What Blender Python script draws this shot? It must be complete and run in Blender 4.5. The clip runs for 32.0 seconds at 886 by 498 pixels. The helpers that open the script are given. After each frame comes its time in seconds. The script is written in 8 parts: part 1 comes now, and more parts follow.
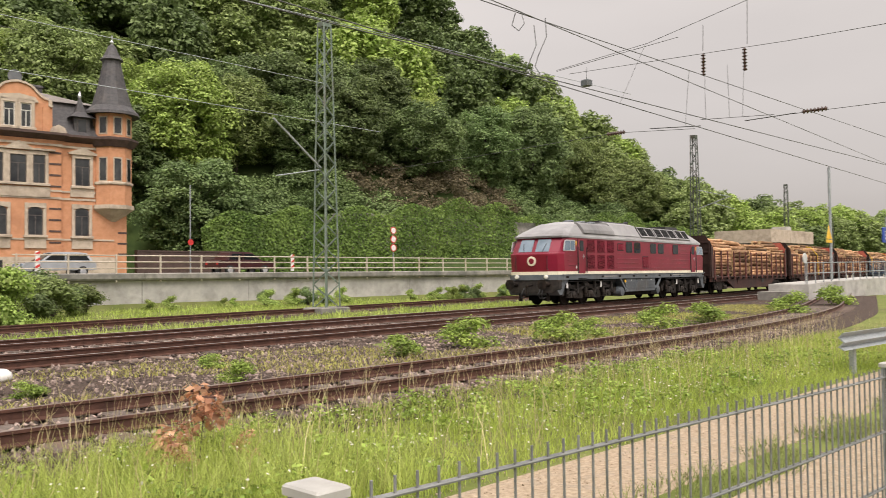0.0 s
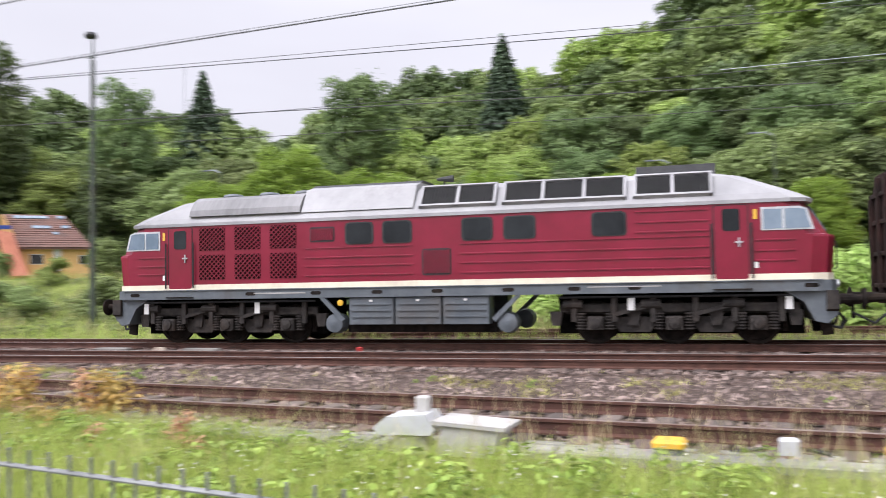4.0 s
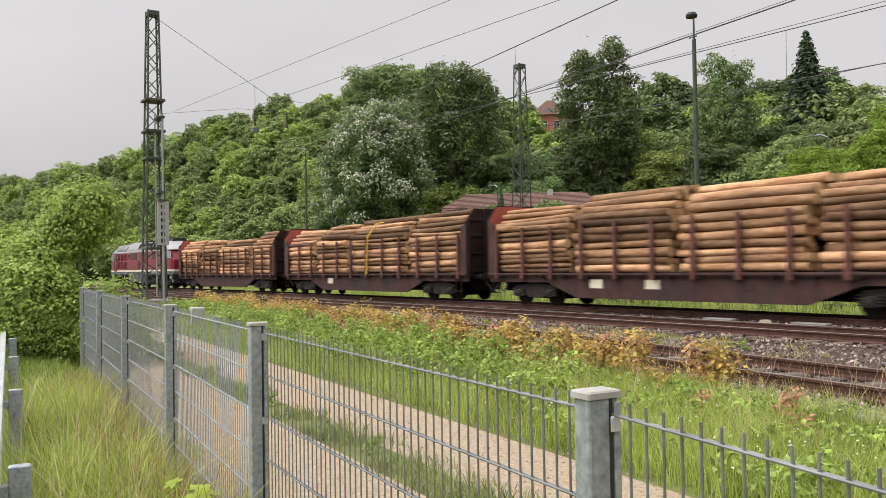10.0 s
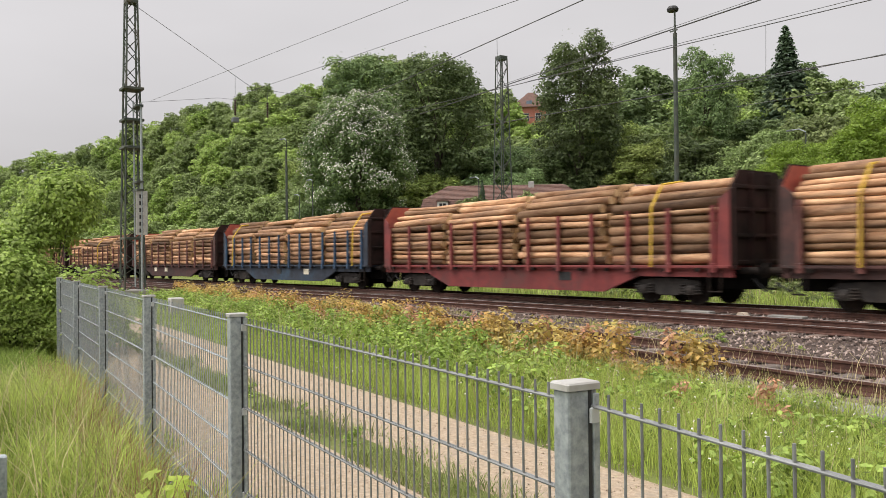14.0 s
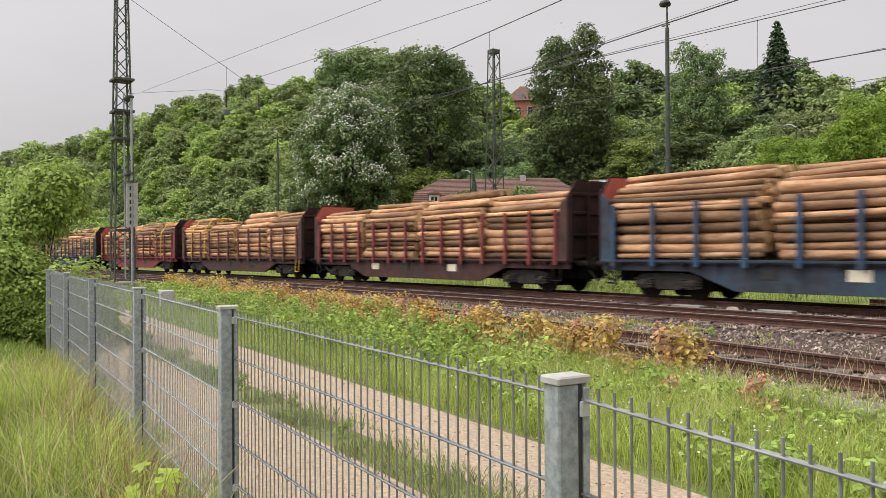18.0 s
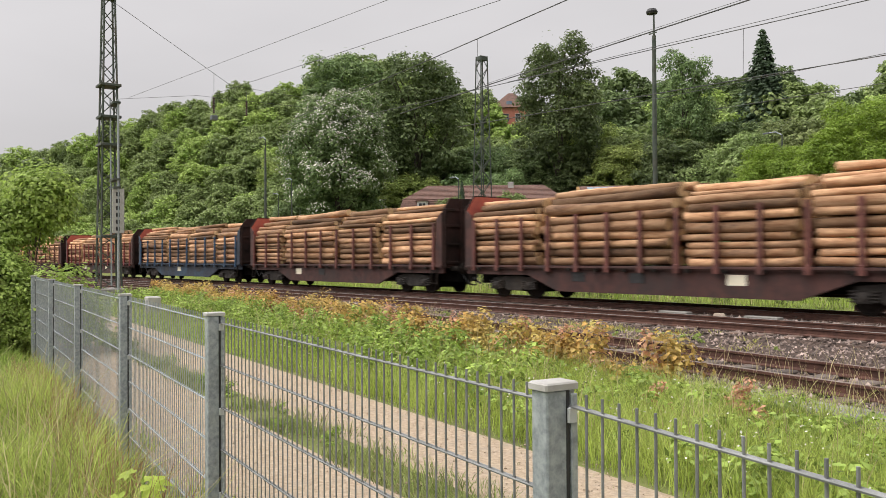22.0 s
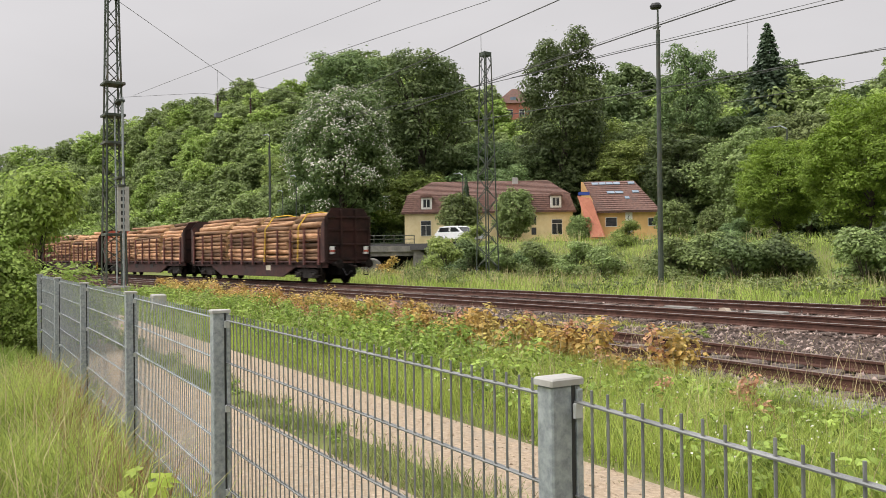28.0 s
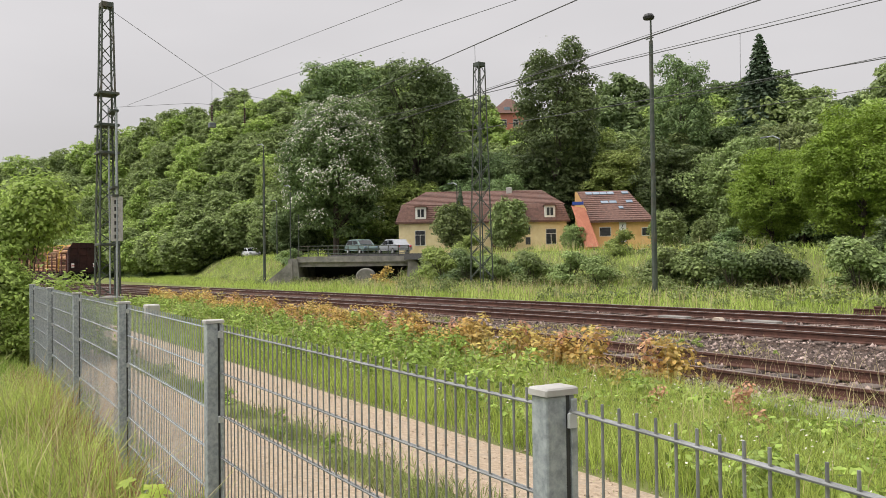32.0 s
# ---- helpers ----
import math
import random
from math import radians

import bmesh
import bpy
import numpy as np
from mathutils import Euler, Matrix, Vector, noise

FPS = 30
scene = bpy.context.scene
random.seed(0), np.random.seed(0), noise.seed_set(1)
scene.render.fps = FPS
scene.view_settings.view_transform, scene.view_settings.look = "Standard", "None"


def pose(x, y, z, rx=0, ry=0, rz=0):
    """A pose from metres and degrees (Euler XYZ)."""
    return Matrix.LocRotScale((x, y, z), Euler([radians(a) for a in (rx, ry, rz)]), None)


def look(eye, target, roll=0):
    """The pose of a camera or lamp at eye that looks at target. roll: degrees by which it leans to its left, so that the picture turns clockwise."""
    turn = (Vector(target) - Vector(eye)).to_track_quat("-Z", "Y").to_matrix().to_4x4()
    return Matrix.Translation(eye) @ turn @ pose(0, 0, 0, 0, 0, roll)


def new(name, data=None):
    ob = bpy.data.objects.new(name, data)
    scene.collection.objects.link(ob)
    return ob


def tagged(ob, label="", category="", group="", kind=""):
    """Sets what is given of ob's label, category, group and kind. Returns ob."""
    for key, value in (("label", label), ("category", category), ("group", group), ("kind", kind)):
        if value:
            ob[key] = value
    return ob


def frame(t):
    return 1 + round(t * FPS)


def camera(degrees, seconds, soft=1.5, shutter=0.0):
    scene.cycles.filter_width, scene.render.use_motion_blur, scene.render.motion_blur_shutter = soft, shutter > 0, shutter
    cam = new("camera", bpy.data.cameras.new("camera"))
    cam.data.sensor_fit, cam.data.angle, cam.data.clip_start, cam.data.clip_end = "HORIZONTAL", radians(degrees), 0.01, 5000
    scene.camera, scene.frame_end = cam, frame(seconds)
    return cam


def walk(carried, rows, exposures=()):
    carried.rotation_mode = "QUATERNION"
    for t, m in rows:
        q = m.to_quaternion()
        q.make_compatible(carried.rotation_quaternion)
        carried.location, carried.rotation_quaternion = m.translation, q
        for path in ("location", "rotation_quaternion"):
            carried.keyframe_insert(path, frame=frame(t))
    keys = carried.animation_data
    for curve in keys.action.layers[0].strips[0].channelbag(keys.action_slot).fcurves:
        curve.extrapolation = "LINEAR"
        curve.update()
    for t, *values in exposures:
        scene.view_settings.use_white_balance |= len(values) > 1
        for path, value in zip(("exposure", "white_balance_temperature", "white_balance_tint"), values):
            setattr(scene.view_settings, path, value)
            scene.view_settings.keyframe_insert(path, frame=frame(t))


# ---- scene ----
cam = camera(56.27, 32.0, soft=0.6, shutter=0.5)
walk(cam, [
    (0, pose(0, 0, 1.492, 91.84, 0.74, -46.00)),
    (0.5, pose(0, 0, 1.492, 91.82, 0.75, -43.25)),
    (1, pose(0, 0, 1.492, 91.95, 0.79, -38.80)),
    (1.5, pose(0, 0, 1.492, 92.10, 0.85, -32.33)),
    (2, pose(0, 0, 1.492, 92.41, 0.90, -24.06)),
    (2.5, pose(0, 0, 1.492, 92.66, 0.87, -14.13)),
    (3, pose(0, 0, 1.492, 92.76, 0.81, -2.52)),
    (3.5, pose(0, 0, 1.492, 92.57, 0.87, 9.83)),
    (4, pose(0, 0, 1.492, 92.49, 1.02, 21.33)),
    (4.5, pose(0, 0, 1.492, 92.36, 1.09, 32.08)),
    (6.5, pose(0, 0, 1.492, 91.04, 1.06, 57.79)),
    (7, pose(0, 0, 1.492, 90.76, 0.97, 60.09)),
    (7.5, pose(0, 0, 1.492, 90.64, 0.87, 61.07)),
    (8, pose(0, 0, 1.492, 90.74, 0.80, 61.38)),
    (8.5, pose(0, 0, 1.492, 90.87, 0.79, 61.45)),
    (9, pose(0, 0, 1.492, 91.05, 0.80, 61.50)),
    (9.5, pose(0, 0, 1.492, 91.18, 0.84, 61.48)),
    (10, pose(0, 0, 1.492, 91.23, 0.88, 61.39)),
    (10.5, pose(0, 0, 1.492, 91.21, 0.91, 61.26)),
    (11, pose(0, 0, 1.492, 91.05, 0.92, 61.07)),
    (11.5, pose(0, 0, 1.492, 90.90, 0.90, 60.85)),
    (12, pose(0, 0, 1.492, 90.81, 0.87, 60.62)),
    (12.5, pose(0, 0, 1.492, 90.72, 0.81, 60.36)),
    (13, pose(0, 0, 1.492, 90.70, 0.73, 60.16)),
    (13.5, pose(0, 0, 1.492, 90.65, 0.66, 60.09)),
    (14, pose(0, 0, 1.492, 90.63, 0.60, 60.06)),
    (14.5, pose(0, 0, 1.492, 90.55, 0.53, 60.07)),
    (16.5, pose(0, 0, 1.492, 90.19, 0.44, 59.78)),
    (17, pose(0, 0, 1.492, 90.17, 0.39, 59.72)),
    (17.5, pose(0, 0, 1.492, 90.16, 0.36, 59.63)),
    (18, pose(0, 0, 1.492, 90.17, 0.34, 59.46)),
    (18.5, pose(0, 0, 1.492, 90.27, 0.32, 59.25)),
    (19, pose(0, 0, 1.492, 90.48, 0.32, 59.04)),
    (19.5, pose(0, 0, 1.492, 90.70, 0.33, 58.89)),
    (20, pose(0, 0, 1.492, 90.89, 0.35, 58.80)),
    (20.5, pose(0, 0, 1.492, 91.00, 0.36, 58.72)),
    (21, pose(0, 0, 1.492, 90.98, 0.36, 58.67)),
    (21.5, pose(0, 0, 1.492, 90.82, 0.34, 58.64)),
    (22, pose(0, 0, 1.492, 90.61, 0.32, 58.63)),
    (22.5, pose(0, 0, 1.492, 90.37, 0.28, 58.67)),
    (23, pose(0, 0, 1.492, 90.14, 0.25, 58.68)),
    (23.5, pose(0, 0, 1.492, 89.99, 0.24, 58.67)),
    (24, pose(0, 0, 1.492, 90.01, 0.24, 58.63)),
    (24.5, pose(0, 0, 1.492, 90.08, 0.25, 58.58)),
    (25, pose(0, 0, 1.492, 90.15, 0.29, 58.57)),
    (25.5, pose(0, 0, 1.492, 90.18, 0.38, 58.63)),
    (27.5, pose(0, 0, 1.492, 90.22, 0.53, 58.96)),
    (28, pose(0, 0, 1.492, 90.35, 0.63, 58.95)),
    (28.5, pose(0, 0, 1.492, 90.55, 0.71, 58.94)),
    (29, pose(0, 0, 1.492, 90.73, 0.72, 58.87)),
    (29.5, pose(0, 0, 1.492, 90.89, 0.72, 58.81)),
    (30, pose(0, 0, 1.492, 91.02, 0.71, 58.76)),
    (30.5, pose(0, 0, 1.492, 91.08, 0.70, 58.73)),
    (31, pose(0, 0, 1.492, 91.08, 0.68, 58.69)),
    (31.5, pose(0, 0, 1.492, 91.06, 0.67, 58.63)),
    (32, pose(0, 0, 1.492, 91.02, 0.68, 58.55)),
], [(0, 0.08, 6900, 15), (1, 0.14, 6900, 17), (1.6, 0.3, 6000, 20), (2.2, 0.55, 5350, 23), (3, 0.59, 5650, 20), (4.2, 0.38, 6050, 18), (5, 0.28, 6350, 15), (6.5, 0.11, 6450, 13), (8, 0.08, 6450, 13), (32, 0.08, 6450, 13)])

# ---------------------------------------------------------------- sky, sun
world = bpy.data.worlds.new("overcast_sky")
scene.world = world
world.use_nodes = True
wn, wl = world.node_tree.nodes, world.node_tree.links
wn.clear()
w_out = wn.new("ShaderNodeOutputWorld")
w_bg = wn.new("ShaderNodeBackground")
w_sky = wn.new("ShaderNodeTexSky")
w_sky.sky_type = "NISHITA"
w_sky.sun_disc = False
w_sky.sun_elevation, w_sky.sun_rotation = radians(48), radians(200)
w_sky.dust_density = 4.0
w_hsv = wn.new("ShaderNodeHueSaturation")
w_hsv.inputs["Saturation"].default_value = 0.12
w_hsv.inputs["Value"].default_value = 0.06
w_co = wn.new("ShaderNodeTexCoord")
w_sep = wn.new("ShaderNodeSeparateXYZ")
w_ramp = wn.new("ShaderNodeValToRGB")
w_ramp.color_ramp.elements[0].position = 0.0
w_ramp.color_ramp.elements[0].color = (0.33, 0.318, 0.31, 1)
w_ramp.color_ramp.elements[1].position = 1.0
w_ramp.color_ramp.elements[1].color = (1.75, 1.74, 1.70, 1)
e = w_ramp.color_ramp.elements.new(0.32)
e.color = (0.475, 0.462, 0.452, 1)
w_noise = wn.new("ShaderNodeTexNoise")
w_noise.inputs["Scale"].default_value = 1.6
w_noise.inputs["Detail"].default_value = 4.0
w_map = wn.new("ShaderNodeMapping")
w_map.inputs["Scale"].default_value = (1, 1, 3.5)
w_mr = wn.new("ShaderNodeMapRange")
w_mr.inputs["From Min"].default_value, w_mr.inputs["From Max"].default_value = 0.3, 0.7
w_mr.inputs["To Min"].default_value, w_mr.inputs["To Max"].default_value = 0.88, 1.10
w_mul = wn.new("ShaderNodeVectorMath")
w_mul.operation = "SCALE"
w_add = wn.new("ShaderNodeVectorMath")
w_add.operation = "ADD"
wl.new(w_co.outputs["Generated"], w_sep.inputs[0])
wl.new(w_sep.outputs["Z"], w_ramp.inputs[0])
wl.new(w_co.outputs["Generated"], w_map.inputs[0])
wl.new(w_map.outputs[0], w_noise.inputs["Vector"])
wl.new(w_noise.outputs["Fac"], w_mr.inputs["Value"])
wl.new(w_ramp.outputs[0], w_mul.inputs[0])
wl.new(w_mr.outputs[0], w_mul.inputs["Scale"])
wl.new(w_sky.outputs[0], w_hsv.inputs["Color"])
wl.new(w_mul.outputs[0], w_add.inputs[0])
wl.new(w_hsv.outputs[0], w_add.inputs[1])
wl.new(w_add.outputs[0], w_bg.inputs["Color"])
wl.new(w_bg.outputs[0], w_out.inputs[0])
w_bg.inputs["Strength"].default_value = 1.0

sun_data = bpy.data.lights.new("sun", "SUN")
sun_data.energy, sun_data.angle, sun_data.color = 2.15, radians(30), (1.0, 0.97, 0.92)
sun = new("sun", sun_data)
sun.matrix_world = look((-32, -55, 95), (0, 0, 0))


# ---------------------------------------------------------------- helpers of this scene
class MB:
    """Collects faces of one mesh."""

    def __init__(self):
        self.v, self.f, self.m = [], [], []
        self.cur = 0

    def add(self, verts, faces):
        o = len(self.v)
        self.v.extend(verts)
        for f in faces:
            self.f.append([i + o for i in f])
            self.m.append(self.cur)
        return self

    def box(self, x0, x1, y0, y1, z0, z1):
        return self.add([(x, y, z) for z in (z0, z1) for y in (y0, y1) for x in (x0, x1)],
                        [(0, 2, 3, 1), (4, 5, 7, 6), (0, 1, 5, 4), (2, 6, 7, 3), (0, 4, 6, 2), (1, 3, 7, 5)])

    def bbox(self, x0, x1, y0, y1, z0, z1, b=0.02):
        """A box with its upright and upper edges bevelled."""
        o = [(x0 + b, y0), (x1 - b, y0), (x1, y0 + b), (x1, y1 - b), (x1 - b, y1), (x0 + b, y1), (x0, y1 - b), (x0, y0 + b)]
        cx, cy = (x0 + x1) / 2, (y0 + y1) / 2
        kx, ky = 1 - 2 * b / max(x1 - x0, 1e-4), 1 - 2 * b / max(y1 - y0, 1e-4)
        vs = [(x, y, z0) for x, y in o] + [(x, y, z1 - b) for x, y in o] + [(cx + (x - cx) * kx, cy + (y - cy) * ky, z1) for x, y in o]
        fs = [tuple(range(7, -1, -1)), tuple(range(16, 24))]
        for k in (0, 8):
            fs += [(k + i, k + (i + 1) % 8, k + 8 + (i + 1) % 8, k + 8 + i) for i in range(8)]
        return self.add(vs, fs)

    def tube(self, p, q, r0, r1=None, n=8, cap=True):
        p, q = Vector(p), Vector(q)
        r1 = r0 if r1 is None else r1
        d = (q - p).normalized()
        a = d.orthogonal().normalized()
        b = d.cross(a)
        vs = []
        for c, r in ((p, r0), (q, r1)):
            for i in range(n):
                t = 2 * math.pi * i / n
                vs.append(tuple(c + a * (r * math.cos(t)) + b * (r * math.sin(t))))
        fs = [(i, (i + 1) % n, n + (i + 1) % n, n + i) for i in range(n)]
        if cap:
            fs += [tuple(range(n - 1, -1, -1)), tuple(range(n, 2 * n))]
        return self.add(vs, fs)

    def path(self, pts, r, n=6):
        for p, q in zip(pts[:-1], pts[1:]):
            self.tube(p, q, r, n=n)
        return self

    def beam(self, p, q, w, h):
        """A square bar from p to q."""
        p, q = Vector(p), Vector(q)
        d = (q - p).normalized()
        a = (Vector((0, 0, 1)).cross(d))
        a = a.normalized() if a.length > 1e-4 else Vector((1, 0, 0))
        b = d.cross(a)
        vs = [tuple(c + a * (sa * w / 2) + b * (sb * h / 2)) for c in (p, q) for sa, sb in ((-1, -1), (1, -1), (1, 1), (-1, 1))]
        return self.add(vs, [(3, 2, 1, 0), (4, 5, 6, 7), (0, 1, 5, 4), (1, 2, 6, 5), (2, 3, 7, 6), (3, 0, 4, 7)])

    def prism(self, poly, axis, a, b):
        """A polygon (u, w) drawn out along an axis from a to b; for x it is (y, z), for y (x, z), for z (x, y)."""
        put = {"x": lambda u, w, t: (t, u, w), "y": lambda u, w, t: (u, t, w), "z": lambda u, w, t: (u, w, t)}[axis]
        n = len(poly)
        vs = [put(u, w, a) for u, w in poly] + [put(u, w, b) for u, w in poly]
        return self.add(vs, [tuple(range(n - 1, -1, -1)), tuple(range(n, 2 * n))] + [(i, (i + 1) % n, n + (i + 1) % n, n + i) for i in range(n)])

    def loft(self, rings, cap=True):
        n = len(rings[0])
        vs = [p for r in rings for p in r]
        fs = []
        for k in range(len(rings) - 1):
            fs += [(k * n + i, k * n + (i + 1) % n, (k + 1) * n + (i + 1) % n, (k + 1) * n + i) for i in range(n)]
        if cap:
            fs += [tuple(range(n - 1, -1, -1)), tuple(range((len(rings) - 1) * n, len(rings) * n))]
        return self.add(vs, fs)

    def lathe(self, c, prof, n=16, axis="z"):
        rings = []
        for r, h in prof:
            ring = []
            for i in range(n):
                t = 2 * math.pi * i / n
                a, b = r * math.cos(t), r * math.sin(t)
                ring.append({"z": (c[0] + a, c[1] + b, c[2] + h), "y": (c[0] + a, c[1] + h, c[2] + b), "x": (c[0] + h, c[1] + a, c[2] + b)}[axis])
            rings.append(ring)
        return self.loft(rings)

    def mesh(self, name, mats, smooth=False):
        me = bpy.data.meshes.new(name)
        me.from_pydata(self.v, [], self.f)
        for m in mats:
            me.materials.append(m)
        if len(mats) > 1:
            me.polygons.foreach_set("material_index", self.m)
        if smooth:
            me.polygons.foreach_set("use_smooth", [True] * len(me.polygons))
        me.update()
        return me


def part(name, mb, material, parent=None, label="", smooth=False, at=None):
    """Links what mb holds as one mesh object under parent."""
    mats = material if isinstance(material, (list, tuple)) else [material]
    me = mb if isinstance(mb, bpy.types.Mesh) else mb.mesh(name, mats, smooth)
    ob = new(name, me)
    if at is not None:
        ob.matrix_basis = at
    if parent is not None:
        ob.parent = parent
    if label:
        ob["label"] = label
    return ob


def thing(name, label, category, group="", kind="", at=None):
    ob = tagged(new(name), label, category, group, kind)
    ob.empty_display_size = 0.2
    if at is not None:
        ob.matrix_basis = at
    return ob


# ---------------------------------------------------------------- the plan: tracks, ground
def line_b(x):
    """Across-track place of the main line that carries the train."""
    q = min(max(x, -90.0), 70.0)
    y = 21.3205 + 0.08633 * q + 0.0000685 * q * q + 3.447e-6 * q ** 3
    s = 0.08633 + 0.000137 * q + 1.0341e-5 * q * q
    return y + s * (x - q)


def line_c(x):
    q = min(max(x, -90.0), 60.0)
    if q > 0:
        # runs beside the other main line
        return line_b(x) - 4.25 - 0.0045 * x
    return 17.073 + 0.0809 * q - 0.000478 * q * q - 1.92e-6 * q ** 3 + (0.0809 - 0.000956 * q - 5.76e-6 * q * q) * (x - q)


def line_a(x):
    q = min(max(x, -48.0), 40.0)
    u = q / 20
    y = 9.722 - 0.0178 * q + 0.612 * u * u + 0.323 * u ** 3
    s = -0.0178 + 0.612 * u / 10 + 0.0485 * u * u
    return y + s * (x - q)


def line_d(x):
    """The weedy siding on the far side."""
    q = min(max(x, -14.0), 60.0)
    return 27.3 + 0.20 * q + (0.08 * (x - q) if x > q else 0.2 * (x - q))


# rail arc length from x = -200 along the main line
ARC_X = np.linspace(-420, 620, 2081)
ARC_Y = np.array([line_b(float(q)) for q in ARC_X])
ARC_S = np.concatenate([[0], np.cumsum(np.hypot(np.diff(ARC_X), np.diff(ARC_Y)))])
ARC_S -= np.interp(-200.0, ARC_X, ARC_S)


def rail_pose(s):
    """The pose of a vehicle whose middle stands at arc length s, its front towards -x."""
    x0, x1 = np.interp(s - 6.0, ARC_S, ARC_X), np.interp(s + 6.0, ARC_S, ARC_X)
    y0, y1 = line_b(float(x0)), line_b(float(x1))
    return pose((x0 + x1) / 2, (y0 + y1) / 2, 0, 0, 0, math.degrees(math.atan2(y1 - y0, x1 - x0)) + 180)


def lerp_table(tab, q):
    return float(np.interp(q, [a for a, _ in tab], [b for _, b in tab]))


def smooth(a, b, q):
    t = min(max((q - a) / (b - a), 0), 1)
    return t * t * (3 - 2 * t)


# heading to the left of +y in degrees: where the wooded slope begins, and how high its crest stands
FOOT = [(-110, 260), (-80, 260), (-72, 200), (-64, 125), (-56, 95), (-46, 80), (-30, 72), (-10, 74), (5, 82), (20, 92), (40, 98), (55, 104), (65, 110), (75, 135), (85, 190), (110, 260)]
CREST = [(-110, 2.5), (-80, 3.0), (-72, 3.8), (-66, 4.4), (-62, 5.8), (-58, 9.4), (-54, 12.0), (-50.5, 14.6), (-46, 18.8), (-38, 22.5), (-20, 22.5), (-8, 21), (0, 19), (5, 18), (9, 17), (13, 15.6), (20, 13.2), (25, 13.4), (29.5, 11), (33, 10), (38, 11.5), (44, 11.8), (50, 10.6), (57, 11.4), (61.7, 13.2), (66, 13.4), (70.6, 12.3), (74.8, 11.3), (79, 9.6), (86.7, 6.6), (95, 4.5), (110, 2.5)]


def road_y(x):
    """Middle of the road behind the railway."""
    return lerp_table([(-400, 62), (-160, 44), (-100, 39), (-72, 37), (-45, 43), (-25, 48), (0, 50), (120, 51), (300, 52)], x)


def toe_y(x):
    """Foot of the road's bank on the railway's side."""
    return lerp_table([(-400, 52), (-160, 34), (-100, 30), (-72, 27), (-45, 28.5), (-23, 32.5), (0, 37), (13, 43), (16, 44.6), (300, 45)], x)


def road_z(x):
    return lerp_table([(-400, 3.0), (-100, 2.6), (-45, 2.3), (0, 1.9), (20, 1.7), (300, 1.7)], x)


def ground_z(x, y):
    r = math.hypot(x, y)
    h = math.degrees(math.atan2(-x, y))
    z = -0.26
    if y < 1.6:
        z += 0.08 * smooth(1.6, 0.2, y)
    # ballast shoulders sag between the tracks
    far = smooth(-110, -150, x)
    if y > 22 or far > 0:
        t, r0 = toe_y(x), road_y(x) - 4.2
        if y > 22:
            z = z + (road_z(x) - z) * smooth(t, r0, y)
        foot, el = lerp_table(FOOT, h), lerp_table(CREST, h)
        run = 62.0
        top = 1.5 + (foot + run) * math.tan(radians(el)) - 11.5 + 4.0 * smooth(65, 71, h)
        k = min(max((r - foot) / run, 0), 1.15)
        clear = smooth(line_b(x) + 7, line_b(x) + 20, y) if y < 40 else 1.0
        z = z + max(top - z, 0) * k * smooth(0, 0.12, k) * clear
    # the underpass below the road bridge stays open
    u = (x + 66.9) * 0.549 + (y - 31.6) * 0.836
    w = -(x + 66.9) * 0.836 + (y - 31.6) * 0.549
    if abs(u) < 5.6 and -9 < w < 9:
        z = min(z, -0.35)
    elif abs(u) < 11 and -9 < w < -0.5:
        z = min(z, -0.3 + (abs(u) - 5.6) * 0.42)
    if y > 8:
        z += 0.04 * noise.noise((x * 0.3, y * 0.3, 0))
    return z


# ---------------------------------------------------------------- materials
def node(nt, kind, **inputs):
    n = nt.nodes.new(kind)
    for k, v in inputs.items():
        n.inputs[k.replace("_", " ")].default_value = v
    return n


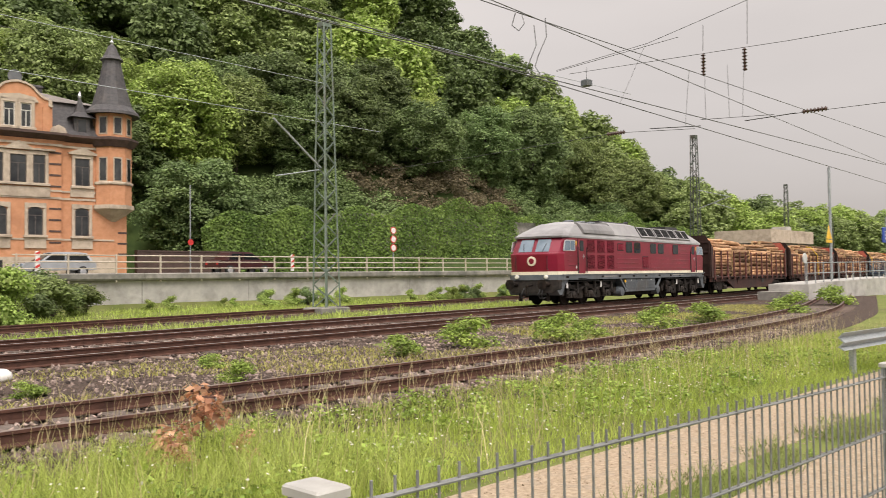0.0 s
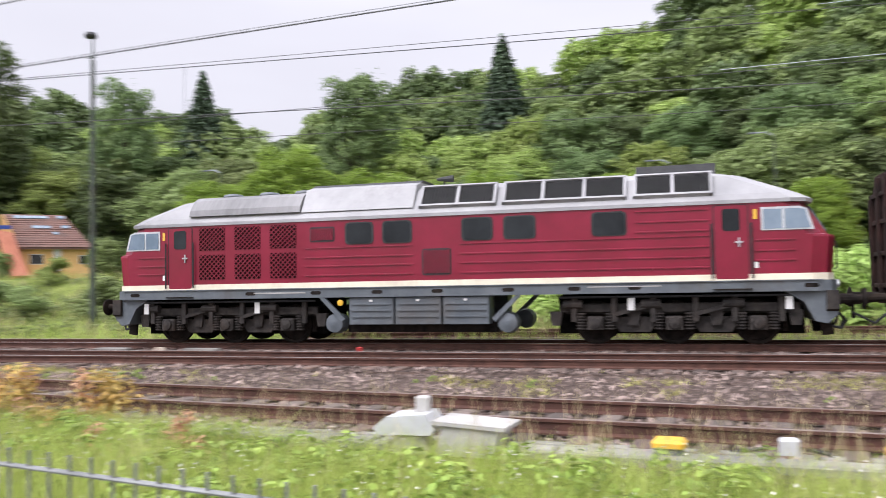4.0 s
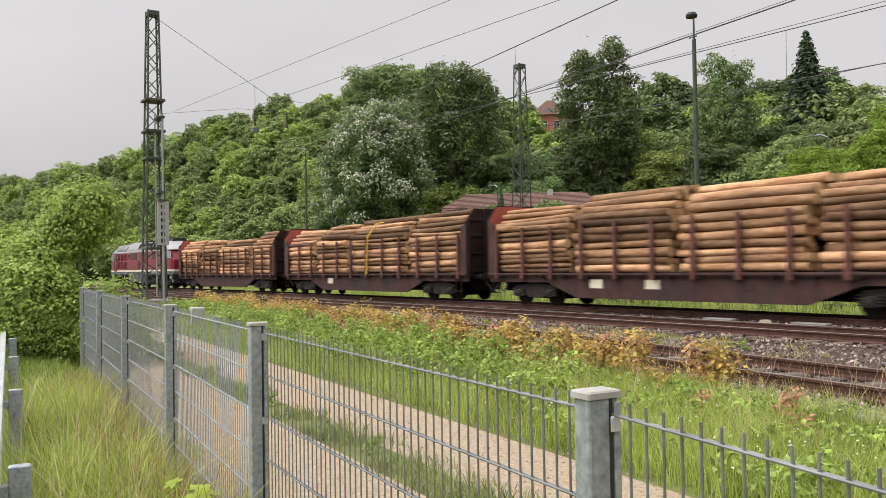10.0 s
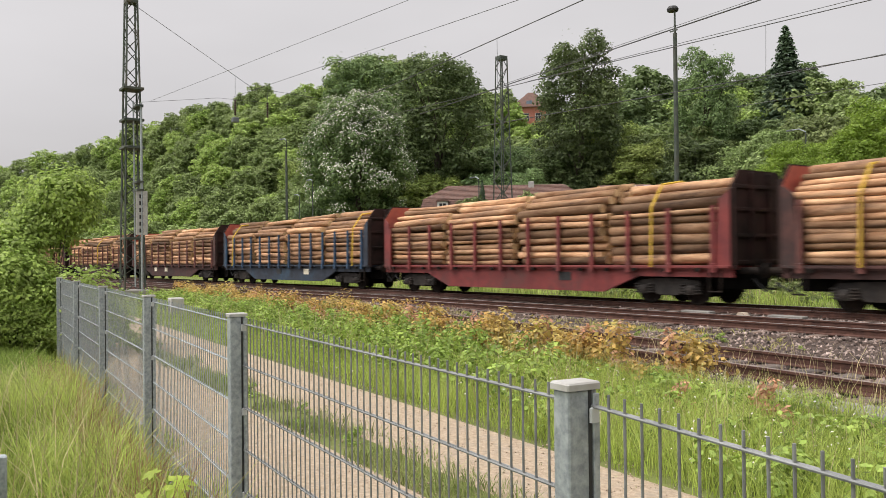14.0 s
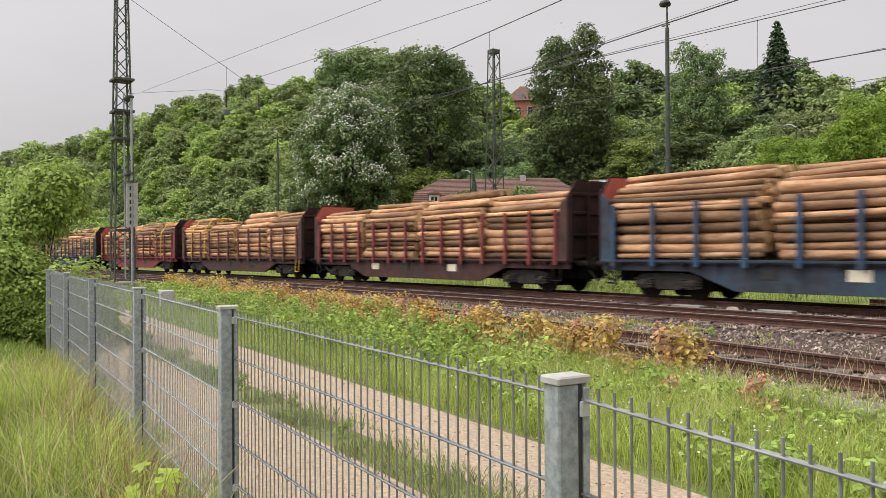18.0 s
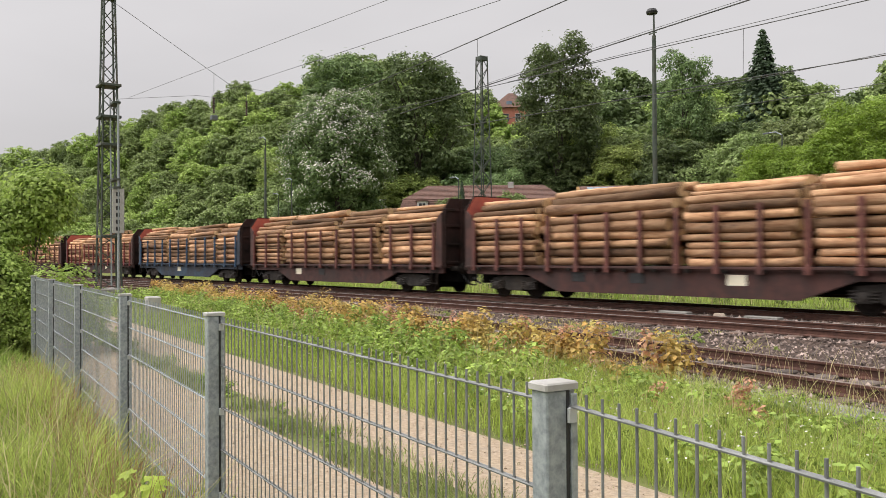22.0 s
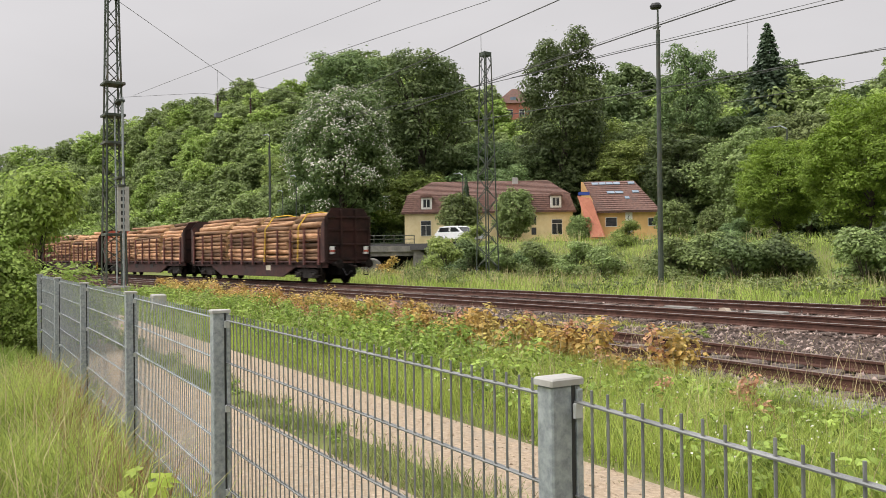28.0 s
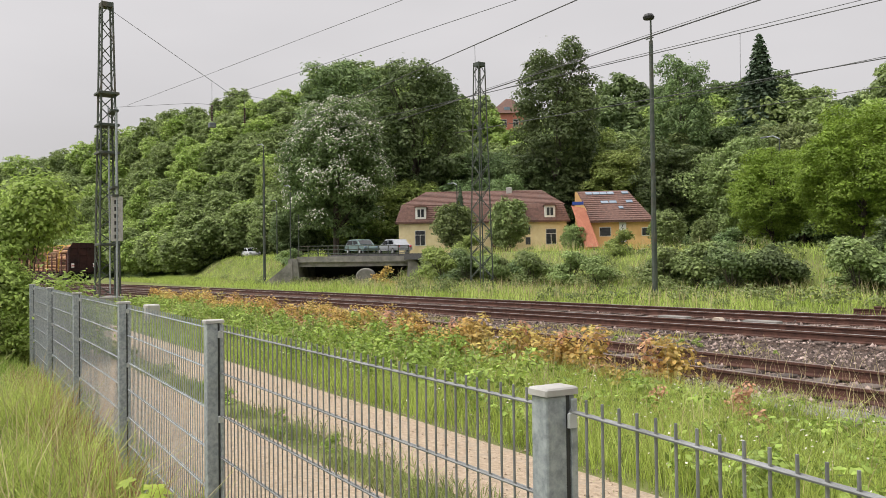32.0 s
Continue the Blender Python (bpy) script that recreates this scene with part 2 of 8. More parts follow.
def mat(name, c1, c2, scale=3.0, rough=0.8, metal=0.0, bump=0.0, bscale=40.0, c3=None, stain=0.0, rand=0.0, stretch=(1, 1, 1), island=False, spec=0.5, trans=0.0, each=0.0):
    """A surface of two mixed colours at a coarse scale, a third in patches, fine relief, and a shade that differs from piece to piece."""
    m = bpy.data.materials.new(name)
    m.use_nodes = True
    nt = m.node_tree
    L = nt.links
    b = nt.nodes["Principled BSDF"]
    b.inputs["Roughness"].default_value = rough
    b.inputs["Metallic"].default_value = metal
    b.inputs["Specular IOR Level"].default_value = spec
    co = node(nt, "ShaderNodeTexCoord")
    mp = node(nt, "ShaderNodeMapping")
    mp.inputs["Scale"].default_value = stretch
    L.new(co.outputs["Object"], mp.inputs[0])
    n1 = node(nt, "ShaderNodeTexNoise", Scale=scale, Detail=6.0, Roughness=0.62)
    L.new(mp.outputs[0], n1.inputs["Vector"])
    r1 = nt.nodes.new("ShaderNodeValToRGB")
    r1.color_ramp.elements[0].position, r1.color_ramp.elements[0].color = 0.34, (*c1, 1)
    r1.color_ramp.elements[1].position, r1.color_ramp.elements[1].color = 0.68, (*c2, 1)
    L.new(n1.outputs["Fac"], r1.inputs[0])
    col = r1.outputs[0]
    if c3 is not None:
        n2 = node(nt, "ShaderNodeTexNoise", Scale=scale * 0.27, Detail=8.0, Roughness=0.7)
        L.new(mp.outputs[0], n2.inputs["Vector"])
        r2 = nt.nodes.new("ShaderNodeValToRGB")
        r2.color_ramp.elements[0].position, r2.color_ramp.elements[1].position = 0.5, 0.66
        L.new(n2.outputs["Fac"], r2.inputs[0])
        k = nt.nodes.new("ShaderNodeMath")
        k.operation = "MULTIPLY"
        k.inputs[1].default_value = stain
        L.new(r2.outputs[0], k.inputs[0])
        mx = nt.nodes.new("ShaderNodeMixRGB")
        mx.inputs[2].default_value = (*c3, 1)
        L.new(k.outputs[0], mx.inputs[0])
        L.new(col, mx.inputs[1])
        col = mx.outputs[0]
    if rand:
        if island:
            src = nt.nodes.new("ShaderNodeNewGeometry").outputs["Random Per Island"]
        else:
            src = nt.nodes.new("ShaderNodeObjectInfo").outputs["Random"]
        mr = nt.nodes.new("ShaderNodeMapRange")
        mr.inputs["To Min"].default_value, mr.inputs["To Max"].default_value = 1 - rand, 1 + rand
        L.new(src, mr.inputs["Value"])
        hs = nt.nodes.new("ShaderNodeHueSaturation")
        L.new(col, hs.inputs["Color"])
        L.new(mr.outputs[0], hs.inputs["Value"])
        col = hs.outputs[0]
    if each:
        oi = nt.nodes.new("ShaderNodeObjectInfo")
        h2 = nt.nodes.new("ShaderNodeHueSaturation")
        for k, lo, hi in (("Value", 1 - each, 1 + each), ("Hue", 0.5 - 0.07 * each, 0.5 + 0.012 * each)):
            m2 = nt.nodes.new("ShaderNodeMapRange")
            m2.inputs["To Min"].default_value, m2.inputs["To Max"].default_value = lo, hi
            L.new(oi.outputs["Random"], m2.inputs["Value"])
            L.new(m2.outputs[0], h2.inputs[k])
        L.new(col, h2.inputs["Color"])
        col = h2.outputs[0]
    L.new(col, b.inputs["Base Color"])
    if bump:
        n3 = node(nt, "ShaderNodeTexNoise", Scale=bscale, Detail=5.0)
        L.new(mp.outputs[0], n3.inputs["Vector"])
        bp = node(nt, "ShaderNodeBump", Strength=bump, Distance=0.02)
        L.new(n3.outputs["Fac"], bp.inputs["Height"])
        L.new(bp.outputs[0], b.inputs["Normal"])
    if trans:
        tr = nt.nodes.new("ShaderNodeBsdfTranslucent")
        L.new(col, tr.inputs[0])
        ms = nt.nodes.new("ShaderNodeMixShader")
        ms.inputs[0].default_value = trans
        L.new(b.outputs[0], ms.inputs[1])
        L.new(tr.outputs[0], ms.inputs[2])
        L.new(ms.outputs[0], nt.nodes["Material Output"].inputs[0])
    return m


def leaf_mat(name, c1, c2, rand=0.45, trans=0.3, scale=0.25, each=0.0):
    return mat(name, c1, c2, scale=scale, rough=0.6, rand=rand, island=True, trans=trans, spec=0.3, each=each)


M_GROUND = mat("meadow_soil", (0.10, 0.125, 0.035), (0.19, 0.215, 0.065), scale=0.5, rough=0.95, bump=0.6, bscale=14, c3=(0.14, 0.115, 0.07), stain=0.6, spec=0.1)
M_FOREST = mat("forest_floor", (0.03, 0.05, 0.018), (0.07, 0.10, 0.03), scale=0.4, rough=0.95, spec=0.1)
# the near-black end of the mix stands for shade in gaps between stones
M_BALLAST = mat("ballast", (0.012, 0.009, 0.007), (0.13, 0.092, 0.075), scale=16, rough=0.9, bump=1.0, bscale=30, c3=(0.09, 0.055, 0.038), stain=0.6, spec=0.2)
M_STONE = mat("ballast_stone", (0.10, 0.072, 0.06), (0.34, 0.265, 0.23), scale=1.2, rough=0.85, rand=0.85, island=True, spec=0.25)
M_SLEEPER = mat("sleeper_wood", (0.06, 0.047, 0.039), (0.185, 0.145, 0.122), scale=7, rough=0.9, bump=0.5, rand=0.45, stretch=(1, 0.2, 1), c3=(0.15, 0.075, 0.045), stain=0.6)
M_RAIL = mat("rail_rust", (0.055, 0.024, 0.016), (0.12, 0.053, 0.036), scale=6, rough=0.75, metal=0.2, bump=0.2, bscale=60)
M_RAILTOP = mat("rail_head", (0.30, 0.27, 0.25), (0.46, 0.43, 0.41), scale=5, rough=0.35, metal=0.85, c3=(0.2, 0.11, 0.07), stain=0.5)
M_RAILDULL = mat("rail_head_dull", (0.13, 0.085, 0.07), (0.28, 0.22, 0.19), scale=5, rough=0.5, metal=0.6, c3=(0.13, 0.065, 0.04), stain=0.7)
M_CONC = mat("concrete", (0.34, 0.33, 0.31), (0.50, 0.48, 0.45), scale=1.3, rough=0.9, bump=0.3, bscale=25, c3=(0.22, 0.21, 0.19), stain=0.7, spec=0.2)
M_CONC_DARK = mat("old_concrete", (0.17, 0.165, 0.15), (0.33, 0.31, 0.28), scale=1.4, rough=0.9, bump=0.4, bscale=20, c3=(0.10, 0.10, 0.085), stain=0.8, spec=0.2)
M_PATH = mat("gravel_path", (0.27, 0.205, 0.14), (0.47, 0.37, 0.27), scale=22, rough=0.95, bump=0.7, bscale=60, c3=(0.29, 0.25, 0.20), stain=0.6, spec=0.15)
M_ASPHALT = mat("asphalt", (0.045, 0.045, 0.047), (0.075, 0.073, 0.07), scale=8, rough=0.9, bump=0.3, bscale=90)
M_GALV = mat("galvanised_steel", (0.21, 0.235, 0.25), (0.42, 0.45, 0.465), scale=38, rough=0.5, metal=0.3, c3=(0.50, 0.53, 0.54), stain=0.5, bump=0.05, bscale=80)
M_ROD = mat("fence_rod", (0.15, 0.155, 0.15), (0.25, 0.255, 0.25), scale=14, rough=0.6, metal=0.3, c3=(0.34, 0.34, 0.33), stain=0.4)
M_CAP = mat("weathered_cap", (0.33, 0.32, 0.30), (0.45, 0.44, 0.41), scale=9, rough=0.7, c3=(0.28, 0.26, 0.23), stain=0.6)
M_PLASTIC = mat("grey_plastic", (0.45, 0.46, 0.46), (0.56, 0.57, 0.57), scale=4, rough=0.45)
M_MAST = mat("mast_green_paint", (0.040, 0.052, 0.042), (0.085, 0.10, 0.08), scale=3, rough=0.65, metal=0.2, c3=(0.12, 0.075, 0.05), stain=0.5)
M_MAST_LIGHT = mat("mast_grey_green", (0.11, 0.15, 0.12), (0.19, 0.24, 0.20), scale=3, rough=0.6, metal=0.3, c3=(0.15, 0.10, 0.07), stain=0.5)
M_WIRE = mat("wire", (0.06, 0.062, 0.06), (0.13, 0.132, 0.128), scale=2, rough=0.5, metal=0.4)
M_INSUL = mat("insulator", (0.05, 0.03, 0.025), (0.09, 0.05, 0.04), scale=9, rough=0.25)
M_WHITE = mat("white_paint", (0.66, 0.65, 0.62), (0.80, 0.79, 0.76), scale=4, rough=0.5, c3=(0.5, 0.47, 0.42), stain=0.5)
M_BLACK = mat("black_paint", (0.012, 0.012, 0.013), (0.03, 0.03, 0.03), scale=6, rough=0.6)
M_YELLOW = mat("yellow_paint", (0.66, 0.36, 0.02), (0.80, 0.50, 0.04), scale=7, rough=0.5, c3=(0.6, 0.5, 0.3), stain=0.3)
M_RED = mat("loco_red", (0.185, 0.006, 0.023), (0.24, 0.010, 0.034), scale=1.2, rough=0.3, c3=(0.165, 0.012, 0.022), stain=0.5, bump=0.03, bscale=5)
M_CREAM = mat("cream_stripe", (0.72, 0.66, 0.50), (0.82, 0.76, 0.60), scale=3, rough=0.5, c3=(0.5, 0.43, 0.32), stain=0.4)
M_LGREY = mat("loco_grey", (0.085, 0.10, 0.112), (0.135, 0.15, 0.162), scale=2.2, rough=0.5, c3=(0.09, 0.08, 0.07), stain=0.6)
M_ROOF = mat("loco_roof", (0.24, 0.237, 0.24), (0.36, 0.352, 0.355), scale=0.7, rough=0.5, c3=(0.10, 0.092, 0.095), stain=0.7)
M_UNDER = mat("running_gear", (0.008, 0.007, 0.006), (0.028, 0.022, 0.019), scale=5, rough=0.85, c3=(0.045, 0.03, 0.02), stain=0.5, bump=0.3, spec=0.12)
M_GEAR = mat("bogie_steel", (0.016, 0.014, 0.0125), (0.05, 0.042, 0.036), scale=5, rough=0.7, c3=(0.06, 0.04, 0.028), stain=0.5, bump=0.3, spec=0.3)
M_SOOT = mat("sooty_roof", (0.11, 0.107, 0.108), (0.20, 0.195, 0.195), scale=0.9, rough=0.55, c3=(0.27, 0.262, 0.262), stain=0.7, stretch=(2, 0.5, 0.5))
# near-black colour holds the shade inside openings and beneath the vehicles
M_SHADE = mat("inside_shade", (0.004, 0.004, 0.004), (0.012, 0.011, 0.010), scale=5, rough=0.95, spec=0.05)
M_GLASS = mat("dark_glass", (0.008, 0.010, 0.011), (0.024, 0.028, 0.03), scale=1, rough=0.08, spec=0.3)
# pale blue base colour carries the sky's reflection in the glass
M_SKYGLASS = mat("sky_tinted_glass", (0.13, 0.18, 0.23), (0.24, 0.30, 0.36), scale=1.0, rough=0.1, spec=0.4)
M_ALU = mat("aluminium", (0.55, 0.56, 0.58), (0.72, 0.73, 0.75), scale=5, rough=0.35, metal=0.7)
M_WBROWN = mat("wagon_brown", (0.03, 0.011, 0.009), (0.08, 0.028, 0.021), scale=2.5, rough=0.7, c3=(0.025, 0.017, 0.015), stain=0.8, bump=0.15)
M_WRED = mat("wagon_red", (0.14, 0.022, 0.022), (0.22, 0.035, 0.03), scale=2.5, rough=0.65, c3=(0.08, 0.035, 0.03), stain=0.8, bump=0.15)
M_WBLUE = mat("wagon_blue", (0.015, 0.042, 0.09), (0.03, 0.08, 0.145), scale=2.5, rough=0.7, c3=(0.06, 0.045, 0.045), stain=0.8, bump=0.15)
M_WDARK = mat("wagon_dark", (0.012, 0.016, 0.026), (0.032, 0.042, 0.062), scale=2.5, rough=0.7, c3=(0.03, 0.075, 0.12), stain=0.7, bump=0.15)
# wagon brown darkened for the low light on the end walls
M_WENDSHADE = mat("wagon_end_shade", (0.014, 0.009, 0.008), (0.038, 0.019, 0.015), scale=2.2, rough=0.8, c3=(0.06, 0.022, 0.018), stain=0.5, bump=0.15, spec=0.2)
M_WSTAKE = mat("stake_red_brown", (0.085, 0.026, 0.02), (0.17, 0.055, 0.042), scale=3, rough=0.7, c3=(0.045, 0.026, 0.022), stain=0.6, bump=0.1)
M_WORANGE = mat("wagon_primer_red", (0.36, 0.07, 0.045), (0.50, 0.12, 0.075), scale=2.0, rough=0.7, c3=(0.16, 0.06, 0.05), stain=0.5)
M_STRAP = mat("yellow_strap", (0.60, 0.38, 0.02), (0.75, 0.50, 0.05), scale=8, rough=0.7)
M_BARK = mat("log_wood", (0.22, 0.104, 0.05), (0.55, 0.342, 0.197), scale=2.2, rough=0.8, bump=0.8, bscale=24, c3=(0.075, 0.038, 0.028), stain=0.95, rand=0.72, stretch=(0.5, 2.2, 2.2), spec=0.2)
M_LOGEND = mat("log_end", (0.52, 0.34, 0.17), (0.68, 0.48, 0.27), scale=10, rough=0.85, rand=0.25, c3=(0.38, 0.2, 0.09), stain=0.6)


# ---------------------------------------------------------------- ground
def build_ground():
    def axis(near, far, step, grow):
        vals, q, s = [0.0], 0.0, step
        while q < far:
            s = step if q < near else s * grow
            q += s
            vals.append(q)
        return vals
    px = axis(70, 1500, 2.0, 1.12)
    xs = [-q for q in px[:0:-1]] + px
    py = axis(150, 1500, 1.4, 1.12)
    ys = [-q for q in axis(8, 1500, 1.4, 1.3)[:0:-1]] + py
    vs = [(x, y, ground_z(x, y)) for y in ys for x in xs]
    n = len(xs)
    mb = MB()
    fs = [(j * n + i, j * n + i + 1, (j + 1) * n + i + 1, (j + 1) * n + i) for j in range(len(ys) - 1) for i in range(n - 1)]
    mb.add(vs, fs)
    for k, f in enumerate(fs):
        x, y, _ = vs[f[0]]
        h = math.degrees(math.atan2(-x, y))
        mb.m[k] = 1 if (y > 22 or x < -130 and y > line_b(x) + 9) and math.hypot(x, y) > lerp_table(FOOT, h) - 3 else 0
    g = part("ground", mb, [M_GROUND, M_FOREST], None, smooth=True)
    tagged(g, "grassy trackside ground rising into a wooded slope", "ground", kind="structure")
    return g


GROUND = build_ground()


def strip(name, label, cat, edge0, edge1, z0, z1, xs, material, kind="structure", parent=None):
    """A slab along the tracks between two edges; z0 its base, z1 its top."""
    mb = MB()
    rings = []
    for x in xs:
        a, b = edge0(x), edge1(x)
        rings.append([(x, a - 0.35, z0), (x, a, z1), (x, b, z1), (x, b + 0.35, z0)])
    mb.loft(rings)
    ob = part(name, mb, material, parent)
    if parent is None:
        tagged(ob, label, cat, kind=kind)
    return ob


XS = [float(q) for q in np.concatenate([np.arange(-260, -60, 8), np.arange(-60, 62, 1.5), np.arange(62, 330, 8)])]


def rail_mesh(line, off, xs, head):
    mb = MB()
    prof = [(-0.07, -0.172), (0.07, -0.172), (0.07, -0.155), (0.012, -0.13), (0.012, -0.05), (0.036, -0.038), (0.036, -0.004), (0.028, 0.0), (-0.028, 0.0), (-0.036, -0.004), (-0.036, -0.038), (-0.012, -0.05), (-0.012, -0.13), (-0.07, -0.155)]
    n = len(prof)
    vs, fs, ms = [], [], []
    for x in xs:
        s = (line(x + 0.5) - line(x - 0.5))
        k = math.hypot(1, s)
        nx, ny = -s / k, 1 / k
        vs += [(x + nx * (off + u), line(x) + ny * (off + u), w) for u, w in prof]
    for i in range(len(xs) - 1):
        for j in range(n):
            fs.append((i * n + j, i * n + (j + 1) % n, (i + 1) * n + (j + 1) % n, (i + 1) * n + j))
            ms.append(1 if j in (6, 7, 8) else 0)
    mb.add(vs, fs)
    mb.m = ms
    return mb.mesh("rail", [M_RAIL, head])


def build_track(name, label, line, xs, head, x_lo, x_hi, step, width=1.55, sleeper_z=-0.20):
    t = thing(name, label, "railway track", kind="structure")
    for off in (-0.75, 0.75):
        part("rail", rail_mesh(line, off, xs, head), None, t)
    strip("ballast_bed", "", "", lambda x: line(x) - width, lambda x: line(x) + width, -0.42, -0.205, xs, M_BALLAST, parent=t)
    me = MB().bbox(-0.13, 0.13, -1.3, 1.3, -0.14, 0.0, 0.02).mesh("sleeper", [M_SLEEPER])
    x = x_lo
    while x < x_hi:
        s = math.degrees(math.atan(line(x + 0.5) - line(x - 0.5)))
        part("sleeper", me, None, t, at=pose(x, line(x), sleeper_z + 0.035 + random.uniform(-0.006, 0.006), 0, 0, s + random.uniform(-0.8, 0.8)))
        x += step
    return t


TRACK_B = build_track("railway_track", "main line track with polished rails on stone ballast", line_b, XS, M_RAILTOP, -60, 40, 0.65)
TRACK_C = build_track("railway_track", "second main line track on stone ballast", line_c, XS, M_RAILTOP, -50, 40, 0.65)
TRACK_A = build_track("railway_track", "rusty siding with worn timber sleepers", line_a, XS, M_RAILDULL, -48, 40, 0.65)
TRACK_D = build_track("railway_track", "overgrown rusty far siding", line_d, [q for q in XS if -16 < q < 140], M_RAIL, -14, 30, 0.65)
strip("track_bed", "wide bed of brown ballast and soil under the tracks", "track bed", lambda x: line_a(x) - 2.3, lambda x: line_b(x) + 2.2, -0.55, -0.245, XS, M_BALLAST)
strip("gravel_path", "pale gravel wheel track of a lane along the railway", "path", lambda x: 3.42, lambda x: 4.5, -0.45, -0.225, XS, M_PATH)
strip("gravel_path", "grey gravel wheel track of a lane beside the fence", "path", lambda x: 1.6, lambda x: 2.85, -0.45, -0.222, XS, M_PATH)
ROAD = MB()
ROAD.loft([[(x, road_y(x) - 3.6, road_z(x) - 0.5), (x, road_y(x) - 3.6, road_z(x) + 0.03), (x, road_y(x) + 3.6, road_z(x) + 0.03), (x, road_y(x) + 3.6, road_z(x) - 0.5)] for x in XS])
tagged(part("road", ROAD, M_ASPHALT), "asphalt road on the bank behind the railway", "road", kind="structure")


# ---------------------------------------------------------------- locomotive
def ring_plan(z, xf, hw, c, xr=None):
    xr = -xf if xr is None else xr
    return [(xf, -hw + c * 1.6, z), (xf, hw - c * 1.6, z), (xf - c * 0.5, hw - c * 0.45, z), (xf - c * 1.4, hw, z), (xr + c * 1.4, hw, z), (xr + c * 0.5, hw - c * 0.45, z), (xr, hw - c * 1.6, z), (xr, -hw + c * 1.6, z),
            (xr + c * 0.5, -hw + c * 0.45, z), (xr + c * 1.4, -hw, z), (xf - c * 1.4, -hw, z), (xf - c * 0.5, -hw + c * 0.45, z)]


def rounded_rect(x0, x1, z0, z1, r=0.07):
    pts = []
    for cx, cz, a0 in ((x1 - r, z1 - r, 0), (x0 + r, z1 - r, 90), (x0 + r, z0 + r, 180), (x1 - r, z0 + r, 270)):
        for a in (0, 45, 90):
            pts.append((cx + r * math.cos(radians(a0 + a)), cz + r * math.sin(radians(a0 + a))))
    return pts


def wheelset(parent, x, r=0.52):
    w = part("wheelset", MB().tube((x, -0.75, r), (x, 0.75, r), 0.09, n=8), M_UNDER, parent)
    for s in (-1, 1):
        mb = MB().lathe((x, s * 0.755, r), [(0.10, -0.10), (r * 0.8, -0.03), (r * 0.84, -0.065), (r, -0.065), (r, 0.06), (r * 0.84, 0.065), (r * 0.8, 0.02), (0.13, 0.07), (0.10, 0.12)], 20, "y")
        part("wheel", mb, M_UNDER, w)
    return w


